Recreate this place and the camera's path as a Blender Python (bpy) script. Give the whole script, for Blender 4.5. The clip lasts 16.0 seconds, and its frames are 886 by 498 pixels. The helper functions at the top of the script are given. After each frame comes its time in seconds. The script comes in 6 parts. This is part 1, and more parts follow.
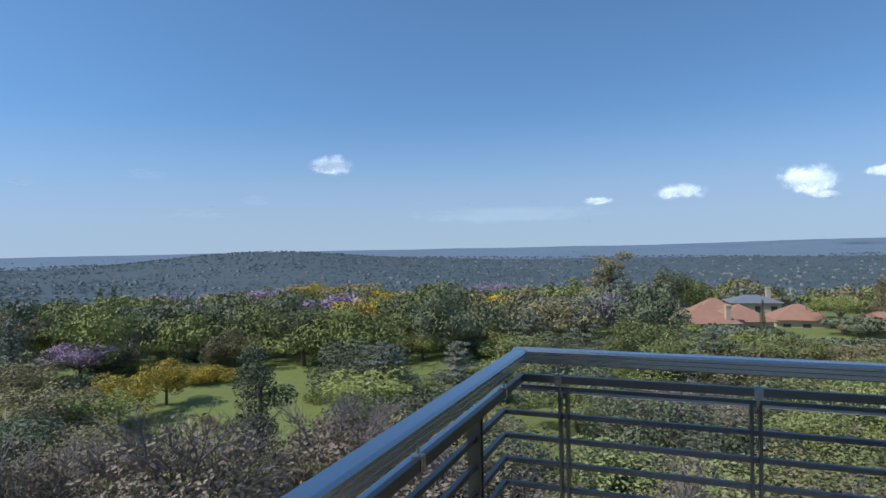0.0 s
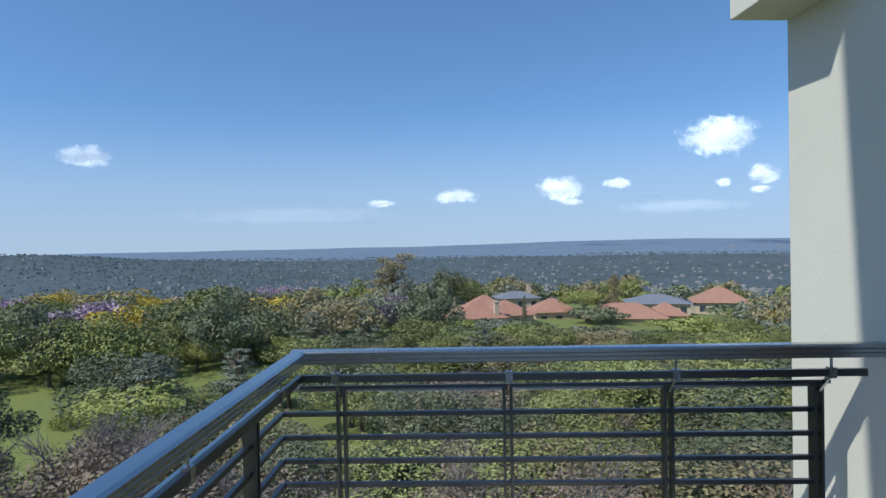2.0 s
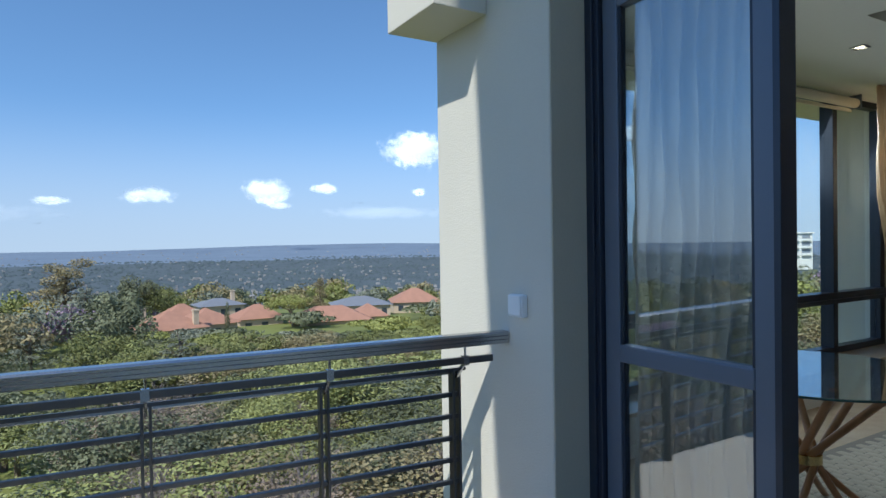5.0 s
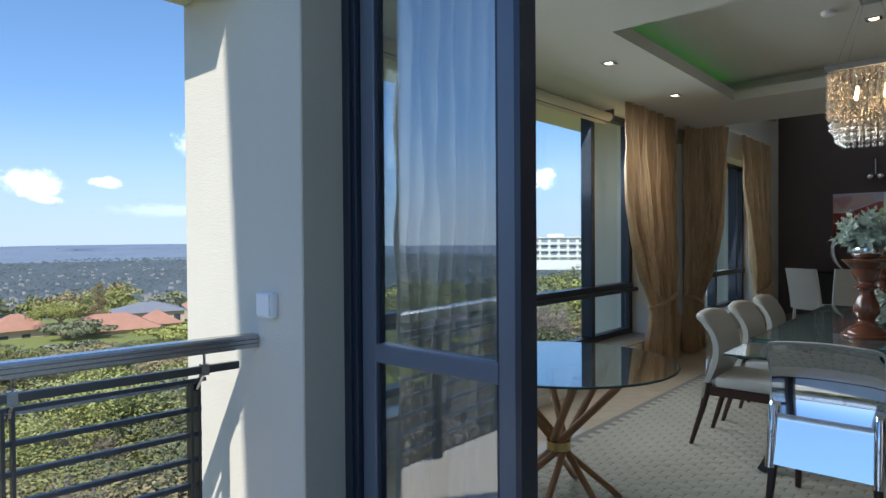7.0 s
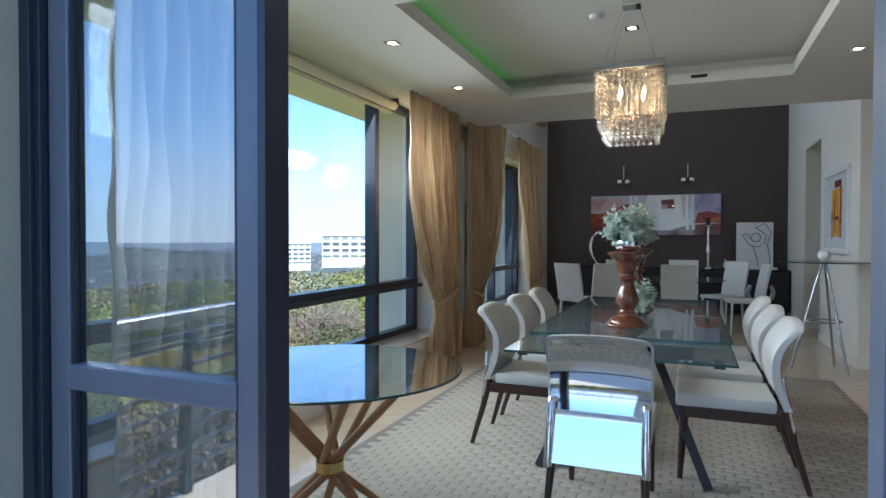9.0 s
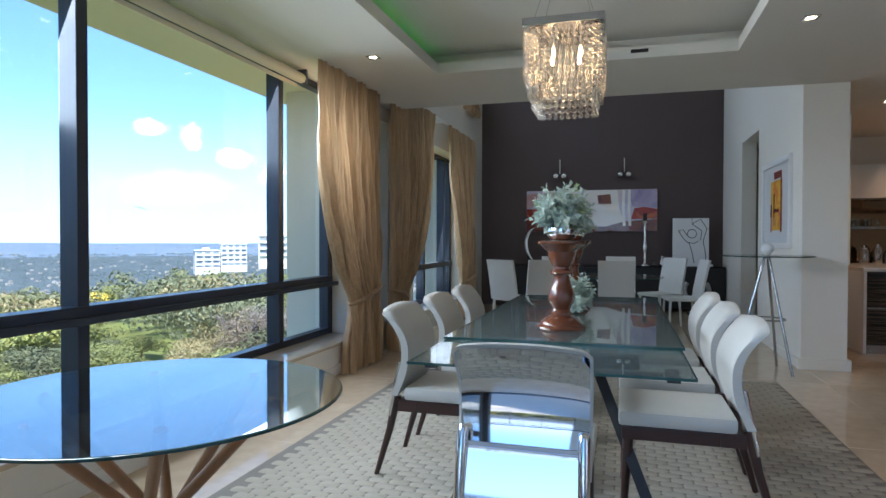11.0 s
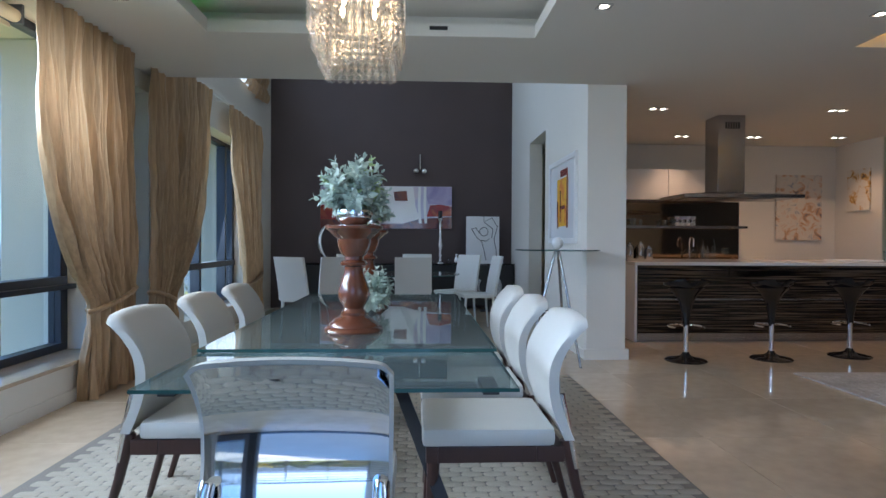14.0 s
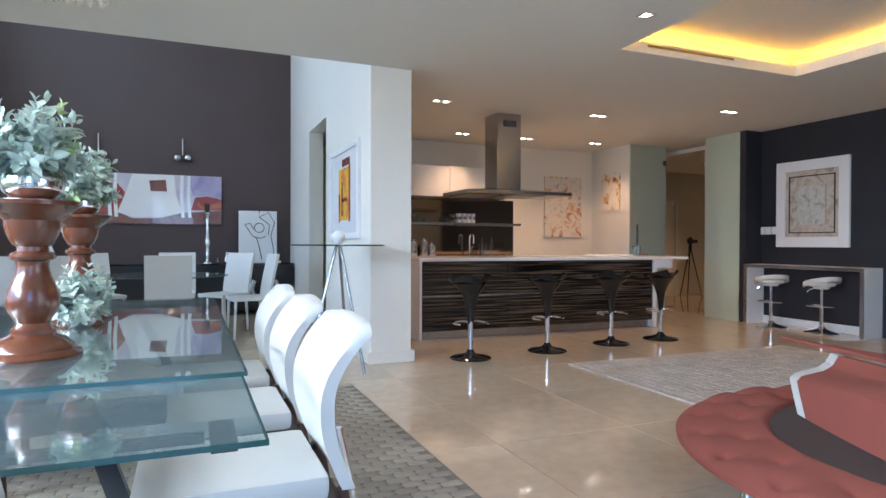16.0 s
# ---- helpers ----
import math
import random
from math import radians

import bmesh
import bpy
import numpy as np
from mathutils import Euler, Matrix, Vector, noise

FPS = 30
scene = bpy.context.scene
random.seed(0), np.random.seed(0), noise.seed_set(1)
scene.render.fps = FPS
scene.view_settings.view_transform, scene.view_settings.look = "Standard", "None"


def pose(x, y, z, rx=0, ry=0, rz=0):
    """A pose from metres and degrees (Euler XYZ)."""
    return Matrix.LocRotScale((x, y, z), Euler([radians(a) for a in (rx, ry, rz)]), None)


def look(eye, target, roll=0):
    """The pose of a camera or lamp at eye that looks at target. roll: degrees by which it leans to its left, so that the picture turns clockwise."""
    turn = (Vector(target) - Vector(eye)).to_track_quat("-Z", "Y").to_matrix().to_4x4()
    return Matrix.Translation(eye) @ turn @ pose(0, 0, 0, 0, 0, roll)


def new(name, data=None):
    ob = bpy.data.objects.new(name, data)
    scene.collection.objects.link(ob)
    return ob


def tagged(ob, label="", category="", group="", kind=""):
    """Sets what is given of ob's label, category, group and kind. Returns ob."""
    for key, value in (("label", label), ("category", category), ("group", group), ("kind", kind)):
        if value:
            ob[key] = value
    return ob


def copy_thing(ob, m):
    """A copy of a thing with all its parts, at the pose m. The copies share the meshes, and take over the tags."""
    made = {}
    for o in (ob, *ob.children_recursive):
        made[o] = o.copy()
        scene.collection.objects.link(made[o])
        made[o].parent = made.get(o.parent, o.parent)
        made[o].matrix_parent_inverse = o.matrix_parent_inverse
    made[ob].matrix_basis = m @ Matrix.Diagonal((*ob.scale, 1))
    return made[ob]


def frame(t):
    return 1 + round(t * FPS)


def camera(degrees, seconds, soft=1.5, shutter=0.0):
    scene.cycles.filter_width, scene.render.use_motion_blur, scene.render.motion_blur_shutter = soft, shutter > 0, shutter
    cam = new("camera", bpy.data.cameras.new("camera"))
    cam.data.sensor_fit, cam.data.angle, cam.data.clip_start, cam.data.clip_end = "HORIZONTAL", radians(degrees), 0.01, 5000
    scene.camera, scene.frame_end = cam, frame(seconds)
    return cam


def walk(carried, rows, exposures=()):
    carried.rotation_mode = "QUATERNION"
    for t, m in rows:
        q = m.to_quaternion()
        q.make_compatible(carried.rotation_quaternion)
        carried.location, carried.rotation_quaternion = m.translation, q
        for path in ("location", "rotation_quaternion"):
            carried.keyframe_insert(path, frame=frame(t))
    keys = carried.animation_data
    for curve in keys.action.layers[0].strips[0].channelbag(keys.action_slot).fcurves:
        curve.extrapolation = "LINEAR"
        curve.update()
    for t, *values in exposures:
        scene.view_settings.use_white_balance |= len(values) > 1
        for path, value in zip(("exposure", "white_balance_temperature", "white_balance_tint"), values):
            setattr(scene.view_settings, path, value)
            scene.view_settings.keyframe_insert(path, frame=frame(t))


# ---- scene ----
cam = camera(72.0, 16.0)
PATH = [
    (0, (0.955, 0.38, 1.442), (0.396, 2.301, 1.427), -1.1),
    (0.5, (0.961, 0.383, 1.438), (0.553, 2.341, 1.421), -1.1),
    (1, (0.975, 0.364, 1.438), (0.742, 2.35, 1.42), -1.1),
    (1.5, (0.984, 0.316, 1.448), (0.938, 2.315, 1.427), -1.1),
    (2, (0.997, 0.297, 1.451), (1.13, 2.293, 1.428), -1.1),
    (2.5, (1.023, 0.313, 1.446), (1.304, 2.293, 1.422), -1.1),
    (3, (1.056, 0.314, 1.448), (1.471, 2.27, 1.423), -1.0),
    (3.5, (1.087, 0.329, 1.446), (1.632, 2.253, 1.419), -0.9),
    (4, (1.134, 0.334, 1.444), (1.827, 2.21, 1.418), -0.9),
    (4.5, (1.187, 0.331, 1.44), (2.053, 2.134, 1.414), -0.9),
    (7, (1.588, 0.372, 1.386), (3.09, 1.692, 1.36), -0.4),
    (7.5, (1.691, 0.387, 1.38), (3.304, 1.569, 1.349), -0.3),
    (8, (1.798, 0.5, 1.357), (3.534, 1.493, 1.328), -0.3),
    (8.5, (1.887, 0.553, 1.344), (3.704, 1.389, 1.311), 0.0),
    (9, (2.03, 0.531, 1.341), (3.885, 1.277, 1.306), 0.1),
    (11.5, (2.915, 0.606, 1.247), (4.855, 1.095, 1.216), 0.2),
    (12, (3.034, 0.644, 1.24), (4.995, 1.034, 1.211), 0.3),
    (12.5, (3.126, 0.679, 1.223), (5.102, 0.987, 1.197), 0.3),
    (13, (3.218, 0.678, 1.198), (5.208, 0.883, 1.171), 0.3),
    (13.5, (3.298, 0.649, 1.185), (5.297, 0.729, 1.16), 0.3),
    (14, (3.383, 0.615, 1.179), (5.381, 0.527, 1.156), 0.3),
    (14.5, (3.471, 0.58, 1.181), (5.455, 0.332, 1.158), 0.3),
    (15, (3.623, 0.546, 1.16), (5.583, 0.151, 1.14), 0.2),
    (15.5, (3.798, 0.528, 1.127), (5.71, -0.058, 1.107), 0.3),
    (16, (3.97, 0.447, 1.123), (5.817, -0.32, 1.105), 0.2),
]
EXPOSURES = [(0, 0.12, 6050, 4), (1.5, 0.2, 6050, 4), (4.5, 0.38, 6050, 4), (7, 0.8, 6350, 8), (8.5, 1.4, 6250, 9), (9, 1.62, 6200, 9), (11.5, 1.7, 6000, 10), (13, 1.42, 5800, 10), (14, 1.95, 5600, 10), (15, 2.7, 5650, 10), (16, 2.9, 5700, 10)]
walk(cam, [(t, look(eye, target, roll)) for t, eye, target, roll in PATH], EXPOSURES)

# ---- world and sun ----
world = bpy.data.worlds.new("sky")
scene.world = world
world.use_nodes = True
wn = world.node_tree.nodes
sky = wn.new("ShaderNodeTexSky")
sky.sky_type, sky.sun_disc = "NISHITA", False
sky.sun_elevation, sky.sun_rotation = radians(46), radians(238)
sky.altitude, sky.air_density, sky.dust_density, sky.ozone_density = 800, 1.1, 0.0, 3.6
wn["Background"].inputs["Strength"].default_value = 0.136
warp, where = wn.new("ShaderNodeMapping"), wn.new("ShaderNodeTexCoord")
warp.inputs["Location"].default_value = (0, 0, 0.13)
world.node_tree.links.new(where.outputs["Generated"], warp.inputs["Vector"])
world.node_tree.links.new(warp.outputs[0], sky.inputs["Vector"])
# pale haze along the horizon, all the way round
axis, veil, haze = wn.new("ShaderNodeSeparateXYZ"), wn.new("ShaderNodeMapRange"), wn.new("ShaderNodeMix")
haze.data_type = "RGBA"
veil.interpolation_type = "SMOOTHSTEP"
veil.inputs["From Min"].default_value, veil.inputs["From Max"].default_value = -0.02, 0.22
veil.inputs["To Min"].default_value, veil.inputs["To Max"].default_value = 0.85, 0.0
haze.inputs["B"].default_value = (2.85, 3.30, 4.10, 1)
world.node_tree.links.new(where.outputs["Generated"], axis.inputs[0])
world.node_tree.links.new(axis.outputs["Z"], veil.inputs["Value"])
world.node_tree.links.new(veil.outputs[0], haze.inputs["Factor"])
rich = wn.new("ShaderNodeHueSaturation")
rich.inputs["Saturation"].default_value = 1.07
world.node_tree.links.new(sky.outputs[0], rich.inputs["Color"])
world.node_tree.links.new(rich.outputs[0], haze.inputs["A"])
world.node_tree.links.new(haze.outputs["Result"], wn["Background"].inputs["Color"])

sun = new("sun", bpy.data.lights.new("sun", "SUN"))
sun.data.energy, sun.data.angle, sun.data.color = 3.3, radians(0.5), (1.0, 0.95, 0.87)
sun.matrix_world = look((-20, -12.4, 24), (0, 0, 0))


def area(name, eye, target, w, h, watts, colour):
    lamp = new(name, bpy.data.lights.new(name, "AREA"))
    lamp.data.shape, lamp.data.size, lamp.data.size_y = "RECTANGLE", w, h
    lamp.data.energy, lamp.data.color = watts, colour
    lamp.matrix_world = look(eye, target)
    return lamp


# daylight in the windows and the living-room doors
area("daylight_high", (11.6, 3.40, 4.4), (11.6, -1.1, 1.6), 2.5, 1.5, 16, (0.78, 0.89, 1.0))
area("daylight_far", (11.6, 3.42, 1.5), (11.6, 0.0, 0.9), 2.4, 2.0, 8, (0.80, 0.90, 1.0))
area("daylight_window", (6.0, 3.57, 2.25), (6.0, 0.4, 0.75), 4.6, 0.7, 37, (0.86, 0.93, 1.0)).data.spread = radians(115)
area("daylight_door", (3.45, -2.2, 1.4), (7.5, -3.0, 0.9), 3.4, 2.2, 7, (0.9, 0.95, 1.0))


# ---- materials ----
def mat(name, colour, rough=0.6, metal=0.0, vary=0.12, scale=3.0, bump=0.0, fine=60.0, dark=None, detail=0.5,
        coat=0.0, random_tint=0.0, stretch=(1, 1, 1), spec=0.5, translucent=0.0, coords="Object"):
    """A surface with stains at one scale and grain at another, in metres."""
    m = bpy.data.materials.new(name)
    m.use_nodes = True
    n, l = m.node_tree.nodes, m.node_tree.links
    b = n["Principled BSDF"]
    b.inputs["Roughness"].default_value, b.inputs["Metallic"].default_value = rough, metal
    b.inputs["Specular IOR Level"].default_value = spec
    b.inputs["Coat Weight"].default_value = coat
    b.inputs["Coat Roughness"].default_value = 0.06
    tc, mp = n.new("ShaderNodeTexCoord"), n.new("ShaderNodeMapping")
    mp.inputs["Scale"].default_value = stretch
    l.new(tc.outputs[coords], mp.inputs["Vector"])
    big, small = n.new("ShaderNodeTexNoise"), n.new("ShaderNodeTexNoise")
    big.inputs["Scale"].default_value, small.inputs["Scale"].default_value = scale, fine
    big.inputs["Detail"].default_value = 5
    for t in (big, small):
        l.new(mp.outputs[0], t.inputs["Vector"])
    ramp = n.new("ShaderNodeMix")
    ramp.data_type = "RGBA"
    lo = dark or tuple(c * (1 - vary) for c in colour)
    hi = colour if dark else tuple(min(1, c * (1 + vary * 0.6)) for c in colour)
    ramp.inputs["A"].default_value, ramp.inputs["B"].default_value = (*lo, 1), (*hi, 1)
    add = n.new("ShaderNodeMath")
    add.operation = "MULTIPLY_ADD"
    add.inputs[1].default_value, add.inputs[2].default_value = detail, -0.25 * detail
    l.new(small.outputs["Fac"], add.inputs[0])
    both = n.new("ShaderNodeMath")
    both.operation, both.use_clamp = "ADD", True
    l.new(big.outputs["Fac"], both.inputs[0])
    l.new(add.outputs[0], both.inputs[1])
    l.new(both.outputs[0], ramp.inputs["Factor"])
    out = ramp.outputs["Result"]
    if random_tint:
        info, hsv = n.new("ShaderNodeObjectInfo"), n.new("ShaderNodeHueSaturation")
        val = n.new("ShaderNodeMapRange")
        val.inputs["To Min"].default_value, val.inputs["To Max"].default_value = 1 - random_tint, 1 + random_tint
        l.new(info.outputs["Random"], val.inputs["Value"])
        l.new(val.outputs[0], hsv.inputs["Value"])
        l.new(out, hsv.inputs["Color"])
        out = hsv.outputs[0]
    l.new(out, b.inputs["Base Color"])
    if bump:
        bp = n.new("ShaderNodeBump")
        bp.inputs["Strength"].default_value, bp.inputs["Distance"].default_value = bump, 0.01
        l.new(small.outputs["Fac"], bp.inputs["Height"])
        l.new(bp.outputs[0], b.inputs["Normal"])
    if translucent:
        tr, mix = n.new("ShaderNodeBsdfTranslucent"), n.new("ShaderNodeMixShader")
        l.new(out, tr.inputs["Color"])
        mix.inputs[0].default_value = translucent
        l.new(b.outputs[0], mix.inputs[1])
        l.new(tr.outputs[0], mix.inputs[2])
        l.new(mix.outputs[0], n["Material Output"].inputs["Surface"])
    return m


def glass(name, tint, rough=0.0, ior=1.45, sweep=3.6, body=None):
    """Thin panes: clear, with a mirror image that grows at a slant."""
    m = bpy.data.materials.new(name)
    m.use_nodes = True
    n, l = m.node_tree.nodes, m.node_tree.links
    n.remove(n["Principled BSDF"])
    clear, shine, mix = n.new("ShaderNodeBsdfTransparent"), n.new("ShaderNodeBsdfGlossy"), n.new("ShaderNodeMixShader")
    face, power, ramp = n.new("ShaderNodeLayerWeight"), n.new("ShaderNodeMath"), n.new("ShaderNodeMapRange")
    face.inputs["Blend"].default_value, power.operation, power.inputs[1].default_value = 0.5, "POWER", sweep
    ramp.inputs["To Min"].default_value, ramp.inputs["To Max"].default_value = ((ior - 1) / (ior + 1)) ** 2, 0.95
    l.new(face.outputs["Facing"], power.inputs[0])
    l.new(power.outputs[0], ramp.inputs["Value"])
    clear.inputs["Color"].default_value = (*tint, 1)
    shine.inputs["Roughness"].default_value = rough
    l.new(ramp.outputs[0], mix.inputs[0])
    inside = clear.outputs[0]
    if body:
        haze_, thick = n.new("ShaderNodeBsdfDiffuse"), n.new("ShaderNodeMixShader")
        haze_.inputs["Color"].default_value, thick.inputs[0].default_value = (*body[:3], 1), body[3]
        l.new(inside, thick.inputs[1])
        l.new(haze_.outputs[0], thick.inputs[2])
        inside = thick.outputs[0]
    l.new(inside, mix.inputs[1])
    l.new(shine.outputs[0], mix.inputs[2])
    l.new(mix.outputs[0], n["Material Output"].inputs["Surface"])
    return m


def glow(name, colour, strength):
    m = bpy.data.materials.new(name)
    m.use_nodes = True
    b = m.node_tree.nodes["Principled BSDF"]
    b.inputs["Base Color"].default_value = (*colour, 1)
    b.inputs["Emission Color"].default_value = (*colour, 1)
    b.inputs["Emission Strength"].default_value = strength
    return m


PLASTER = mat("plaster", (0.75, 0.72, 0.655), 0.85, vary=0.05, scale=1.2, bump=0.12, fine=90)
EXTERIOR = mat("exterior_paint", (0.63, 0.59, 0.51), 0.88, vary=0.07, scale=1.6, bump=0.25, fine=120)
CREAM = mat("cream_paint", (0.74, 0.67, 0.52), 0.85, vary=0.06, scale=1.2, bump=0.15, fine=100)
# cream paint with the door return's shade mixed into its colour
SHADEDCREAM = mat("shaded_cream_paint", (0.46, 0.40, 0.30), 0.85, vary=0.08, scale=1.2, bump=0.15, fine=100)
CEILING = mat("ceiling_paint", (0.69, 0.67, 0.615), 0.9, vary=0.03, scale=0.8, bump=0.05, fine=80)
DARKWALL = mat("dark_brown_paint", (0.085, 0.060, 0.057), 0.62, vary=0.15, scale=1.4, bump=0.15, fine=70)
BLUEWALL = mat("charcoal_blue_paint", (0.016, 0.017, 0.024), 0.6, vary=0.5, scale=1.6, bump=0.2, fine=50)
MARBLE = mat("cream_marble", (0.56, 0.455, 0.335), 0.06, vary=0.24, scale=1.7, fine=11, detail=0.7, random_tint=0.04)
GROUT = mat("floor_joint", (0.40, 0.33, 0.25), 0.6)
TERRACE = mat("terrace_tile", (0.62, 0.555, 0.46), 0.5, vary=0.12, bump=0.2, random_tint=0.05)
ALU = mat("charcoal_aluminium", (0.035, 0.042, 0.06), 0.35, 0.35, vary=0.1, fine=150, spec=0.6)
ALU2 = mat("grey_blue_aluminium", (0.15, 0.17, 0.215), 0.4, 0.3, vary=0.08, fine=150)
STEEL = mat("brushed_steel", (0.46, 0.46, 0.47), 0.24, 1.0, vary=0.1, scale=4, fine=160, bump=0.04, stretch=(1, 1, 1))
DARKSTEEL = mat("dark_brushed_steel", (0.12, 0.12, 0.125), 0.34, 1.0, vary=0.2, scale=6, fine=140, bump=0.05)
CHROME = mat("chrome", (0.80, 0.80, 0.81), 0.045, 1.0, vary=0.03)
BRASS = mat("brass", (0.62, 0.46, 0.2), 0.25, 1.0, vary=0.1)
PANE = glass("window_glass", (0.94, 0.97, 0.96), ior=1.4, sweep=7.0)
DOORPANE = glass("door_glass", (0.82, 0.88, 0.92), ior=2.9, sweep=2.3)
TABLEGLASS = glass("table_glass", (0.94, 0.985, 0.97), ior=1.6, sweep=3.6, body=(0.36, 0.52, 0.54, 0.11))
ROUNDGLASS = glass("round_table_glass", (0.74, 0.83, 0.85), ior=3.2, sweep=2.2)
GLASSEDGE = mat("green_glass_edge", (0.028, 0.075, 0.07), 0.1, vary=0.2)
FROST = mat("frosted_glass", (0.55, 0.59, 0.48), 0.3, vary=0.04, translucent=0.25)
LEATHER = mat("white_leather", (0.455, 0.455, 0.425), 0.48, vary=0.07, scale=4, bump=0.18, fine=260)
SEATWHITE = mat("bright_white_leather", (0.66, 0.65, 0.61), 0.45, vary=0.05, scale=4, bump=0.15, fine=240)
DARKWOOD = mat("dark_stained_wood", (0.045, 0.022, 0.018), 0.32, vary=0.35, scale=6, fine=90, stretch=(1, 1, 0.15), bump=0.05)
REDWOOD = mat("polished_red_wood", (0.115, 0.033, 0.014), 0.24, vary=0.4, scale=9, fine=60, stretch=(1, 1, 0.25), coat=0.4)
WALNUT = mat("walnut", (0.36, 0.17, 0.075), 0.3, vary=0.3, scale=10, fine=70, stretch=(1, 1, 0.2))
CURTAIN = mat("gold_silk", (0.50, 0.34, 0.19), 0.34, vary=0.7, scale=6.0, fine=46, stretch=(1, 1, 0.10), bump=0.8, translucent=0.15)
SHEER = mat("pale_lining", (0.52, 0.50, 0.45), 0.7, vary=0.12, scale=5, fine=40, stretch=(1, 1, 0.14), translucent=0.3)
RUG = mat("woven_rug", (0.35, 0.322, 0.262), 0.95, vary=0.16, scale=1.5, fine=140, bump=0.5, random_tint=0.12)
RUGBACK = mat("rug_backing", (0.20, 0.185, 0.16), 0.95, vary=0.2, fine=120, bump=0.5)
RUG2 = mat("grey_rug", (0.42, 0.38, 0.335), 0.95, vary=0.55, scale=5, fine=40, bump=0.5)
WHITE = mat("white_lacquer", (0.80, 0.80, 0.80), 0.3, vary=0.03)
QUARTZ = mat("white_quartz", (0.82, 0.80, 0.77), 0.15, vary=0.04, fine=200)
BLACKGLOSS = mat("black_gloss", (0.008, 0.008, 0.009), 0.08, vary=0.2)
BLACK = mat("black_matt", (0.012, 0.012, 0.013), 0.5, vary=0.2)
ZEBRANO = mat("zebrano_veneer", (0.050, 0.034, 0.024), 0.14, dark=(0.003, 0.0025, 0.0025), scale=22, fine=60, stretch=(1, 0.03, 2.0), detail=0.6)
REDFELT = mat("coral_felt", (0.205, 0.050, 0.033), 0.92, vary=0.12, scale=5, fine=300, bump=0.35)
BROWNFELT = mat("brown_felt", (0.035, 0.020, 0.016), 0.9, vary=0.2, fine=260, bump=0.3)
CRYSTAL = glass("crystal", (0.97, 0.95, 0.92), ior=2.0, sweep=2.0, body=(0.85, 0.82, 0.78, 0.07))
BULB = glow("warm_bulb", (1.0, 0.70, 0.38), 14)
SPOT = glow("downlight_lens", (1.0, 0.86, 0.66), 3.5)
zn, zl = ZEBRANO.node_tree.nodes, ZEBRANO.node_tree.links
stripe, band = zn.new("ShaderNodeTexNoise"), zn.new("ShaderNodeValToRGB")
stripe.inputs["Scale"].default_value, stripe.inputs["Detail"].default_value = 32, 2
zl.new(zn["Mapping"].outputs[0], stripe.inputs["Vector"])
band.color_ramp.elements[0].position, band.color_ramp.elements[1].position = 0.47, 0.62
band.color_ramp.elements[0].color, band.color_ramp.elements[1].color = (0.005, 0.004, 0.0035, 1), (0.125, 0.088, 0.06, 1)
zl.new(stripe.outputs["Fac"], band.inputs[0])
zl.new(band.outputs[0], zn["Principled BSDF"].inputs["Base Color"])
SILVERLEAF = mat("dusty_leaf", (0.42, 0.50, 0.435), 0.6, vary=0.25, scale=20, translucent=0.2, random_tint=0.05)
GREENLEAF = mat("pale_green_leaf", (0.36, 0.46, 0.22), 0.6, vary=0.25, scale=20, translucent=0.2)


# ---- mesh helpers ----
def box(bm, x0, y0, z0, x1, y1, z1, bevel=0.0, m=None):
    g = bmesh.ops.create_cube(bm, size=1)
    bmesh.ops.scale(bm, vec=(abs(x1 - x0), abs(y1 - y0), abs(z1 - z0)), verts=g["verts"])
    bmesh.ops.translate(bm, vec=((x0 + x1) / 2, (y0 + y1) / 2, (z0 + z1) / 2), verts=g["verts"])
    vs = g["verts"]
    if bevel:
        es = list({e for v in vs for e in v.link_edges})
        r = bmesh.ops.bevel(bm, geom=es, offset=bevel, segments=2, affect="EDGES", profile=0.6)
        vs = list({v for f in r["faces"] for v in f.verts} | {v for v in vs if v.is_valid})
    if m is not None:
        bmesh.ops.transform(bm, matrix=m, verts=vs)
    return bm


def tube(bm, pts, r, seg=10, cap=True, r1=None):
    """A round bar along a line of points."""
    pts = [Vector(p) for p in pts]
    rings = []
    for i, p in enumerate(pts):
        d = (pts[min(i + 1, len(pts) - 1)] - pts[max(i - 1, 0)]).normalized()
        a = d.orthogonal().normalized() if i == 0 else (rings_a - d * rings_a.dot(d)).normalized()
        rings_a = a
        b = d.cross(a)
        k = r if r1 is None else r + (r1 - r) * i / max(1, len(pts) - 1)
        rings.append([bm.verts.new(p + (a * math.cos(t) + b * math.sin(t)) * k)
                      for t in (2 * math.pi * j / seg for j in range(seg))])
    for u, v in zip(rings, rings[1:]):
        for j in range(seg):
            bm.faces.new((u[j], u[(j + 1) % seg], v[(j + 1) % seg], v[j]))
    if cap:
        bm.faces.new(rings[0][::-1])
        bm.faces.new(rings[-1])
    return bm


def lathe(bm, prof, seg=28, cx=0.0, cy=0.0, z=0.0):
    """A turned shape from (radius, height) pairs."""
    rings = []
    for r, h in prof:
        rings.append([bm.verts.new((cx + max(r, 1e-4) * math.cos(2 * math.pi * j / seg),
                                    cy + max(r, 1e-4) * math.sin(2 * math.pi * j / seg), z + h)) for j in range(seg)])
    for u, v in zip(rings, rings[1:]):
        for j in range(seg):
            bm.faces.new((u[j], u[(j + 1) % seg], v[(j + 1) % seg], v[j]))
    bm.faces.new(rings[0][::-1])
    bm.faces.new(rings[-1])
    return bm


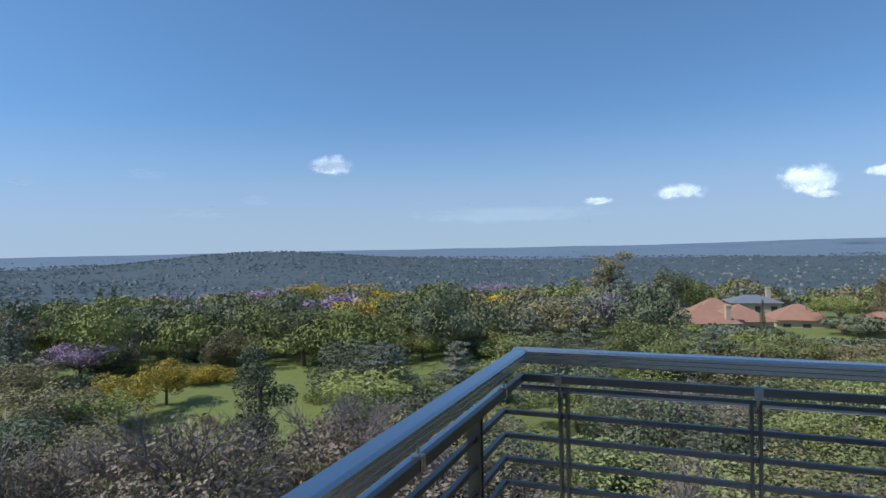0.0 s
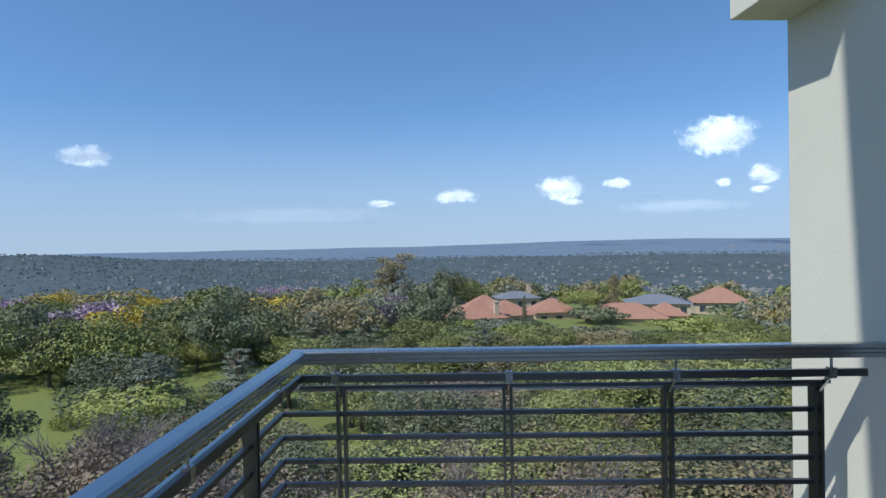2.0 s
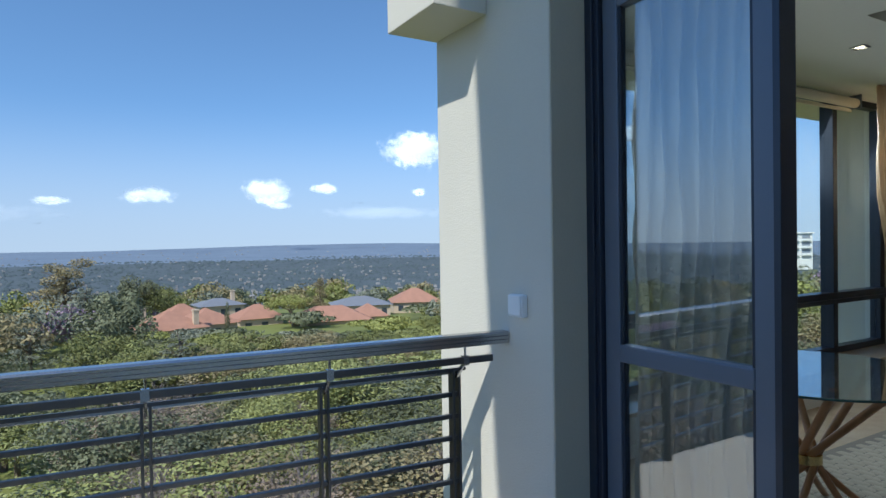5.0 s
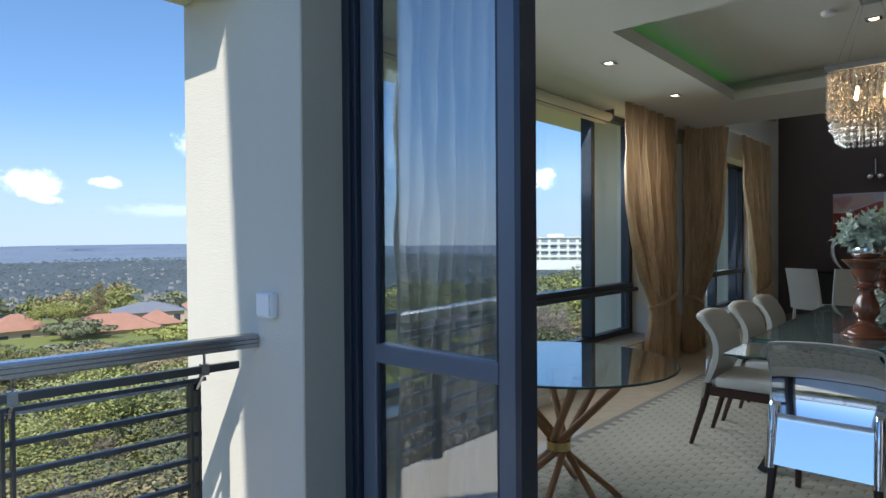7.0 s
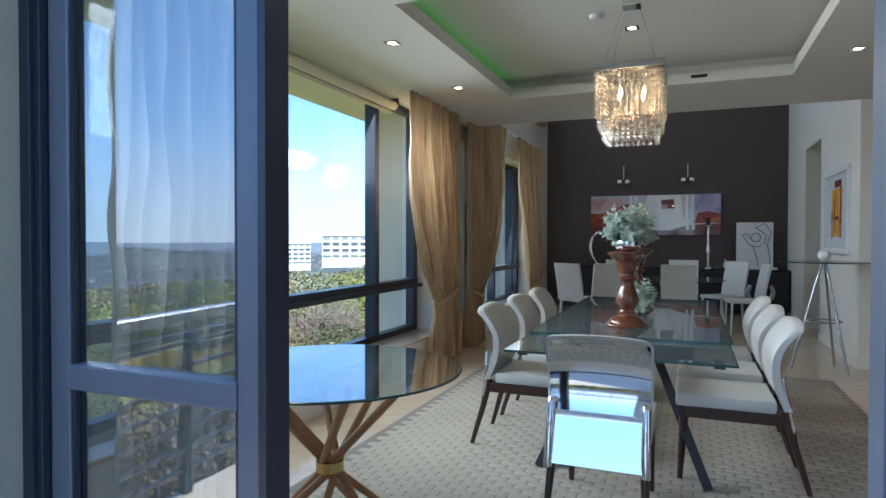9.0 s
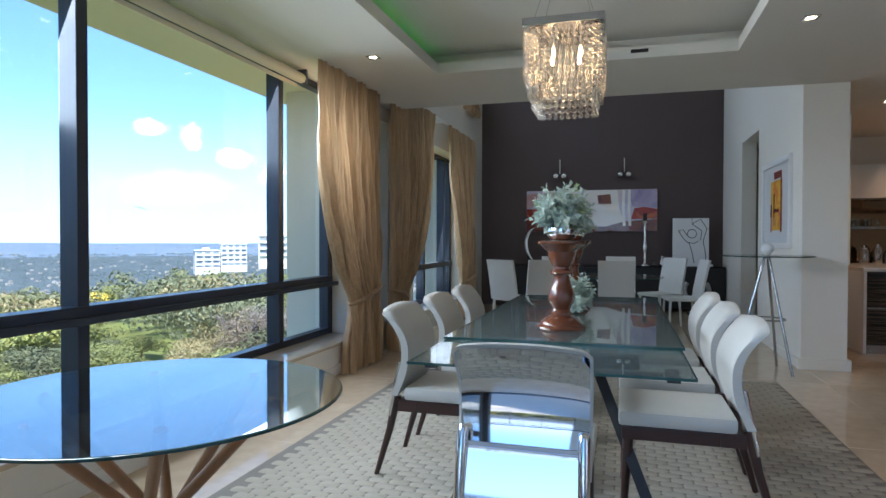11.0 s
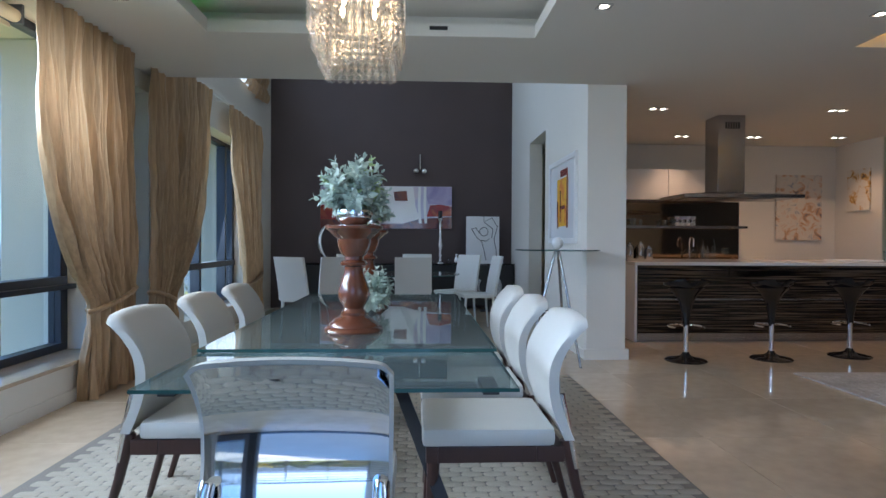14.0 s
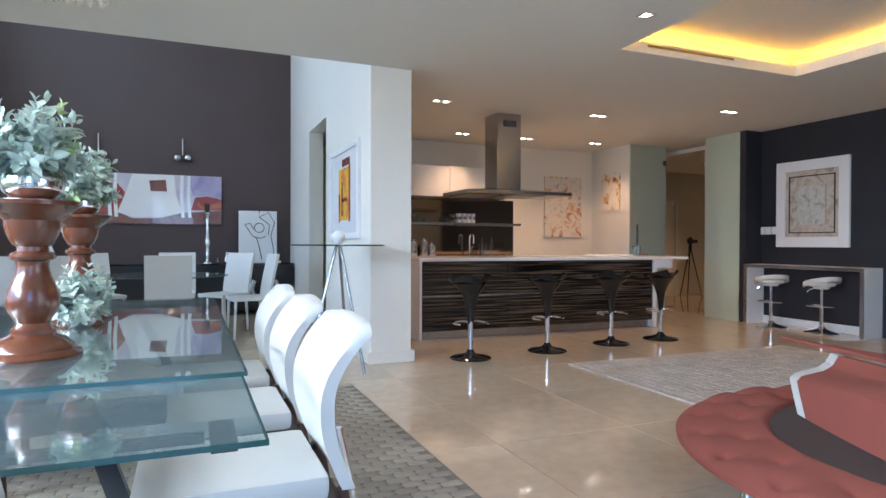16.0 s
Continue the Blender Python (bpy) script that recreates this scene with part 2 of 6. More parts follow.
def slab(bm, outline, z0, z1):
    """A flat plate from its outline."""
    lo = [bm.verts.new((x, y, z0)) for x, y in outline]
    hi = [bm.verts.new((x, y, z1)) for x, y in outline]
    bm.faces.new(lo[::-1])
    bm.faces.new(hi)
    for i in range(len(lo)):
        j = (i + 1) % len(lo)
        bm.faces.new((lo[i], lo[j], hi[j], hi[i]))
    return bm


def grid(bm, f, nu, nv, thick=None):
    """A sheet f(u, v) with u, v in 0..1; thick gives it a back, offset along that vector."""
    def sheet(off):
        return [[bm.verts.new(Vector(f(i / nu, j / nv)) + off) for j in range(nv + 1)] for i in range(nu + 1)]
    a = sheet(Vector((0, 0, 0)))
    for i in range(nu):
        for j in range(nv):
            bm.faces.new((a[i][j], a[i + 1][j], a[i + 1][j + 1], a[i][j + 1]))
    if thick is not None:
        b = sheet(Vector(thick))
        for i in range(nu):
            for j in range(nv):
                bm.faces.new((b[i][j], b[i][j + 1], b[i + 1][j + 1], b[i + 1][j]))
        rim_a = [a[i][0] for i in range(nu + 1)] + [a[nu][j] for j in range(1, nv + 1)] + [a[i][nv] for i in range(nu - 1, -1, -1)] + [a[0][j] for j in range(nv - 1, 0, -1)]
        rim_b = [b[i][0] for i in range(nu + 1)] + [b[nu][j] for j in range(1, nv + 1)] + [b[i][nv] for i in range(nu - 1, -1, -1)] + [b[0][j] for j in range(nv - 1, 0, -1)]
        for i in range(len(rim_a)):
            j = (i + 1) % len(rim_a)
            bm.faces.new((rim_a[i], rim_b[i], rim_b[j], rim_a[j]))
    return bm


def mesh(name, bm, material, smooth=None):
    """A bmesh as a mesh; smooth: the angle under which edges are shaded soft."""
    me = bpy.data.meshes.new(name)
    bmesh.ops.recalc_face_normals(bm, faces=bm.faces)
    if smooth:
        lim = radians(smooth)
        for f in bm.faces:
            f.smooth = True
        for e in bm.edges:
            e.smooth = len(e.link_faces) == 2 and e.calc_face_angle(0) < lim
    bm.to_mesh(me)
    bm.free()
    me.materials.append(material)
    return me


def part(name, bm, material, parent, label="", smooth=None):
    ob = new(name, mesh(name, bm, material, smooth))
    ob.parent = parent
    return tagged(ob, label)


def thing(name, label, category, at=(0, 0, 0), turn=0.0, group=""):
    ob = new(name)
    ob.empty_display_size = 0.1
    ob.location, ob.rotation_euler = at, (0, 0, radians(turn))
    return tagged(ob, label, category, group)


def single(name, bm, material, label, category, at=(0, 0, 0), turn=0.0, group="", smooth=None):
    ob = new(name, mesh(name, bm, material, smooth))
    ob.location, ob.rotation_euler = at, (0, 0, radians(turn))
    return tagged(ob, label, category, group)


def setting(name, bm, material, label, category, smooth=None):
    return tagged(new(name, mesh(name, bm, material, smooth)), label, category, kind="structure")


def B(*a, **k):
    return box(bmesh.new(), *a, **k)


def boxes(*rows, bevel=0.0):
    bm = bmesh.new()
    for r in rows:
        box(bm, *r, bevel=bevel)
    return bm

# ---- the shell of the flat ----
CEIL, VOID = 2.77, 5.5
floor = setting("floor", B(3.36, -11.0, -0.30, 14.4, 3.5, -0.012), GROUT, "polished cream marble tile floor with fine joints", "floor")
setting("terrace_floor", B(0.05, -3.5, -0.30, 3.36, 3.05, -0.02), TERRACE, "pale stone tiled terrace floor", "floor")

setting("pier", B(3.08, 2.45, -4.0, 3.46, 3.45, 3.4, bevel=0.006), EXTERIOR, "rendered off-white pier at the end of the terrace rail", "wall")
# thin facing that carries the return's shade as a darker paint
setting("door_reveal", B(3.083, 2.443, 0.0, 3.29, 2.4495, 2.62), SHADEDCREAM, "pier return beside the door, cream darkened for its shade", "wall")
setting("eaves", boxes((2.76, 2.93, 2.60, 3.078, 3.445, 3.2), bevel=0.006), EXTERIOR, "off-white rendered eaves block over the pier", "wall")
setting("wall_west", boxes((3.28, -7.45, -0.3, 3.42, -4.5, 3.2), (3.28, -4.5, 2.62, 3.42, 2.45, 3.2), (3.30, -1.02, -0.3, 3.42, -0.80, 2.62), bevel=0.004), PLASTER, "off-white plastered wall with door openings to the terrace", "wall")
# wall out of view, added and slanted to throw the shadow on the pier
bm = B(-0.75, -7.5, -13.0, -0.58, 0.67, 9.0)
for v in bm.verts:
    if v.co.y > 0:
        v.co.y += 0.068 * (v.co.z - 6.9)     # its edge leans
setting("wing", bm, EXTERIOR, "unseen off-white wall added to shade the pier", "wall")

# window wall: low parapet, piers between the windows, wall above the far windows
setting("parapet", boxes((3.42, 3.12, -0.3, 8.44, 3.62, 0.27), bevel=0.004), PLASTER, "low off-white wall under the long window", "wall")
setting("window_sill", B(3.42, 3.09, 0.272, 8.44, 3.44, 0.30, bevel=0.006), MARBLE, "polished cream stone window sill", "sill")
setting("baseboard", boxes((3.44, 3.105, 0.0, 8.42, 3.118, 0.09), (9.46, -1.097, 0, 11.4, -1.085, 0.09)), PLASTER, "painted skirting along the wall", "baseboard")
setting("wall_north", boxes((8.44, 3.2, -0.3, 9.02, 3.62, VOID), (9.02, 3.2, -0.3, 9.40, 3.62, 0.3), (9.02, 3.2, 2.6, 9.40, 3.62, VOID),
                            (9.40, 3.2, -0.3, 10.3, 3.62, VOID), (10.3, 3.2, -0.3, 12.95, 3.62, 0.27), (10.3, 3.2, 2.62, 12.95, 3.62, 3.55),
                            (10.3, 3.2, 5.2, 12.95, 3.62, VOID), (12.95, 3.2, -0.3, 14.36, 3.62, VOID), (3.42, 3.3, 2.78, 8.44, 3.62, 3.2)),
        PLASTER, "off-white plastered window wall", "wall")
setting("wall_east", B(14.35, -1.35, -0.3, 14.5, 3.62, VOID), DARKWALL, "dark brown painted feature wall", "wall")
setting("wall_niche", boxes((9.86, -1.30, -0.3, 11.47, -1.105, VOID), (12.62, -1.30, -0.3, 14.35, -1.105, VOID), (11.47, -1.30, 2.68, 12.62, -1.105, VOID), (9.452, -1.30, CEIL + 0.001, 9.86, -1.105, VOID)),
        PLASTER, "off-white plastered wall with a tall opening", "wall")
setting("wall_passage", boxes((11.2, -1.99, -0.3, 14.4, -1.88, 2.9), (14.3, -1.88, -0.3, 14.4, -1.35, 2.9), (11.2, -1.88, 2.78, 14.3, -1.3, 2.9)), CREAM, "cream wall of the passage behind the opening", "wall")
pillar = setting("pillar", boxes((9.45, -1.50, 0, 9.86, -1.10, CEIL), bevel=0.005), PLASTER, "square off-white pillar beside the kitchen", "pillar")
setting("pillar_base", boxes((9.425, -1.53, 0, 9.45, -1.075, 0.11), (9.45, -1.53, 0, 9.86, -1.502, 0.11), bevel=0.004), PLASTER, "painted skirting round the pillar", "baseboard")
setting("bulkhead", B(9.33, -1.10, CEIL + 0.001, 9.45, 3.2, VOID), CEILING, "off-white bulkhead where the ceiling ends", "wall")
setting("ceiling_void", B(9.33, -1.4, VOID, 14.5, 3.62, VOID + 0.15), CEILING, "high white ceiling over the far dining place", "ceiling")

T1, T2 = (5.40, -0.30, 8.11, 2.21), (4.3, -5.03, 8.17, -2.91)   # ceiling trays: x0, y0, x1, y1
bm = bmesh.new()
for r in ((3.42, T1[3], 9.33, 3.3), (3.42, T1[1], T1[0], T1[3]), (T1[2], T1[1], 9.33, T1[3]), (3.42, T2[3], 9.45, T1[1]),
          (3.42, T2[1], T2[0], T2[3]), (T2[2], T2[1], 13.2, T2[3]), (3.42, -7.45, 13.2, T2[1]), (9.45, T2[3], 13.2, -1.30)):
    box(bm, r[0], r[1], CEIL, r[2], r[3], CEIL + 0.10)
for x0, y0, x1, y1 in (T1, T2):
    e = 0.17
    box(bm, x0 - e, y0 - e, 2.98, x1 + e, y1 + e, 3.05)
    for r in ((x0 - e - 0.05, y0 - e, x0 - e, y1 + e), (x1 + e, y0 - e, x1 + e + 0.05, y1 + e),
              (x0 - e - 0.05, y0 - e - 0.05, x1 + e + 0.05, y0 - e), (x0 - e - 0.05, y1 + e, x1 + e + 0.05, y1 + e + 0.05)):
        box(bm, r[0], r[1], CEIL + 0.10, r[2], r[3], 3.05)
setting("ceiling", bm, CEILING, "white plaster ceiling with two recessed trays", "ceiling")
setting("roof_slab", boxes((3.3, -7.5, 3.2, 9.33, 3.3, 3.3), (9.33, -7.5, 3.2, 14.5, -1.4, 3.3)), EXTERIOR, "roof slab", "roof")

# light strips hidden in the trays
GREENLED, AMBERLED = glow("green_led", (0.10, 1.0, 0.12), 0.2), glow("amber_led", (1.0, 0.50, 0.04), 3.5)
tagged(new("light_strip", mesh("light_strip", B(T1[0], T1[3] + 0.06, CEIL + 0.102, T1[2], T1[3] + 0.09, CEIL + 0.115), GREENLED)), "green light strip hidden in the ceiling tray", "light strip")
for r in ((T2[0], T2[3] + 0.06, T2[2], T2[3] + 0.09), (T2[0], T2[1] - 0.09, T2[2], T2[1] - 0.06), (T2[2] + 0.06, T2[1], T2[2] + 0.09, T2[3])):
    tagged(new("light_strip", mesh("light_strip", B(r[0], r[1], CEIL + 0.102, r[2], r[3], CEIL + 0.115), AMBERLED)), "amber light strip hidden in the ceiling tray", "light strip")

# kitchen and corridor
setting("wall_kitchen", boxes((13.1, -6.4, -0.3, 13.25, -2.0, 2.9), (11.2, -2.06, -0.3, 13.1, -2.0, 2.9),
                              (10.0, -1.45, -0.3, 11.2, -1.305, 2.9), (11.08, -2.0, -0.3, 11.2, -1.45, 2.9)), PLASTER, "warm white kitchen wall", "wall")
setting("wall_kitchen_side", B(12.09, -6.40, -0.3, 13.1, -6.25, 2.9), PLASTER, "warm white kitchen side wall", "wall")
setting("wall_corridor", boxes((14.40, -11.0, -0.3, 14.55, -6.25, 2.9), (10.9, -11.0, -0.3, 11.06, -7.02, 2.9), (10.9, -11.1, -0.3, 14.55, -10.95, 2.9), (13.10, -6.40, -0.3, 14.40, -6.25, 2.9)), CREAM, "cream corridor wall", "wall")
setting("ceiling_corridor", boxes((10.9, -11.1, 2.70, 14.55, -7.46, 2.9), (13.2, -7.46, 2.70, 14.55, -6.25, 2.9)), CEILING, "white corridor ceiling", "ceiling")
setting("wall_south", boxes((3.3, -7.45, -0.3, 10.53, -7.28, 2.9), (10.43, -7.28, -0.3, 10.53, -6.96, 2.9)), BLUEWALL, "dark charcoal blue wall behind the desk", "wall")
tagged(new("frosted_screen", mesh("frosted_screen", B(10.54, -6.99, 0.0, 11.19, -6.97, CEIL), FROST)), "full-height frosted glass screen beside the dark wall", "glass screen")
fd = thing("frosted_door", "frosted green glass sliding door beside the kitchen", "door", (12.07, -6.62, 0))
part("door_leaf", B(-0.006, -0.37, 0.01, 0.006, 0.37, CEIL - 0.01), FROST, fd)
part("door_handle", boxes((-0.05, 0.24, 0.95, -0.03, 0.265, 1.45), (-0.032, 0.245, 1.0, -0.006, 0.26, 1.02), (-0.032, 0.245, 1.38, -0.006, 0.26, 1.40)), STEEL, fd, "brushed steel bar handle")
for z in (0.3, 2.45):
    part("hinge", B(-0.02, -0.37, z, 0.02, -0.30, z + 0.08), STEEL, fd)
cd = thing("corridor_door", "plain cream door at the end of the corridor", "door", (14.395, -8.95, 0), 90)
part("door_leaf", B(-0.42, 0.0, 0.0, 0.42, 0.03, 2.05, bevel=0.005), CREAM, cd)
part("door_frame", boxes((-0.49, 0, 0, -0.425, 0.05, 2.12), (0.425, 0, 0, 0.49, 0.05, 2.12), (-0.49, 0, 2.055, 0.49, 0.05, 2.12)), PLASTER, cd)
part("door_handle", tube(bmesh.new(), [(0.34, 0.03, 1.0), (0.34, 0.07, 1.0), (0.22, 0.07, 1.0)], 0.009), STEEL, cd)


# ---- windows and terrace doors ----
def window(name, x0, x1, z0, z1, mullions, transom, label, y=3.48):
    w = thing(name, label, "window", (x0, y, 0))
    w["kind"] = "structure"
    fw = 0.06
    bm = bmesh.new()
    for r in ((0, z0, x1 - x0, z0 + fw), (0, z1 - fw, x1 - x0, z1), (0, z0 + fw, fw, z1 - fw), (x1 - x0 - fw * 1.6, z0 + fw, x1 - x0, z1 - fw)):
        box(bm, r[0], -0.05, r[1], r[2], 0.05, r[3], bevel=0.004)
    part("window_frame", bm, ALU, w, "charcoal aluminium frame")
    edges = [fw] + [m - x0 for m in mullions] + [x1 - x0 - fw * 1.6]
    for m in mullions:
        part("mullion", B(m - x0 - 0.03, -0.075, z0 + fw, m - x0 + 0.045, 0.05, z1 - fw, bevel=0.005), ALU, w)
    if transom:
        part("transom", B(fw, -0.085, transom - 0.04, x1 - x0 - fw, 0.045, transom + 0.04, bevel=0.006), ALU, w)
    for a, b in zip(edges, edges[1:]):
        for c, d in ((z0 + fw, transom - 0.04), (transom + 0.04, z1 - fw)) if transom else ((z0 + fw, z1 - fw),):
            p = part("pane", B(a, -0.004, c, b, 0.004, d), PANE, w)
            p.visible_shadow = False
    return w


window("window_1", 3.46, 8.44, 0.30, 2.775, (5.4, 7.42), 0.85, "long dark-framed window over the garden")
window("window_2", 9.02, 9.40, 0.30, 2.60, (), 0.85, "narrow dark-framed window between the curtains")
window("window_3", 10.3, 12.95, 0.30, 2.62, (11.4, 12.45), 0.85, "dark-framed window beside the round table")
window("window_4", 10.3, 12.95, 3.55, 5.20, (11.6,), None, "high dark-framed window over the far dining place")
setting("window_ledge", B(3.5, 3.36, 0.79, 8.60, 3.43, 0.83, bevel=0.006), ALU, "dark aluminium ledge along the window transom", "trim")
setting("eaves_overhang", B(4.4, 3.62, 2.80, 14.4, 4.30, 3.2), CREAM, "cream eaves over the window", "eaves")
setting("outer_fin", B(8.46, 3.60, -6.0, 8.85, 3.97, 2.80, bevel=0.006), EXTERIOR, "off-white rendered fin outside the window", "wall")
setting("outer_fin_far", B(12.97, 3.60, -6.0, 13.3, 3.97, 2.80, bevel=0.006), EXTERIOR, "off-white rendered fin outside the far window", "wall")

bl = thing("roller_blind", "rolled-up cream roller blind over the long window", "blind", (3.5, 3.33, 2.69))
part("roll", tube(bmesh.new(), [(0, 0, 0), (4.15, 0, 0)], 0.045, 14), CREAM, bl, smooth=40)
part("bottom_bar", B(0, 0.035, -0.075, 4.15, 0.05, -0.045), CREAM, bl)
for x in (0.0, 4.15):
    part("bracket", B(x - 0.01, -0.05, -0.05, x + 0.012, 0.05, 0.079), ALU2, bl)


def door_leaf(parent, y0, y1, name="door_leaf", handle=True):
    """A glazed leaf in the terrace door: frame, middle rail and two panes."""
    x, z1 = 0.0, 2.56
    w = 0.085
    bm = boxes((x - 0.03, y0, 0.02, x + 0.03, y0 + w, z1), (x - 0.03, y1 - w, 0.02, x + 0.03, y1, z1),
               (x - 0.03, y0 + w, 0.02, x + 0.03, y1 - w, 0.12), (x - 0.03, y0 + w, z1 - 0.09, x + 0.03, y1 - w, z1), bevel=0.005)
    leaf = part(name, bm, ALU2, parent, "grey-blue aluminium leaf frame")
    part("middle_rail", B(x - 0.034, y0 + w, 0.875, x + 0.034, y1 - w, 0.955, bevel=0.008), ALU2, leaf)
    for a, b in ((0.12, 0.875), (0.955, z1 - 0.09)):
        p = part("pane", B(x - 0.004, y0 + w, a, x + 0.004, y1 - w, b), DOORPANE, leaf)
        p.visible_shadow = False
        part("bead", boxes((x - 0.022, y0 + w, a, x - 0.008, y0 + w + 0.014, b), (x - 0.022, y1 - w - 0.014, a, x - 0.008, y1 - w, b)), ALU, leaf)
    if handle:
        part("lock_plate", boxes((x - 0.015, y0 - 0.004, 0.95, x + 0.015, y0 - 0.001, 1.18), (x - 0.012, y0 - 0.012, 1.3, x + 0.012, y0 - 0.001, 1.33)), STEEL, leaf)
    return leaf


door = thing("terrace_door", "open grey-blue aluminium glazed terrace door", "door", (3.36, 0, 0))
door["kind"] = "structure"
part("door_frame", boxes((-0.07, 2.40, 0.0, 0.05, 2.449, 2.62), (-0.055, 2.375, 0.0, -0.015, 2.40, 2.62), (-0.07, -0.80, 2.562, 0.05, 2.449, 2.62), (-0.07, -0.80, 0, 0.05, -0.76, 2.56),
                         (-0.07, -0.76, 0.0, 0.05, 2.40, 0.018), bevel=0.003), ALU, door, "charcoal aluminium door frame")
door_leaf(door, 1.56, 2.37)
part("meeting_stile", boxes((-0.055, 1.532, 0.02, 0.045, 1.558, 2.56), (0.031, 1.558, 0.02, 0.045, 1.60, 2.56), bevel=0.003), ALU, door, "dark meeting stile")
door_leaf(door, -0.75, 0.13, handle=False)
part("meeting_stile", boxes((-0.055, 0.132, 0.02, 0.045, 0.21, 2.56), bevel=0.003), ALU2, door)
door2 = thing("living_door", "closed aluminium glazed doors to the terrace", "door", (3.36, 0, 0))
door2["kind"] = "structure"
for a in (-4.49, -3.33, -2.17):
    door_leaf(door2, a, a + 1.15, handle=False)

# ---- land, sky and garden ----
def ground_height(x, y):
    r = math.hypot(x, y)
    b = math.degrees(math.atan2(x, y))
    z = -13.0
    if r > 120:
        z -= 47 * min(1, (r - 120) / 680) ** 0.9
    if r > 1500:
        z += 26 * min(1, (r - 1500) / 2600)
    hill = math.exp(-((b + 32) / 13) ** 2 - ((r - 1750) / 520) ** 2) * 46
    ridge = math.exp(-((b - 22) / 16) ** 2 - ((r - 3900) / 1000) ** 2) * 32
    bump = noise.noise(Vector((x / 420, y / 420, 3.1))) * 7 * min(1, max(0, (r - 400) / 600))
    return z + hill + ridge + bump


GRASS = mat("dry_grass", (0.21, 0.235, 0.055), 0.95, dark=(0.125, 0.125, 0.045), scale=0.09, fine=1.4, detail=1.0, bump=0.3)
# blue-grey land: the air's haze is mixed into both colours
HAZEDLAND = mat("hazed_suburb", (0.122, 0.146, 0.162), 1.0, dark=(0.072, 0.095, 0.112), scale=0.012, fine=0.09, detail=1.4, spec=0.0)
bm = bmesh.new()
rings = [0.01, 20, 40, 60, 80, 100, 130, 170, 230, 320, 450, 600, 800, 1000, 1250, 1500, 1800, 2100, 2500, 3000, 3500, 4100, 4900]
n = 96
me = bpy.data.meshes.new("ground")
verts = [(r * math.sin(2 * math.pi * k / n), r * math.cos(2 * math.pi * k / n),
          ground_height(r * math.sin(2 * math.pi * k / n), r * math.cos(2 * math.pi * k / n))) for r in rings for k in range(n)]
faces = [(i * n + k, i * n + (k + 1) % n, (i + 1) * n + (k + 1) % n, (i + 1) * n + k) for i in range(len(rings) - 1) for k in range(n)]
bm.free()
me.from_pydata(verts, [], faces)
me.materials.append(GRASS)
me.materials.append(HAZEDLAND)
# outermost rings painted paler and bluer still, for thicker haze
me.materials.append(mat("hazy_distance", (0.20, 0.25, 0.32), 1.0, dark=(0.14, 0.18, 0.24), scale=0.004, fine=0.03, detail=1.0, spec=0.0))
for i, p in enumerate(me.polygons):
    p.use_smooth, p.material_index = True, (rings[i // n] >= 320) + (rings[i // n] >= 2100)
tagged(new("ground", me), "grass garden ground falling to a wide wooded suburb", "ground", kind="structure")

rng = random.Random(7)


def leaf_cloud(blobs, count, size, flat=0.0, seed=1, shell=0.55):
    """Many small leaf cards spread through the outer part of some ellipsoid clumps."""
    r = random.Random(seed)
    vs, fs = [], []
    vol = [b[3] * b[4] for b in blobs]
    for b in r.choices(blobs, weights=vol, k=count):
        d = Vector((r.gauss(0, 1), r.gauss(0, 1), r.gauss(0, 1))).normalized()
        k = shell + (1 - shell) * r.random() ** 0.5
        c = Vector((b[0] + d.x * b[3] * k, b[1] + d.y * b[3] * k, b[2] + d.z * b[4] * k))
        nrm = (d + Vector((r.uniform(-0.85, 0.85), r.uniform(-0.85, 0.85), r.uniform(-0.6, 0.7)))).normalized()
        if flat:
            nrm = (nrm * (1 - flat) + Vector((0, 0, 1)) * flat).normalized()
        a = nrm.orthogonal().normalized()
        a = (Matrix.Rotation(r.uniform(0, 6.3), 3, nrm) @ a)
        bb = nrm.cross(a)
        s = size * r.uniform(0.6, 1.3)
        i = len(vs)
        vs += [tuple(c + a * s), tuple(c + bb * s * 0.55 + nrm * s * 0.18), tuple(c - a * s), tuple(c - bb * s * 0.55 + nrm * s * 0.12)]
        fs.append((i, i + 1, i + 2, i + 3))
    return vs, fs


def crown_mesh(name, material, *a, **k):
    vs, fs = leaf_cloud(*a, **k)
    me = bpy.data.meshes.new(name)
    me.from_pydata(vs, [], fs)
    me.materials.append(material)
    return me


def trunk_bm(h, r, limbs, spread, seed, sides=6):
    t = random.Random(seed)
    bm = bmesh.new()
    tube(bm, [(0, 0, 0), (t.uniform(-.1, .1), t.uniform(-.1, .1), h * 0.5), (t.uniform(-.2, .2), t.uniform(-.2, .2), h)], r, sides, r1=r * 0.5)
    for i in range(limbs):
        a = 6.28 * i / limbs + t.uniform(-.4, .4)
        z = h * t.uniform(0.5, 0.95)
        e = spread * t.uniform(0.6, 1)
        tube(bm, [(0, 0, z), (math.cos(a) * e * .5, math.sin(a) * e * .5, z + e * .35), (math.cos(a) * e, math.sin(a) * e, z + e * .75)], r * 0.45, 5, r1=r * 0.12)
    return bm


BARK = mat("bark", (0.13, 0.10, 0.075), 0.9, vary=0.3, scale=4, bump=0.6, fine=25)
GREYBARK = mat("grey_twigs", (0.20, 0.165, 0.15), 0.9, vary=0.25, scale=3, random_tint=0.15)


def leafmat(name, c, tint=0.18):
    return mat(name, (c[0] * 1.66, c[1] * 1.34, c[2] * 1.30), 0.6, vary=0.62, scale=0.55, fine=2.6, detail=1.0, translucent=0.06, random_tint=tint, spec=0.25)


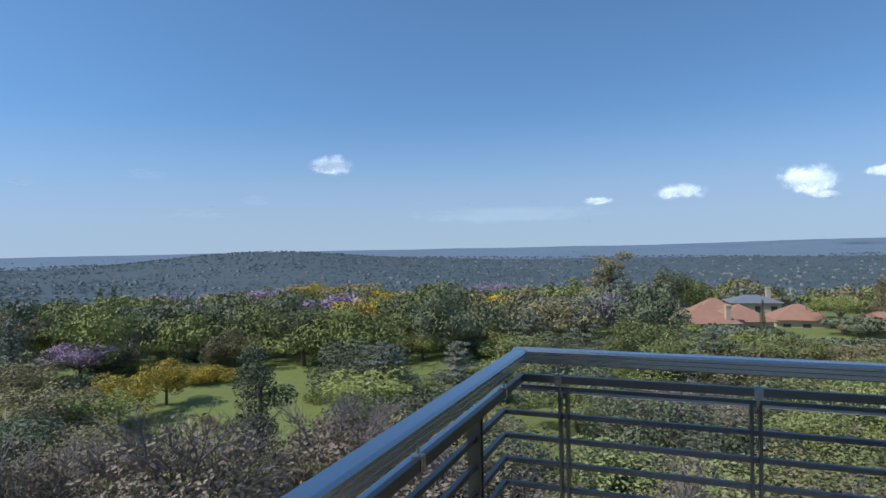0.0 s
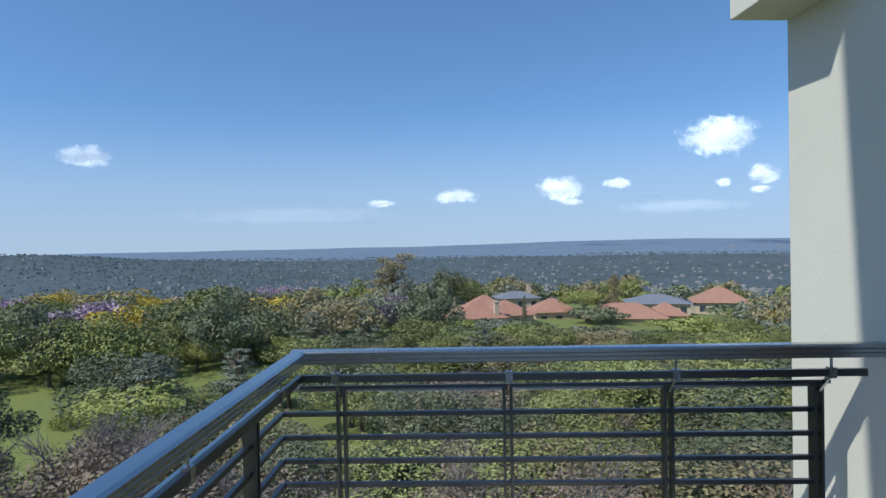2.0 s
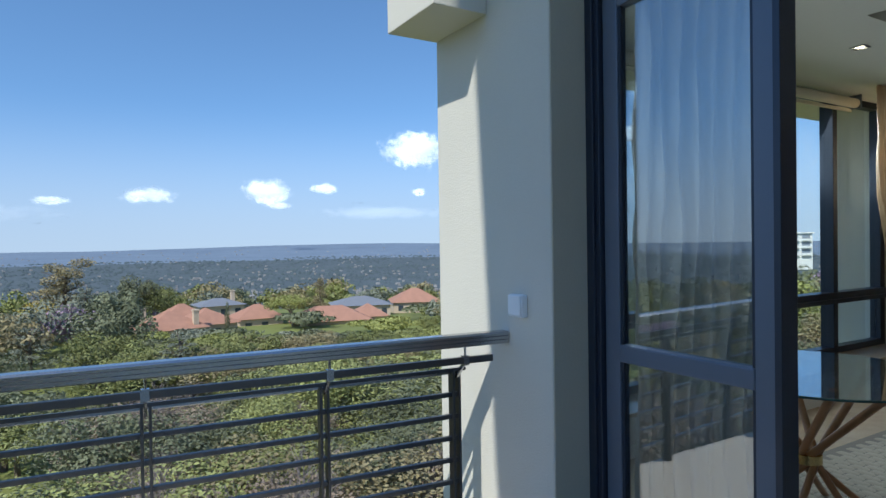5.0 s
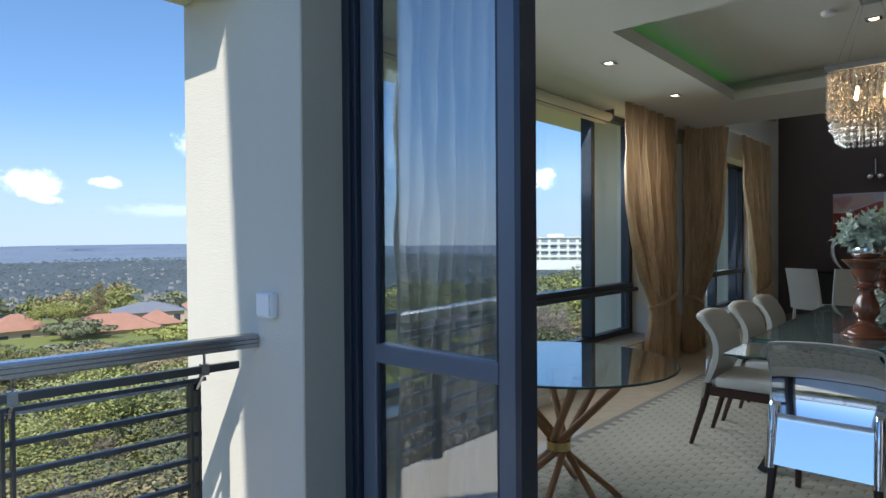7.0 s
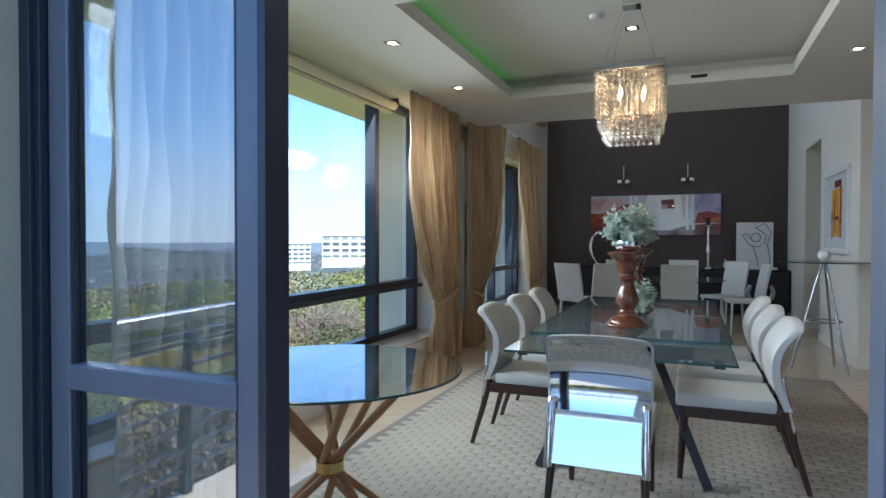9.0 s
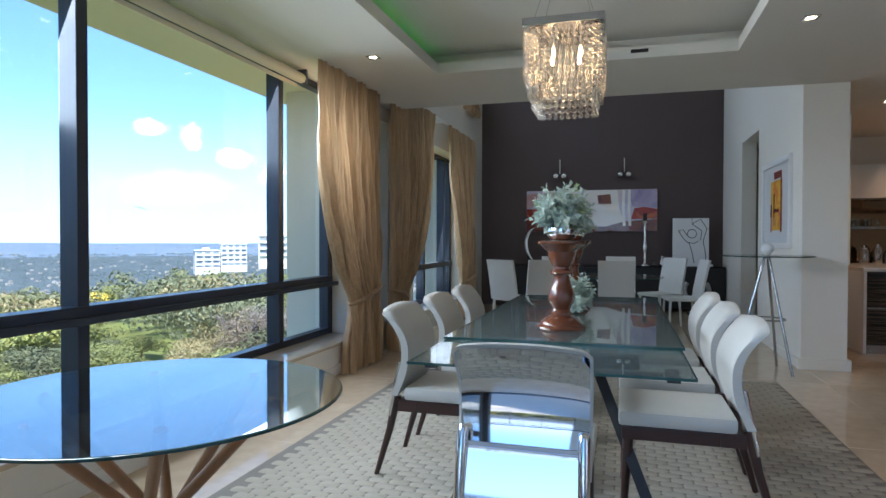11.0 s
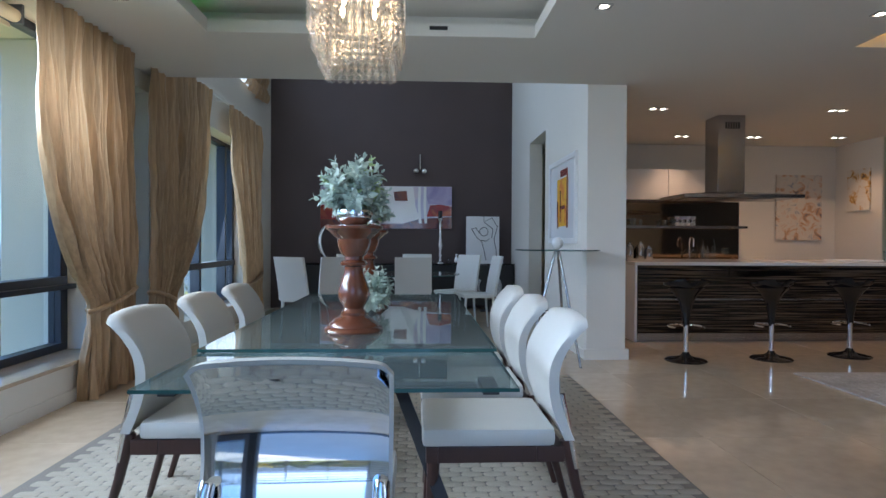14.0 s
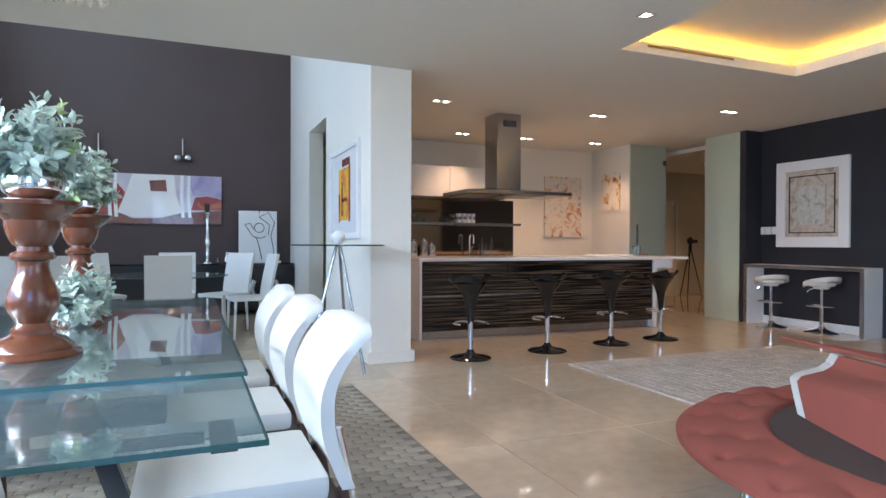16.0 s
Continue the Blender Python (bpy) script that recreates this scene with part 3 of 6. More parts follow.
LEAVES = {"bare": leafmat("dry_twig_leaves", (0.150, 0.142, 0.108), 0.2), "green": leafmat("green_leaves", (0.128, 0.165, 0.062), 0.3), "dark": leafmat("dark_green_leaves", (0.080, 0.105, 0.062), 0.25),
          "yellow": leafmat("yellow_green_leaves", (0.27, 0.25, 0.045), 0.2), "olive": leafmat("olive_leaves", (0.160, 0.165, 0.090), 0.28),
          "lilac": leafmat("lilac_blossom", (0.23, 0.205, 0.28)), "cedar": leafmat("grey_green_needles", (0.115, 0.15, 0.115), 0.1),
          "light": leafmat("light_green_leaves", (0.168, 0.215, 0.070), 0.25)}


def blobs_round(seed, w, h, base, count=14):
    t = random.Random(seed)
    out = [(0, 0, base + h * 0.45, w * 0.55, h * 0.4)]
    for i in range(count):
        a, k = t.uniform(0, 6.28), t.uniform(0.3, 0.85)
        out.append((math.cos(a) * w * k, math.sin(a) * w * k, base + h * t.uniform(0.15, 0.85) * (1.15 - 0.5 * k), w * t.uniform(0.25, 0.42), h * t.uniform(0.14, 0.26)))
    return out


SHAPES = {}


def shape(kind, variant, fine=False):
    """Meshes of one kind of tree, about 10 m high."""
    key = (kind, variant, fine)
    if key in SHAPES:
        return SHAPES[key]
    t = random.Random(variant * 17 + len(kind))
    if kind == "bare":
        bm = bmesh.new()
        tube(bm, [(0, 0, 0), (0.1, 0, 2.2), (0, 0.1, 3.6)], 0.22, 6, r1=0.14)
        ends = [(Vector((0, 0.1, 3.6)), Vector((math.cos(a), math.sin(a), 1.0)), 0.11, 3.2) for a in (0.3, 1.5, 2.6, 3.9, 5.1, 5.9)]
        for level in range(3):
            nxt = []
            for p, d, r, ln in ends:
                for k in range(4 if level else 1):
                    dd = (d.normalized() + Vector((t.uniform(-.7, .7), t.uniform(-.7, .7), t.uniform(-.15, .7)))).normalized()
                    q = p + dd * ln * t.uniform(.7, 1.1)
                    mid = (p + q) / 2 + Vector((t.uniform(-.12, .12), t.uniform(-.12, .12), t.uniform(-.1, .2)))
                    tube(bm, [p, mid, q], r, 3, cap=False, r1=r * 0.45)
                    nxt += [(q, dd, r * 0.5, ln * 0.55), (mid, dd, r * 0.45, ln * 0.5)]
            ends = nxt
        twigs = []
        for p, d, r, ln in ends[::2]:
            for k in range(2):
                q = p + (d + Vector((t.uniform(-1, 1), t.uniform(-1, 1), t.uniform(-.4, .8)))).normalized() * t.uniform(.3, .8)
                tube(bm, [p, q], 0.014, 3, cap=False, r1=0.006)
        bl = blobs_round(variant, 3.9, 5.6, 3.0, 24)
        SHAPES[key] = (mesh("trunk", bm, GREYBARK), crown_mesh("crown", LEAVES["bare"], bl, count=4600, size=0.12, shell=0.25, seed=variant))
        return SHAPES[key]
    colour, form = kind.split("_")
    if form == "round":
        bl = blobs_round(variant, 4.2, 7.0, 2.6, 17)
        tr, args = trunk_bm(5.0, 0.28, 6, 3.2, variant), dict(count=2900, size=0.29)
    elif form == "wide":
        bl = blobs_round(variant, 5.2, 4.6, 3.6, 20)
        tr, args = trunk_bm(4.4, 0.26, 7, 4.0, variant), dict(count=2500, size=0.29)
    elif form == "shrub":
        bl = blobs_round(variant, 4.2, 5.0, 0.2, 14)
        tr, args = trunk_bm(2.0, 0.15, 5, 2.0, variant), dict(count=2000, size=0.29)
    elif form == "cedar":
        bl = []
        for k in range(8):
            z = 2.5 + k * 1.0
            w = (5.6 - 0.55 * k) * t.uniform(.8, 1.1)
            for i in range(5):
                a = 6.28 * i / 5 + t.uniform(-.5, .5)
                q = w * t.uniform(.35, .75)
                bl.append((math.cos(a) * q, math.sin(a) * q, z + t.uniform(-.3, .3), w * t.uniform(.28, .42), 0.30))
        tr, args = trunk_bm(9.0, 0.35, 8, 2.5, variant), dict(count=3000, size=0.27, flat=0.55, shell=0.2)
    elif form == "cone":
        bl = [(math.cos(k * 2.4) * .6, math.sin(k * 2.4) * .6, 1.0 + k * 0.75, 3.3 - 0.25 * k, 0.75) for k in range(12)]
        tr, args = trunk_bm(9.0, 0.3, 5, 1.5, variant), dict(count=2400, size=0.26, flat=0.3)
    elif form == "column":
        bl = [(t.uniform(-.1, .1), t.uniform(-.1, .1), 0.8 + k * 0.85, 1.05 - abs(k - 4) * 0.1, 0.95) for k in range(11)]
        tr, args = trunk_bm(8.0, 0.2, 4, .6, variant), dict(count=2200, size=0.17)
    elif form == "slim":
        bl = [(t.uniform(-1.0, 1.0), t.uniform(-1.0, 1.0), 1.6 + k * 0.62, (2.1 - 0.08 * k) * t.uniform(.65, 1.1), 0.72) for k in range(15)]
        tr, args = trunk_bm(8.6, 0.2, 9, 1.7, variant), dict(count=3400, size=0.22, shell=0.35)
    if fine:
        args["count"], args["size"] = int(args["count"] * 2.9), args["size"] * 0.44
    else:
        args["count"], args["size"] = int(args["count"] * 1.6), args["size"] * 0.60
    SHAPES[key] = (mesh("trunk", tr, BARK), crown_mesh("crown", LEAVES[colour], bl, seed=variant, **args))
    return SHAPES[key]


WORDS = {"green": "leafy green", "dark": "dense dark green", "yellow": "yellow-green", "olive": "olive green", "lilac": "lilac-blossomed", "cedar": "grey-green layered cedar", "light": "light green", "bare": "dry grey-brown twiggy"}


def tree(kind, variant, bearing, dist, top, width=1.0):
    """A tree in the garden: bearing in degrees clockwise from ahead of the terrace, distance, height of its top."""
    x, y = dist * math.sin(radians(bearing)), dist * math.cos(radians(bearing))
    z = ground_height(x, y)
    s = (top - z) / (10.0 if kind != "bare" else 9.5)
    tr, cr = shape(kind, variant, dist < 46)
    lab = WORDS[kind.split("_")[0]] + (" shrub in the garden" if kind.endswith("shrub") else " tree in the garden below the terrace")
    ob = thing("shrub" if kind.endswith("shrub") else "tree", lab, "tree", (x, y, z - 0.1), rng.uniform(0, 360), "garden trees")
    ob.scale = (s * width, s * width, s)
    for nm, me in (("trunk", tr), ("crown", cr)):
        if me:
            o = new(nm, me)
            o.parent = ob
    return ob


# trees that stand out, near to far
for row in (("bare", 1, -38, 27, -4.4, 1.25), ("bare", 2, -50, 29, -5.2, 1.2), ("bare", 3, -24, 30, -5.2, 1.15), ("bare", 4, 9, 24, -6.5, 1.2), ("bare", 1, 19, 25, -6.8, 1.3),
            ("bare", 2, 33, 28, -7.0, 1.2), ("bare", 3, -30, 23, -7.4, 1.1), ("bare", 4, -58, 26, -5.5, 1.2), ("bare", 3, 26, 22, -8.0, 1.2),
            ("dark_slim", 1, -31.5, 34, -4.6, 1.2), ("olive_shrub", 1, -33, 25, -8.6, 1.1), ("olive_shrub", 2, -47, 24, -8.4, 1.2), ("cedar_shrub", 3, -27.5, 22, -9.0, 1.2),
            ("dark_round", 5, 3, 36, -6.2, 1.25), ("dark_shrub", 6, 5, 31, -7.6, 1.35), ("green_round", 7, 22, 44, -5.4, 1.2), ("olive_shrub", 7, 29, 36, -7.6, 1.3), ("olive_shrub", 4, 14, 33, -8.2, 1.3),
            ("cedar_cedar", 1, -21, 52, -6.6, 1.25), ("cedar_cedar", 2, -14, 56, -7.4, 1.2), ("cedar_cedar", 3, -7.5, 74, -6.4, 1.15), ("cedar_cedar", 4, -2.5, 76, -6.6, 1.1),
            ("light_shrub", 2, -27, 58, -9.4, 1.0), ("olive_shrub", 3, -36.5, 52, -10.6, .9), ("cedar_cedar", 5, 8.5, 60, -6.4, 1.0),
            ("dark_round", 1, -28.5, 76, -5.4, 1.25), ("dark_round", 2, -24.5, 80, -5.0, 1.2), ("dark_round", 3, -18.5, 84, -4.8, 1.25), ("dark_round", 4, -13.5, 90, -4.8, 1.3),
            ("green_round", 1, 2, 70, -6.2, 1.3), ("green_round", 2, 5, 66, -7.2, 1.2), ("green_round", 4, 12, 72, -9.0, 1.25), ("light_round", 3, 16, 84, -10.2, 1.3), ("green_round", 5, 20, 66, -8.6, 1.3),
            ("yellow_round", 2, -43.5, 58, -8.2, 1.5), ("yellow_shrub", 3, -47.5, 54, -8.9, 1.7), ("olive_shrub", 2, -50.5, 50, -9.2, 1.8), ("yellow_shrub", 1, -37.4, 70, -8.8, 1.5), ("olive_round", 4, -34.6, 76, -7.6, 1.4), ("yellow_round", 1, -40, 62, -8.2, 1.3), ("yellow_shrub", 2, -36, 70, -8.4, 1.3), ("olive_round", 3, -46, 56, -9.0, 1.3), ("olive_shrub", 5, -50, 48, -9.8, 1.3),
            ("lilac_wide", 1, -46.5, 76, -6.9, 1.35), ("lilac_wide", 2, -39.5, 96, -5.6, 1.1), ("lilac_wide", 3, -31, 132, -4.8, 1.4), ("lilac_wide", 4, -36, 128, -5.4, 1.1), ("lilac_wide", 5, -11, 150, -6.2, 1.3),
            ("cedar_cone", 1, -51, 72, -4.6, 1.2), ("cedar_cone", 2, -43, 84, -5.4, 1.1), ("dark_column", 1, -45.2, 110, -4.4, 1.2), ("dark_column", 2, -44.2, 112, -4.2, 1.1),
            ("yellow_wide", 2, -23.5, 128, -4.0, 1.4), ("yellow_wide", 3, -21, 118, -5.6, 1.1), ("yellow_wide", 4, -2, 112, -5.4, 1.0), ("yellow_wide", 5, -28.5, 140, -4.4, 1.1),
            ("olive_slim", 1, -0.5, 122, -1.6, 1.9), ("dark_round", 5, 4.5, 126, -3.2, 1.0), ("cedar_cedar", 1, 1, 108, -4.6, 1.0), ("dark_column", 3, 11.8, 108, -8.0, 1.0), ("green_round", 6, 6.5, 128, -4.4, 1.1),
            ("olive_round", 3, 12.6, 94, -11.4, 1.2), ("green_round", 2, 6.6, 92, -10.6, 1.0), ("green_round", 6, 24.6, 100, -11.6, 1.2), ("green_shrub", 3, 17, 97, -11.3, 1.9), ("olive_shrub", 4, 20.6, 99, -11.6, 1.7), ("dark_shrub", 2, 14.9, 91, -11.3, 1.6), ("dark_round", 4, 18.4, 104, -10.8, 1.1), ("light_wide", 1, 17.2, 118, -6.6, 1.4), ("olive_slim", 2, 19.8, 124, -6.0, 1.0), ("green_round", 3, 26, 100, -12.0, 1.2), ("green_round", 5, 30, 90, -9.0, 1.3), ("green_round", 1, 34, 76, -7.4, 1.2),
            ("light_round", 5, 42, 52, -7.8, 1.3), ("green_round", 2, 46, 60, -6.8, 1.3), ("olive_round", 3, 50, 48, -8.2, 1.2), ("green_round", 4, 55, 54, -7.0, 1.3), ("olive_wide", 2, 54, 74, -6.8, 1.3), ("bare", 2, 58, 66, -4.6, 1.6),
            ("yellow_shrub", 4, 42, 42, -9.6, 1.1), ("green_shrub", 4, 47, 44, -9.4, 1.2), ("dark_round", 3, 60, 60, -6.0, 1.3), ("light_shrub", 3, 60, 44, -9.2, 1.2), ("olive_round", 6, 64, 70, -5.0, 1.2)):
    tree(*row)
# the wooded belt behind them, too many to count: one mass for each leaf colour
belt = {}
for i in range(520):
    b = rng.uniform(-62, 68) if i < 460 else rng.uniform(-110, -60)
    d = 74 + 140 * rng.random() ** 0.9
    if 4.5 < b < 31 and 96 + 14 * (b > 17) < d < 154:
        continue
    c = rng.choices(("green", "dark", "olive", "light", "cedar", "lilac", "yellow"), weights=(7, 8, 5, 3, 3, 0.8, 1.2))[0]
    x, y = d * math.sin(radians(b)), d * math.cos(radians(b))
    z = ground_height(x, y)
    top = 1.4 - d * math.tan(radians(rng.uniform(3.6, 5.9) if b < 46 else rng.uniform(2.6, 4.6))) + rng.uniform(-.5, .5)
    if 4 < b < 32:
        top = min(top, 1.4 - d * 0.138) if d < 150 else 1.4 - d * math.tan(radians(rng.uniform(3.1, 4.6)))
    h, w = max(2.4, top - z), rng.uniform(4.4, 8.2)
    t = random.Random(i)
    bl = [(0, 0, h * .55, w * .6, h * .36)] + [(math.cos(q * 2.4) * w * (.28 + .4 * (q % 2)), math.sin(q * 2.4) * w * (.28 + .4 * (q % 2)), h * t.uniform(.45, .95 - .2 * (q % 2)), w * t.uniform(.22, .40), h * t.uniform(.10, .18)) for q in range(10)]
    v, f = leaf_cloud(bl, int(1150 * (0.42 / (0.0034 * d)) ** 2), 0.0029 * d, flat=0.4 if c == "cedar" else 0.1, seed=i)
    bv, bf = belt.setdefault(c, ([], []))
    k = len(bv)
    bv += [(p[0] + x, p[1] + y, p[2] + z) for p in v]
    bf += [tuple(q + k for q in face) for face in f]
for c, (v, f) in belt.items():
    me = bpy.data.meshes.new("woodland")
    me.from_pydata(v, [], f)
    me.materials.append(LEAVES[c])
    tagged(new("woodland", me), WORDS[c] + " crowns of the wooded belt", "woods", kind="stuff")
# thickets between the garden trees, with the lawn left open
low = ("green_shrub", "olive_shrub", "light_shrub", "dark_round", "green_round", "light_round", "olive_round", "bare", "dark_shrub")
for i in range(270):
    b, d = rng.uniform(-60, 66) if i < 185 else rng.uniform(-105, -60) if i < 200 else rng.uniform(4, 42), 26 + 58 * rng.random()
    if -43 < b < -24 and 42 < d < 72 or 44 < b < 62 and 34 < d < 48:
        continue
    k = rng.choices(low, weights=(4, 5, 0.8, 5, 4, 1, 3, 5.5 if d < 45 else 0, 5))[0]
    h = rng.uniform(2.6, 4.8) if k.endswith("shrub") else rng.uniform(4.2, 6.4)
    tree(k, rng.randint(1, 4), b, d, -13 + min(h, 14.4 - d * 0.14 + 0.3) if d > 60 else -13 + min(h, 9), rng.uniform(1.5, 2.1))


# roofs among the trees
TERRA = mat("terracotta_roof", (0.40, 0.205, 0.14), 0.85, vary=0.25, scale=0.8, fine=9, bump=0.4)
SLATE = mat("slate_roof", (0.20, 0.21, 0.24), 0.8, vary=0.15, scale=0.8)
RENDER = mat("pale_house_wall", (0.56, 0.44, 0.33), 0.9, vary=0.1)
WHITEWALL = mat("white_house_wall", (0.70, 0.69, 0.66), 0.9, vary=0.06)
FARPANE = mat("far_flat_pane", (0.24, 0.27, 0.31), 0.3, vary=0.2)
DARKPANE = mat("dark_far_pane", (0.05, 0.06, 0.08), 0.15, vary=0.2)


def hip_roof(bm, x0, y0, x1, y1, z, h, over=0.6):
    x0, y0, x1, y1 = x0 - over, y0 - over, x1 + over, y1 + over
    d = min(x1 - x0, y1 - y0) / 2
    lo = [bm.verts.new(p) for p in ((x0, y0, z), (x1, y0, z), (x1, y1, z), (x0, y1, z))]
    if x1 - x0 >= y1 - y0:
        a, b = bm.verts.new((x0 + d, (y0 + y1) / 2, z + h)), bm.verts.new((x1 - d + 0.01, (y0 + y1) / 2, z + h))
        fs = ((lo[0], lo[1], b, a), (lo[1], lo[2], b), (lo[2], lo[3], a, b), (lo[3], lo[0], a))
    else:
        a, b = bm.verts.new(((x0 + x1) / 2, y0 + d, z + h)), bm.verts.new(((x0 + x1) / 2, y1 - d, z + h))
        fs = ((lo[0], lo[1], a), (lo[1], lo[2], b, a), (lo[2], lo[3], b), (lo[3], lo[0], a, b))
    for f in fs:
        bm.faces.new(f)
    bm.faces.new(lo[::-1])
    return bm


def house(bearing, dist, eaves, wings, roof, turn, label, chimneys=()):
    x, y = dist * math.sin(radians(bearing)), dist * math.cos(radians(bearing))
    z = ground_height(x, y)
    hs = thing("house", label, "house", (x, y, z), turn)
    e = eaves - z
    for (x0, y0, x1, y1, rise) in wings:
        part("wall", B(x0, y0, -1, x1, y1, e), RENDER, hs)
        part("roof", hip_roof(bmesh.new(), x0, y0, x1, y1, e, rise), roof, hs)
        w = x1 - x0
        for k in range(int(w // 3)):
            part("window", B(x0 + 1 + k * 3, y0 - 0.05, e - 2.0, x0 + 2.2 + k * 3, y0 + 0.05, e - 0.7), DARKPANE, hs)
    for cx, cy in chimneys:
        part("chimney", boxes((cx - .4, cy - .4, e, cx + .4, cy + .4, e + 2.6), (cx - .5, cy - .5, e + 2.6, cx + .5, cy + .5, e + 2.85)), RENDER, hs)


house(9.2, 112, -11.9, ((-9, -5, 0, 4, 2.7), (-2, -3, 6, 5, 2.5), (-4, 4, 4, 11, 2.9)), TERRA, 10, "terracotta-roofed house among the garden trees", ((-7, 5), (-1.5, -4.4)))
house(14.3, 122, -12.4, ((-4, -3, 4, 4, 2.4),), TERRA, 0, "small terracotta-roofed house among the trees")
house(11.2, 142, -11.6, ((-5, -3, 4, 4, 1.4),), SLATE, 5, "pale house with a flat grey roof", ((3, 2),))
house(21.6, 118, -12.8, ((-9, -4, 5, 5, 2.4), (3, 0, 9, 7, 2.2)), TERRA, -14, "long terracotta-roofed house among the trees")
house(23.4, 138, -12.2, ((-6, -4, 6, 5, 1.7),), SLATE, -14, "grey slate-roofed house behind the trees")
house(28.6, 150, -12.9, ((-6, -4, 5, 5, 3.0),), TERRA, -20, "terracotta-roofed house behind the trees")
house(-41.5, 104, -10.2, ((-6, -3, 5, 4, 1.6),), TERRA, 30, "dark red-roofed house among lilac trees")


def flats(bearing, dist, z0, storeys, w, d, turn, label):
    x, y = dist * math.sin(radians(bearing)), dist * math.cos(radians(bearing))
    ap = thing("apartment_building", label, "apartment building", (x, y, z0), turn)
    h = storeys * 3.0
    part("wall", B(-w / 2, -d / 2, -6, w / 2, d / 2, h), WHITEWALL, ap)
    part("roof", boxes((-w / 2 - .6, -d / 2 - .8, h, w / 2 + .6, d / 2 + .6, h + 0.5), (-w * .2, -2, h + .5, w * .1, 2, h + 2)), WHITEWALL, ap)
    for s in range(storeys):
        k = int(w // 4)
        for i in range(k):
            xx = -w / 2 + 0.6 + i * w / k
            part("window", B(xx, -d / 2 - 0.06, s * 3 + 0.5, xx + w / k - 1.4, -d / 2 + 0.05, s * 3 + 2.4), FARPANE, ap)
            part("balcony", boxes((xx - 0.2, -d / 2 - 1.3, s * 3 - 0.1, xx + w / k - 1.0, -d / 2 - 0.07, s * 3 + 0.1), (xx - 0.2, -d / 2 - 1.3, s * 3 + 0.1, xx + w / k - 1.0, -d / 2 - 1.22, s * 3 + 0.9)), WHITEWALL, ap)


flats(59.5, 300, -6.5, 3, 26, 12, -58, "white flat-roofed apartment building with balconies")
flats(54.8, 430, -14.5, 4, 16, 12, -50, "white stepped apartment building behind the trees")
flats(52.6, 425, -15.5, 3, 15, 12, -46, "low white apartment building behind the trees")

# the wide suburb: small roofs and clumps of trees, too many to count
# clump green is greyed and blued so the colour itself carries the haze
HAZEDTREE = mat("hazed_tree_clumps", (0.092, 0.116, 0.124), 1.0, vary=0.35, scale=0.02, fine=0.3, spec=0.0)
FARHOUSE = mat("far_pale_roofs", (0.44, 0.42, 0.40), 1.0, dark=(0.16, 0.14, 0.13), scale=0.02, fine=0.2, spec=0.0)
vs, fs, hv, hf = [], [], [], []
for i in range(24000):
    b, d = rng.uniform(-62, 72), 230 * 10 ** rng.random()
    x, y = d * math.sin(radians(b)), d * math.cos(radians(b))
    z, s = ground_height(x, y), (1.5 + 0.0019 * d) * rng.uniform(0.6, 1.3)
    k = len(vs)
    turn, h = rng.uniform(0, 1.5), s * rng.uniform(.45, .8)
    vs += [(x + math.cos(turn + j * 1.257) * s * rng.uniform(.8, 1.2), y + math.sin(turn + j * 1.257) * s * rng.uniform(.8, 1.2), z + h * 0.25 * rng.random()) for j in range(5)]
    vs += [(x + rng.uniform(-.3, .3) * s, y + rng.uniform(-.3, .3) * s, z + h)]
    fs += [(k + j, k + (j + 1) % 5, k + 5) for j in range(5)]
for i in range(1700):
    b, d = rng.uniform(-62, 72), 420 * 8 ** rng.random()
    x, y = d * math.sin(radians(b)), d * math.cos(radians(b))
    z, w, dp, h = ground_height(x, y), rng.uniform(2.5, 7) * (0.45 + d / 3500), rng.uniform(3, 6), rng.uniform(2.2, 4.2)
    k = len(hv)
    hv += [(x + sx * w / 2, y + sy * dp / 2, z + sz * h) for sz in (0, 1) for sx, sy in ((-1, -1), (1, -1), (1, 1), (-1, 1))]
    hf += [(k + 4, k + 5, k + 6, k + 7)] + [(k + j, k + (j + 1) % 4, k + 4 + (j + 1) % 4, k + 4 + j) for j in range(4)]
for nm, v, f, m, lab, cat in (("far_woods", vs, fs, HAZEDTREE, "hazy wooded suburb stretching to the horizon", "woods"), ("far_roofs", hv, hf, FARHOUSE, "scattered pale roofs of the far suburb", "houses")):
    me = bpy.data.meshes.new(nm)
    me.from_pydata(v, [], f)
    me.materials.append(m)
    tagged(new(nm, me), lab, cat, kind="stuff")

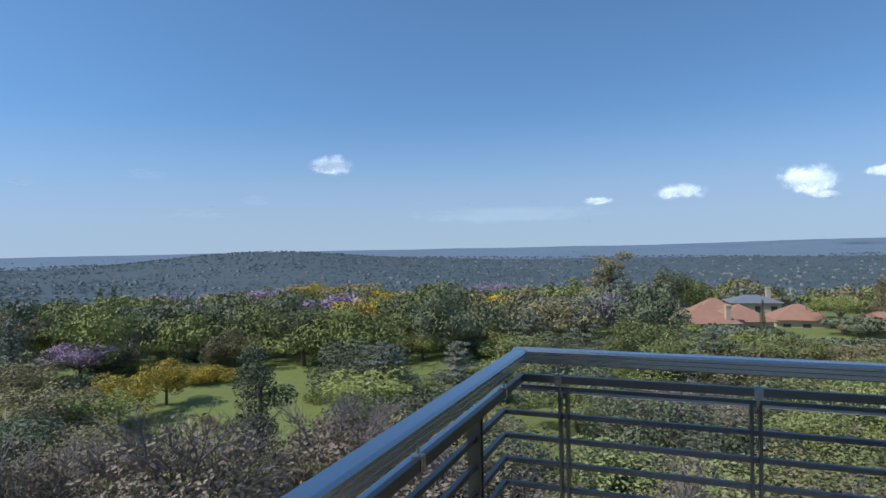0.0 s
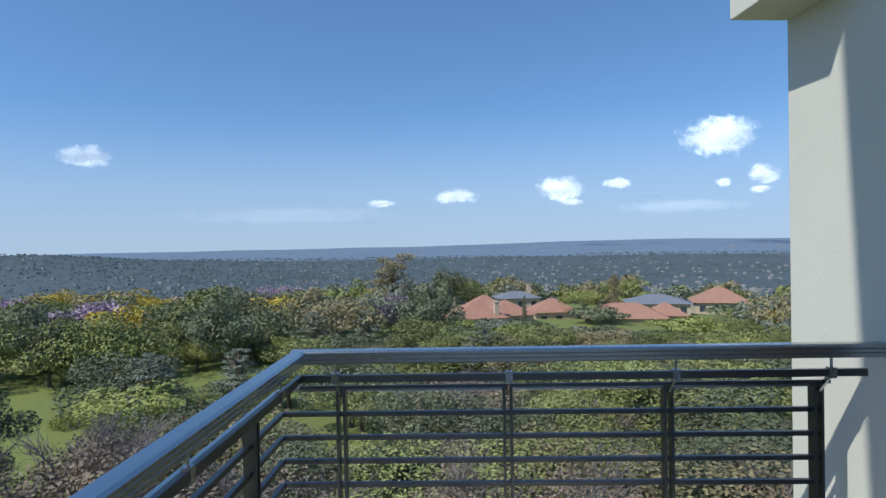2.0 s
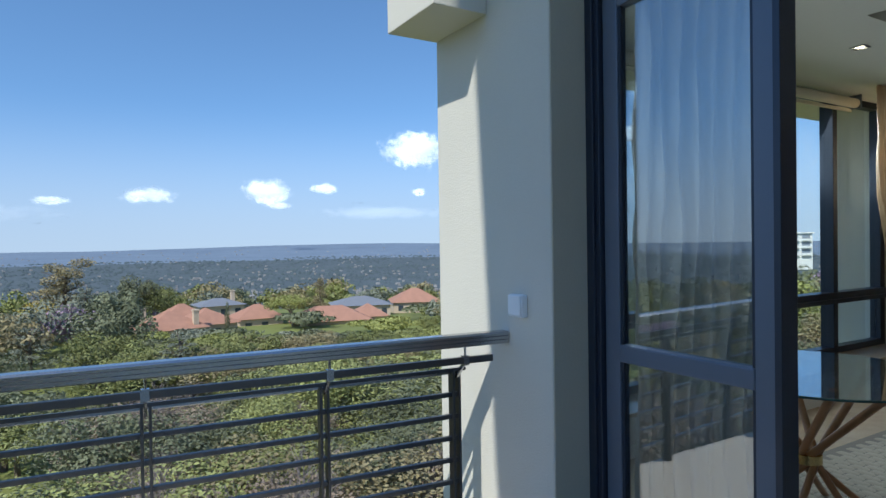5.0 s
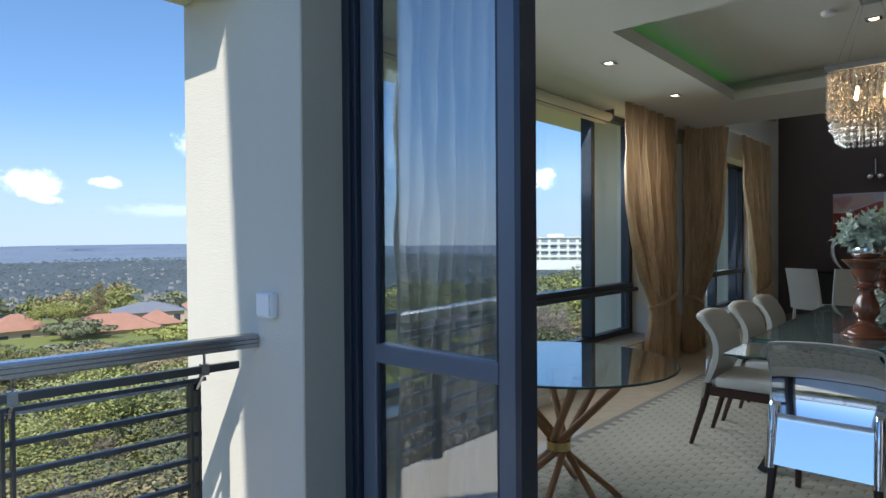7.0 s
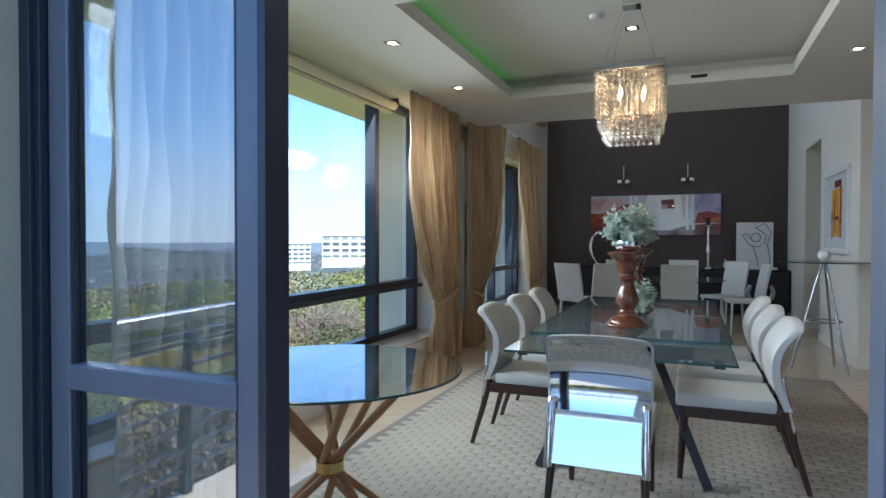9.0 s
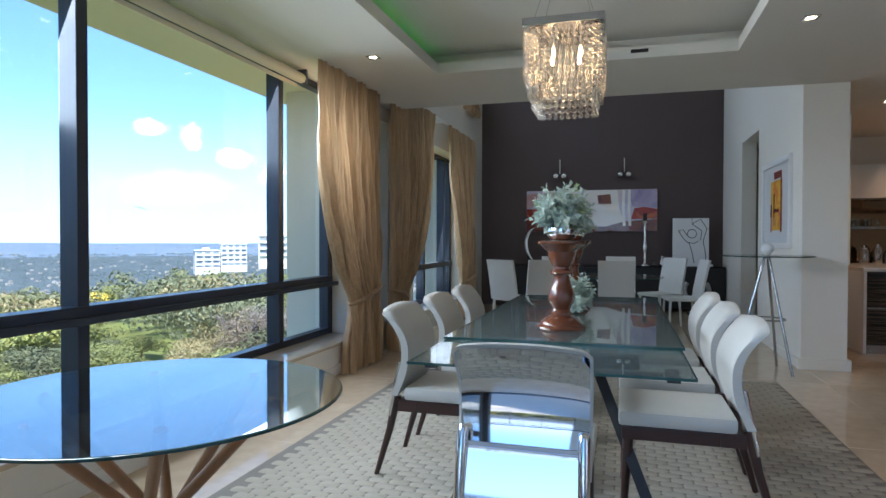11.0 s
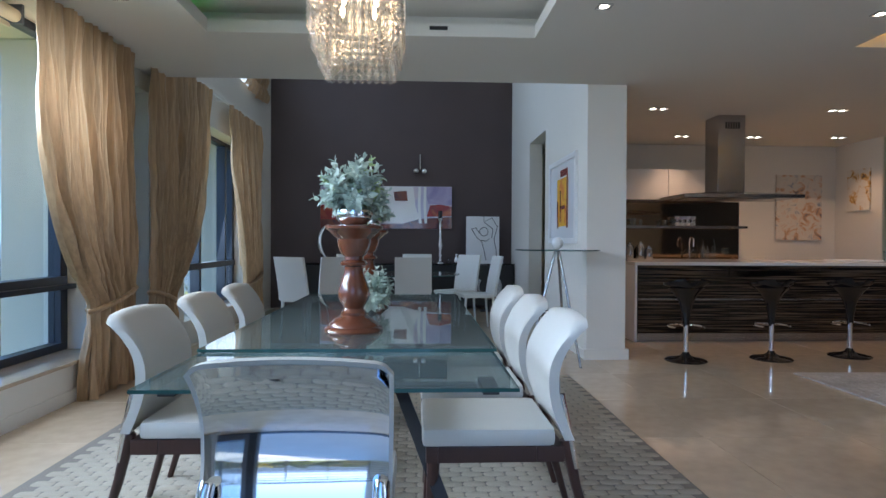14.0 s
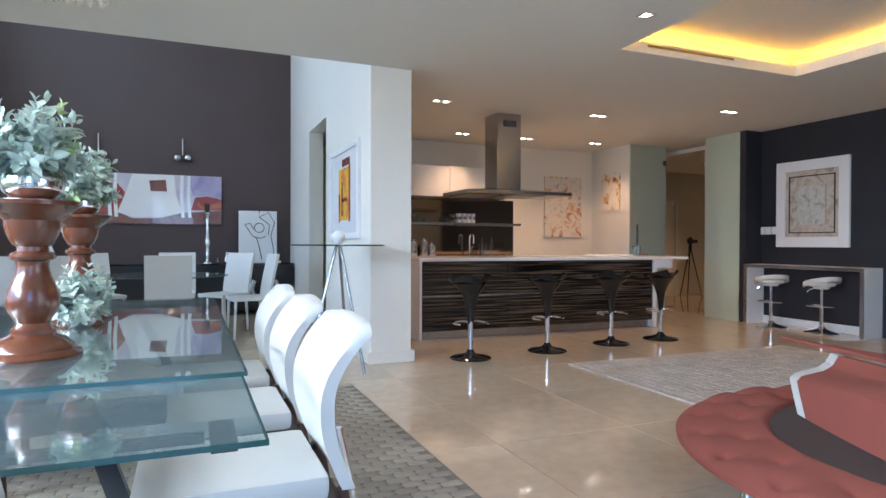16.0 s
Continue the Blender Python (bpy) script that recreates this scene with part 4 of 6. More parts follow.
# fair-weather clouds
def cloud_mat(name, most):
    """White vapour: thick in the middle, ragged and thin towards its rim."""
    m = bpy.data.materials.new(name)
    m.use_nodes = True
    n, l = m.node_tree.nodes, m.node_tree.links
    b = n["Principled BSDF"]
    b.inputs["Base Color"].default_value, b.inputs["Roughness"].default_value = (0.92, 0.94, 0.97, 1), 1.0
    # added white glow that lifts the grey of the shaded sides
    b.inputs["Emission Color"].default_value, b.inputs["Emission Strength"].default_value = (0.9, 0.94, 1.0, 1), 0.30
    tc, geo, mp = n.new("ShaderNodeTexCoord"), n.new("ShaderNodeNewGeometry"), n.new("ShaderNodeMapping")
    mp.inputs["Location"].default_value, mp.inputs["Scale"].default_value = (-1, 0, -0.9), (2, 0, 2)
    far, nz = n.new("ShaderNodeVectorMath"), n.new("ShaderNodeTexNoise")
    far.operation = "LENGTH"
    nz.inputs["Scale"].default_value, nz.inputs["Detail"].default_value, nz.inputs["Roughness"].default_value = 0.015, 7, 0.68
    body, ramp, clear, mix = n.new("ShaderNodeMath"), n.new("ShaderNodeMapRange"), n.new("ShaderNodeBsdfTransparent"), n.new("ShaderNodeMixShader")
    body.operation, ramp.interpolation_type = "MULTIPLY_ADD", "SMOOTHSTEP"
    body.inputs[1].default_value = -0.75
    ramp.inputs["From Min"].default_value, ramp.inputs["From Max"].default_value = -0.02, 0.34
    ramp.inputs["To Max"].default_value = most
    l.new(tc.outputs["Generated"], mp.inputs[0]), l.new(mp.outputs[0], far.inputs[0]), l.new(geo.outputs["Position"], nz.inputs["Vector"])
    l.new(far.outputs["Value"], body.inputs[0]), l.new(nz.outputs["Fac"], body.inputs[2]), l.new(body.outputs[0], ramp.inputs["Value"])
    l.new(ramp.outputs[0], mix.inputs[0]), l.new(clear.outputs[0], mix.inputs[1]), l.new(b.outputs[0], mix.inputs[2])
    l.new(mix.outputs[0], n["Material Output"].inputs["Surface"])
    return m


CLOUD, WISP = cloud_mat("cloud", 0.72), cloud_mat("cloud_wisp", 0.10)
for b, el, w, h, m in ((-26.3, 7.6, 300, 120, CLOUD), (5.0, 4.4, 340, 105, CLOUD), (14.9, 4.8, 350, 190, CLOUD), (15.9, 3.5, 190, 50, CLOUD), (28.2, 8.7, 480, 240, CLOUD), (-1.9, 3.8, 180, 55, CLOUD),
                       (19.9, 5.1, 200, 70, CLOUD), (28.5, 4.7, 110, 55, CLOUD), (31.6, 5.3, 190, 120, CLOUD), (31.3, 4.0, 140, 50, CLOUD), (-10, 2.8, 1500, 110, WISP), (-38, 3.2, 420, 60, WISP),
                       (-50.8, 5.5, 170, 35, WISP), (-33, 4.4, 190, 60, WISP), (-42, 6.5, 330, 60, WISP), (25, 2.9, 900, 90, WISP), (47.9, 9.4, 240, 100, CLOUD), (51.2, 8.9, 150, 180, CLOUD), (54.8, 7.3, 250, 130, CLOUD), (49.9, 4.6, 900, 240, WISP), (58.1, 5.9, 190, 160, CLOUD)):
    d = 3000
    bm = bmesh.new()
    bmesh.ops.create_uvsphere(bm, u_segments=48, v_segments=24, radius=0.5)
    bmesh.ops.scale(bm, vec=(w, h, h), verts=bm.verts)
    for v in bm.verts:
        v.co *= 1 + 0.16 * noise.noise(v.co * (3.0 / h) + Vector((b, el, 0)))
    c = single("cloud", bm, m, "small white fair-weather cloud low in the sky" if m is CLOUD else "thin pale streak of cloud over the horizon", "cloud",
               (d * math.sin(radians(b)), d * math.cos(radians(b)), d * math.tan(radians(el))), -b, "clouds", smooth=180)
    c["kind"] = "stuff"

# ---- terrace railing ----
rail = thing("terrace_railing", "brushed steel terrace railing with horizontal bars", "railing", (0.53, 3.05, 0), -5.5)


def handrail(bm, p, q):
    """A rounded rectangular rail with grooves along its sides."""
    d = (Vector(q) - Vector(p)).normalized()
    s = Vector((-d.y, d.x, 0))
    prof = [(-.034, -.026), (-.034, -.012), (-.031, -.010), (-.034, -.008), (-.034, .006), (-.031, .008), (-.034, .010), (-.034, .020), (-.026, .029), (.026, .029),
            (.034, .020), (.034, .010), (.031, .008), (.034, .006), (.034, -.008), (.031, -.010), (.034, -.012), (.034, -.026), (.028, -.031), (-.028, -.031)]
    rings = [[bm.verts.new(Vector(e) + s * a + Vector((0, 0, b))) for a, b in prof] for e in (p, q)]
    k = len(prof)
    for i in range(k):
        bm.faces.new((rings[0][i], rings[0][(i + 1) % k], rings[1][(i + 1) % k], rings[1][i]))
    bm.faces.new(rings[0][::-1])
    bm.faces.new(rings[1])
    return bm


part("handrail", handrail(bmesh.new(), (-0.034, 0, 0.951), (2.56, 0, 0.951)), STEEL, rail, "wide brushed steel handrail", smooth=30)
part("handrail", handrail(bmesh.new(), (0, -0.034, 0.950), (0, -4.6, 0.950)), STEEL, rail, "wide brushed steel handrail", smooth=30)
part("lower_rail", B(0.0, -0.012, 0.835, 2.48, 0.012, 0.868, bevel=0.003), DARKSTEEL, rail)
part("lower_rail", B(-0.012, -4.6, 0.835, 0.012, 0.012, 0.868, bevel=0.003), DARKSTEEL, rail)
OUT = 0.12
for z in (0.775, 0.66, 0.55, 0.44, 0.33, 0.22, 0.11):
    part("bar", B(-OUT, OUT - 0.012, z - 0.011, 2.36, OUT + 0.012, z + 0.011, bevel=0.003), DARKSTEEL if z < 0.7 else STEEL, rail)
    part("bar", B(-OUT - 0.012, -4.6, z - 0.011, -OUT + 0.012, OUT - 0.013, z + 0.011, bevel=0.003), DARKSTEEL if z < 0.7 else STEEL, rail)
part("bar", B(-0.02, 0.055, 0.79, 2.36, 0.067, 0.806), DARKSTEEL, rail)


def post(x, y, along):
    """A pair of flat uprights with a slanting bracket up to the handrail; along: the rail runs in x."""
    m = Matrix.Translation((x, y, 0)) @ (Matrix.Identity(4) if along else Matrix.Rotation(radians(90), 4, "Z"))
    bm = bmesh.new()
    for a in (-0.022, 0.010):
        box(bm, a, OUT - 0.028, -0.25, a + 0.012, OUT + 0.028, 0.785, bevel=0.002, m=m)
    p = part("post", bm, DARKSTEEL, rail)
    bm = bmesh.new()
    slab(bm, [(OUT - 0.03, 0), (OUT + 0.01, 0), (0.012, 0.10), (-0.012, 0.10)], -0.006, 0.006)
    bmesh.ops.transform(bm, matrix=m @ Matrix.Translation((0, 0, 0.745)) @ Matrix(((0, 0, 1, 0), (1, 0, 0, 0), (0, 1, 0, 0), (0, 0, 0, 1))), verts=bm.verts)
    part("bracket", bm, STEEL, p)
    bm = bmesh.new()
    tube(bm, [(0, 0, 0.866), (0, 0, 0.925)], 0.006, 8)
    box(bm, -0.016, -0.014, 0.828, 0.016, 0.014, 0.875)
    bmesh.ops.transform(bm, matrix=m, verts=bm.verts)
    part("pin", bm, STEEL, p)


for x in (0.16, 0.93, 1.66, 2.33):
    post(x, 0, True)
for y in (-0.30, -1.12, -1.94, -2.76, -3.58):
    post(0, y, False)
sw = thing("outdoor_switch", "white weatherproof switch box on the pier", "switch", (3.08, 2.68, 1.115))
part("box", B(-0.035, -0.055, -0.055, 0.0, 0.055, 0.055, bevel=0.008), WHITE, sw)
part("flap", B(-0.043, -0.048, -0.045, -0.0355, 0.048, 0.05, bevel=0.004), WHITE, sw)


# ---- dining chairs ----
def dining_chair(at, turn, label, group, plated=False):
    ch = thing("dining_chair", label, "chair", at, turn, group)
    part("seat", B(-0.235, -0.24, 0.405, 0.235, 0.26, 0.475, bevel=0.022), LEATHER, ch, "white leather seat pad", smooth=50)
    part("seat_frame", boxes((-0.225, -0.275, 0.345, 0.225, -0.17, 0.405), (-0.225, 0.20, 0.345, 0.225, 0.245, 0.405), (-0.225, -0.17, 0.345, -0.185, 0.20, 0.405), (0.185, -0.17, 0.345, 0.225, 0.20, 0.405), bevel=0.004), DARKWOOD, ch, "dark-stained wood rail")

    def curve(v):
        return -0.283 + 0.060 * math.sin(min(1, v / 0.5) * 1.571) - 0.52 * max(0.0, v - 0.55) ** 2

    def back(u, v):
        a = u * 2 - 1
        w = 0.238 * (1 - 0.03 * v * (1 - v)) * (1 + 0.02 * v)
        z = 0.43 + v * (0.445 + 0.018 * (1 - a * a) - 0.022 * (max(0.0, abs(a) - 0.86) / 0.14) ** 2)
        return (a * w, curve(v) + 0.012 * a * a, z)
    bk = part("backrest", grid(bmesh.new(), back, 24, 18, thick=(0, -0.038, 0)), LEATHER, ch, "flared white leather back", smooth=60)

    def plate(u, v):
        p = back(0.02 + 0.96 * u, 0.03 + 0.94 * v)
        return (p[0], p[1] - 0.0405, p[2])
    head = plated == "head"
    if head:
        part("lower_plate", grid(bmesh.new(), lambda u, v: ((u - 0.5) * 0.40, -0.360 + 0.066 * v - 0.008 * max(0.0, v - 0.92) * 12, 0.295 + 0.235 * v), 8, 20, thick=(0, 0.004, 0)), CHROME, bk, "mirror-polished lower back plate", smooth=60)
    if plated:
        part("back_plate", grid(bmesh.new(), plate, 24, 18, thick=(0, 0.002, 0)), CHROME, bk, "mirror-polished steel back plate", smooth=60)
    for s in (-1, 1):
        lf = bmesh.new()
        tube(lf, [(s * 0.20, 0.215, 0.36), (s * 0.205, 0.225, 0.18), (s * 0.21, 0.235, 0.0)], 0.026, 8, r1=0.015)
        part("leg", lf, DARKWOOD, ch, smooth=50)
        lb = bmesh.new()
        tube(lb, [(s * 0.205, -0.285, 0.425), (s * 0.21, -0.322, 0.25), (s * 0.222, -0.395, 0.0)], 0.026, 8, r1=0.014)
        part("leg", lb, DARKWOOD, ch, smooth=50)
        if not plated:
            continue
        cs = bmesh.new()
        tube(cs, [(s * 0.212, -0.282, 0.572), (s * 0.213, -0.298, 0.555), (s * 0.214, -0.314, 0.48), (s * 0.215, -0.338, 0.36), (s * 0.216, -0.352, 0.275)] if head else
             [(s * 0.224, -0.262, 0.60), (s * 0.224, -0.292, 0.46), (s * 0.219, -0.318, 0.32)], 0.021 if head else 0.012, 12)
        part("side_cap", cs, CHROME, ch, "chrome rear corner cap", smooth=50)
    return ch


lab = "white leather dining chair with a flared back and dark legs"
first = dining_chair((5.86, 0.33, 0.012), 0, lab, "chairs round the glass table", True)
for x in (6.54, 7.22):
    copy_thing(first, pose(x, 0.33, 0.012, 0, 0, 0))
for x in (5.98, 6.66, 7.34):
    copy_thing(first, pose(x, 1.43, 0.012, 0, 0, 180))
dining_chair((5.17, 0.91, 0.012), -90, "white leather dining chair with a mirror-polished steel back", "chairs round the glass table", "head")

# ---- glass dining table ----
tb = thing("dining_table", "long glass dining table on slanted black legs", "table", (0, 0, 0))


def pane_top(name, x0, y0, x1, y1, z0, z1, parent, material):
    p = part(name, B(x0, y0, z0, x1, y1, z1), material, parent, "clear glass top")
    p.visible_shadow = False
    t = 0.003
    part("glass_edge", boxes((x0 - t, y0 - t, z0, x1 + t, y0, z1), (x0 - t, y1, z0, x1 + t, y1 + t, z1), (x0 - t, y0, z0, x0, y1, z1), (x1, y0, z0, x1 + t, y1, z1)), GLASSEDGE, p, "green polished edge")
    return p


pane_top("tabletop", 5.76, 0.30, 8.25, 1.45, 0.750, 0.762, tb, TABLEGLASS)
pane_top("extension_leaf", 5.17, 0.31, 5.82, 1.44, 0.737, 0.748, tb, TABLEGLASS)
for xa, xb in ((5.95, 5.62), (7.85, 8.1)):
    for ya, yb in ((0.62, 0.42), (1.13, 1.33)):
        bm = bmesh.new()
        tube(bm, [((xa + xb) / 2 + 0.1, (ya + yb) / 2 + (0.2 if ya < 0.9 else -0.2), 0.69), (xb - 0.1 * (1 if xb < 6 else -1), yb, 0.012)], 0.034, 4)
        part("leg", bm, BLACK, tb, "slanted black leg")
part("beam", boxes((5.45, 0.84, 0.66, 8.0, 0.91, 0.72), (5.6, 0.5, 0.68, 5.68, 1.25, 0.736), (7.9, 0.5, 0.68, 7.98, 1.25, 0.7495), bevel=0.004), BLACK, tb, "black under-frame")
part("clamp", boxes((5.22, 0.36, 0.716, 5.38, 0.41, 0.7365), (5.22, 1.33, 0.716, 5.38, 1.38, 0.7365), (5.28, 0.42, 0.72, 5.32, 1.33, 0.734)), BLACK, tb, "black leaf support")


# ---- turned pedestals, bowls and plants on the table ----
def plant(seed, r, h, sprigs, size):
    """Sprigs that fan out of a bowl, each with pairs of long oval leaves."""
    t = random.Random(seed)
    bm = bmesh.new()
    for i in range(sprigs):
        a, e = t.uniform(0, 6.28), math.asin(t.uniform(0.02, 1))
        d = Vector((math.cos(a) * math.cos(e), math.sin(a) * math.cos(e), math.sin(e)))
        tip = Vector((d.x * r, d.y * r, d.z * h)) * t.uniform(0.62, 1.10)
        for k in range(7):
            f = 0.40 + 0.60 * k / 6
            at = tip * f - Vector((0, 0, 0.03 * (1 - f)))
            ring = Matrix.Rotation(k * 1.57 + i, 3, d)
            for s in (-1, 1):
                side = ring @ d.orthogonal().normalized() * s
                up = (d * (0.55 + 0.7 * (k == 6)) + side * 0.9 + Vector((t.uniform(-.25, .25), t.uniform(-.25, .25), t.uniform(-.2, .3)))).normalized()
                across = up.cross(d).normalized()
                lift = across.cross(up).normalized()
                q = size * t.uniform(.75, 1.2) * (1 - 0.35 * (k == 6))
                rows = [at + up * q * z + lift * q * 0.25 * z * (1 - z) for z in (0, .35, .7, 1)]
                w = [0.03, .23, .20, .02]
                vs = [(bm.verts.new(p - across * q * x + lift * q * .06 * (0 < j < 3)), bm.verts.new(p - lift * q * .02), bm.verts.new(p + across * q * x + lift * q * .06 * (0 < j < 3))) for j, (p, x) in enumerate(zip(rows, w))]
                for p, n in zip(vs, vs[1:]):
                    bm.faces.new((p[0], p[1], n[1], n[0]))
                    bm.faces.new((p[1], p[2], n[2], n[1]))
    return bm


def stems(seed, r, h, count):
    t = random.Random(seed)
    bm = bmesh.new()
    for i in range(count):
        a = t.uniform(0, 6.28)
        k = t.uniform(.5, 1)
        tube(bm, [(0, 0, -0.02), (math.cos(a) * r * .3 * k, math.sin(a) * r * .3 * k, h * .5), (math.cos(a) * r * k, math.sin(a) * r * k, h * t.uniform(.2, .9))], 0.003, 4, cap=False)
    return bm


PED = [(.136, 0), (.138, .008), (.132, .018), (.118, .024), (.115, .034), (.100, .046), (.090, .058), (.068, .066), (.060, .074), (.060, .088), (.052, .096), (.047, .106), (.054, .122), (.068, .143), (.075, .168),
       (.072, .195), (.062, .225), (.050, .255), (.043, .285), (.046, .300), (.060, .306), (.064, .316), (.058, .326), (.045, .332), (.044, .346), (.054, .352), (.062, .366), (.072, .388), (.077, .410),
       (.078, .428), (.086, .436), (.092, .440), (.108, .456), (.124, .470), (.134, .476), (.135, .488), (.128, .4915), (.06, .490)]
BOWL = [(.03, 0), (.06, .006), (.082, .028), (.088, .05), (.084, .07), (.08, .07), (.078, .045), (.02, .015)]
for x, y, seed in ((6.25, 0.905, 1), (7.33, 0.93, 2)):
    pd = single("pedestal", lathe(bmesh.new(), PED, 32), REDWOOD, "turned red-brown polished wood pedestal on the glass table", "pedestal", (x, y, 0.7625), 0, "table pedestals", smooth=40)
    pl = thing("potted_plant", "dusty green leafy plant in a silver bowl", "plant", (x, y, 1.2545), seed * 40, "table plants")
    part("bowl", lathe(bmesh.new(), BOWL, 28), CHROME, pl, "polished silver bowl", smooth=50)
    fol = part("foliage", plant(seed, 0.170, 0.235, 78, 0.050), SILVERLEAF, pl, smooth=180)
    fol.location = (0, 0, 0.085)
    f2 = part("young_leaves", plant(seed + 9, 0.15, 0.24, 5, 0.05), GREENLEAF, pl, smooth=180)
    f2.location = (0, 0, 0.07)
    s2 = part("stems", stems(seed, 0.16, 0.2, 26), GREENLEAF, pl)
    s2.location = (0, 0, 0.06)
pl = thing("potted_plant", "small dusty green plant in a silver bowl", "plant", (6.98, 0.88, 0.7625), 10, "table plants")
part("bowl", lathe(bmesh.new(), [(r * .8, z * .9) for r, z in BOWL], 24), CHROME, pl, "polished silver bowl", smooth=50)
fol = part("foliage", plant(5, 0.135, 0.20, 60, 0.047), SILVERLEAF, pl, smooth=180)
fol.location = (0, 0, 0.05)

# ---- chandelier ----
cl = thing("chandelier", "square chandelier of hanging crystal strands with warm bulbs", "chandelier", (6.40, 0.90, 0))
part("canopy", boxes((-0.06, -0.06, 2.92, 0.06, 0.06, 2.979), bevel=0.004), CHROME, cl, "chrome ceiling canopy")
for sx in (-1, 1):
    for sy in (-1, 1):
        part("wire", tube(bmesh.new(), [(sx * .045, sy * .045, 2.93), (sx * .17, sy * .17, 2.492)], 0.0015, 4), STEEL, cl)
part("plate", boxes((-0.225, -0.225, 2.452, 0.225, 0.225, 2.497), bevel=0.004), STEEL, cl, "satin steel top box")


def strand_mesh(length, r, fat):
    """Facetted crystal discs on a wire, the lowest ones larger."""
    bm = bmesh.new()
    k = max(3, int(length / 0.034))
    prof = [(.0015, 0)]
    for i in range(k):
        z, d = -0.010 - i * (length - 0.01) / k, (length - 0.01) / k
        q = r * (fat if length - (-z) < 0.19 else 1.0) * (0.75 if i == k - 1 else 1)
        prof += [(.004, z), (q, z - d * .3), (q, z - d * .7), (.004, z - d + .001)]
    lathe(bm, prof[::-1], 8)
    return mesh("strand", bm, CRYSTAL)


for inset, length, n, r, fat in ((0.012, 0.30, 13, 0.0125, 1.0), (0.028, 0.385, 11, 0.0125, 1.2), (0.056, 0.455, 9, 0.0130, 1.35)):
    me = strand_mesh(length, r, fat)
    h = 0.225 - inset
    for i in range(n):
        t = -h + 2 * h * (i + 0.5) / n
        for x, y in ((t, -h), (t, h), (-h, t), (h, t)):
            o = new("strand", me)
            o.parent, o.location = cl, (x, y, 2.451)
for x, y in ((-.09, .06), (.07, .09), (.09, -.07), (-.07, -.09)):
    p = part("bulb_holder", tube(bmesh.new(), [(x, y, 2.451), (x, y, 2.36)], 0.012, 10), CHROME, cl)
    part("bulb", lathe(bmesh.new(), [(.004, 0), (.011, .012), (.012, .03), (.004, .055)], 10, x, y, 2.304), BULB, p, "glowing warm bulb", smooth=60)
lamp = new("chandelier_light", bpy.data.lights.new("chandelier_light", "POINT"))
lamp.data.energy, lamp.data.color, lamp.data.shadow_soft_size = 1.2, (1.0, 0.70, 0.40), 0.06
lamp.location = (6.40, 0.90, 2.25)


# ---- round glass table by the window ----
rt = thing("round_table", "round glass table on crossed wooden legs", "table", (4.42, 2.05, 0))
ring = [(0.60 * math.cos(2 * math.pi * i / 64), 0.60 * math.sin(2 * math.pi * i / 64)) for i in range(64)]
tp = part("tabletop", slab(bmesh.new(), ring, 0.738, 0.75), ROUNDGLASS, rt, "clear round glass top")
bm = bmesh.new()
tube(bm, [(0.602 * math.cos(2 * math.pi * i / 64), 0.602 * math.sin(2 * math.pi * i / 64), 0.744) for i in range(65)], 0.005, 6)
part("glass_edge", bm, GLASSEDGE, tp, "dark polished edge", smooth=60)
for i in range(6):
    a = 2 * math.pi * i / 6 + 0.25
    b = a + math.pi + 0.5
    bm = bmesh.new()
    tube(bm, [(0.40 * math.cos(b), 0.40 * math.sin(b), 0.735), (0.038 * math.cos(a + 1.9), 0.038 * math.sin(a + 1.9), 0.30), (0.34 * math.cos(a), 0.34 * math.sin(a), 0.0)], 0.021, 8, r1=0.017)
    part("leg", bm, WALNUT, rt, "polished walnut leg", smooth=50)
part("collar", lathe(bmesh.new(), [(.055, 0), (.064, .004), (.064, .05), (.055, .054)], 28, 0, 0, 0.275), BRASS, rt, "brass collar", smooth=40)


# ---- curtains ----
def curtain(x0, x1, y, top, tie_side, tie_z, folds, material, label, foot=0.01, gather=0.40, parts=True, axis="x", power=2.2):
    """A pleated drape, drawn in by a tieback towards one side."""
    w = x1 - x0
    cu = thing("curtain", label, "curtain", (0, 0, 0), 0, "window curtains")
    t = random.Random(int(x0 * 100))
    ph = [t.uniform(-.5, .5) for _ in range(folds + 2)]

    def f(u, v):
        z = top + (foot - top) * v
        k = (top - z) / (top - tie_z)
        s = 1 - (1 - gather) * min(1, k) ** power if k < 1 else gather + 0.10 * min(1, (k - 1) * 2.5)
        q = x0 + w * u * s if tie_side < 0 else x1 - w * (1 - u) * s
        i = int(u * folds)
        amp = (0.050 + 0.026 * math.sin(i * 1.7)) * (0.55 + 0.45 * min(1, k * 1.4)) * (0.7 if abs(k - 1) < .08 else 1)
        fold = math.sin(2 * math.pi * (u * folds) + ph[i] * v)
        off = amp * math.copysign(abs(fold) ** 0.6, fold) * (0.75 + 0.5 * noise.noise(Vector((u * folds * 0.5, v * 2.5, x0 + 7)))) + 0.012 * math.sin(9 * v + i) + 0.03 * noise.noise(Vector((u * folds * 0.9, v * 9, x0)))
        return (q + 0.012 * math.sin(7 * v + 3 * u * folds), y + off, z) if axis == "x" else (y + off, q, z)
    part("drape", grid(bmesh.new(), f, folds * 12, 60), material, cu, smooth=180)
    if parts:
        a, b = f(0, (top - tie_z) / (top - foot))[0], f(1, (top - tie_z) / (top - foot))[0]
        bm = bmesh.new()
        c, r = (a + b) / 2, (b - a) / 2 + 0.01
        tube(bm, [(c + r * math.cos(k / 12 * 6.283), y + 0.075 * math.sin(k / 12 * 6.283), tie_z + 0.07 * math.cos(k / 12 * 6.283) * tie_side) for k in range(13)], 0.020, 8)
        part("tieback", bm, material, cu, "cord tieback", smooth=60)
    return cu


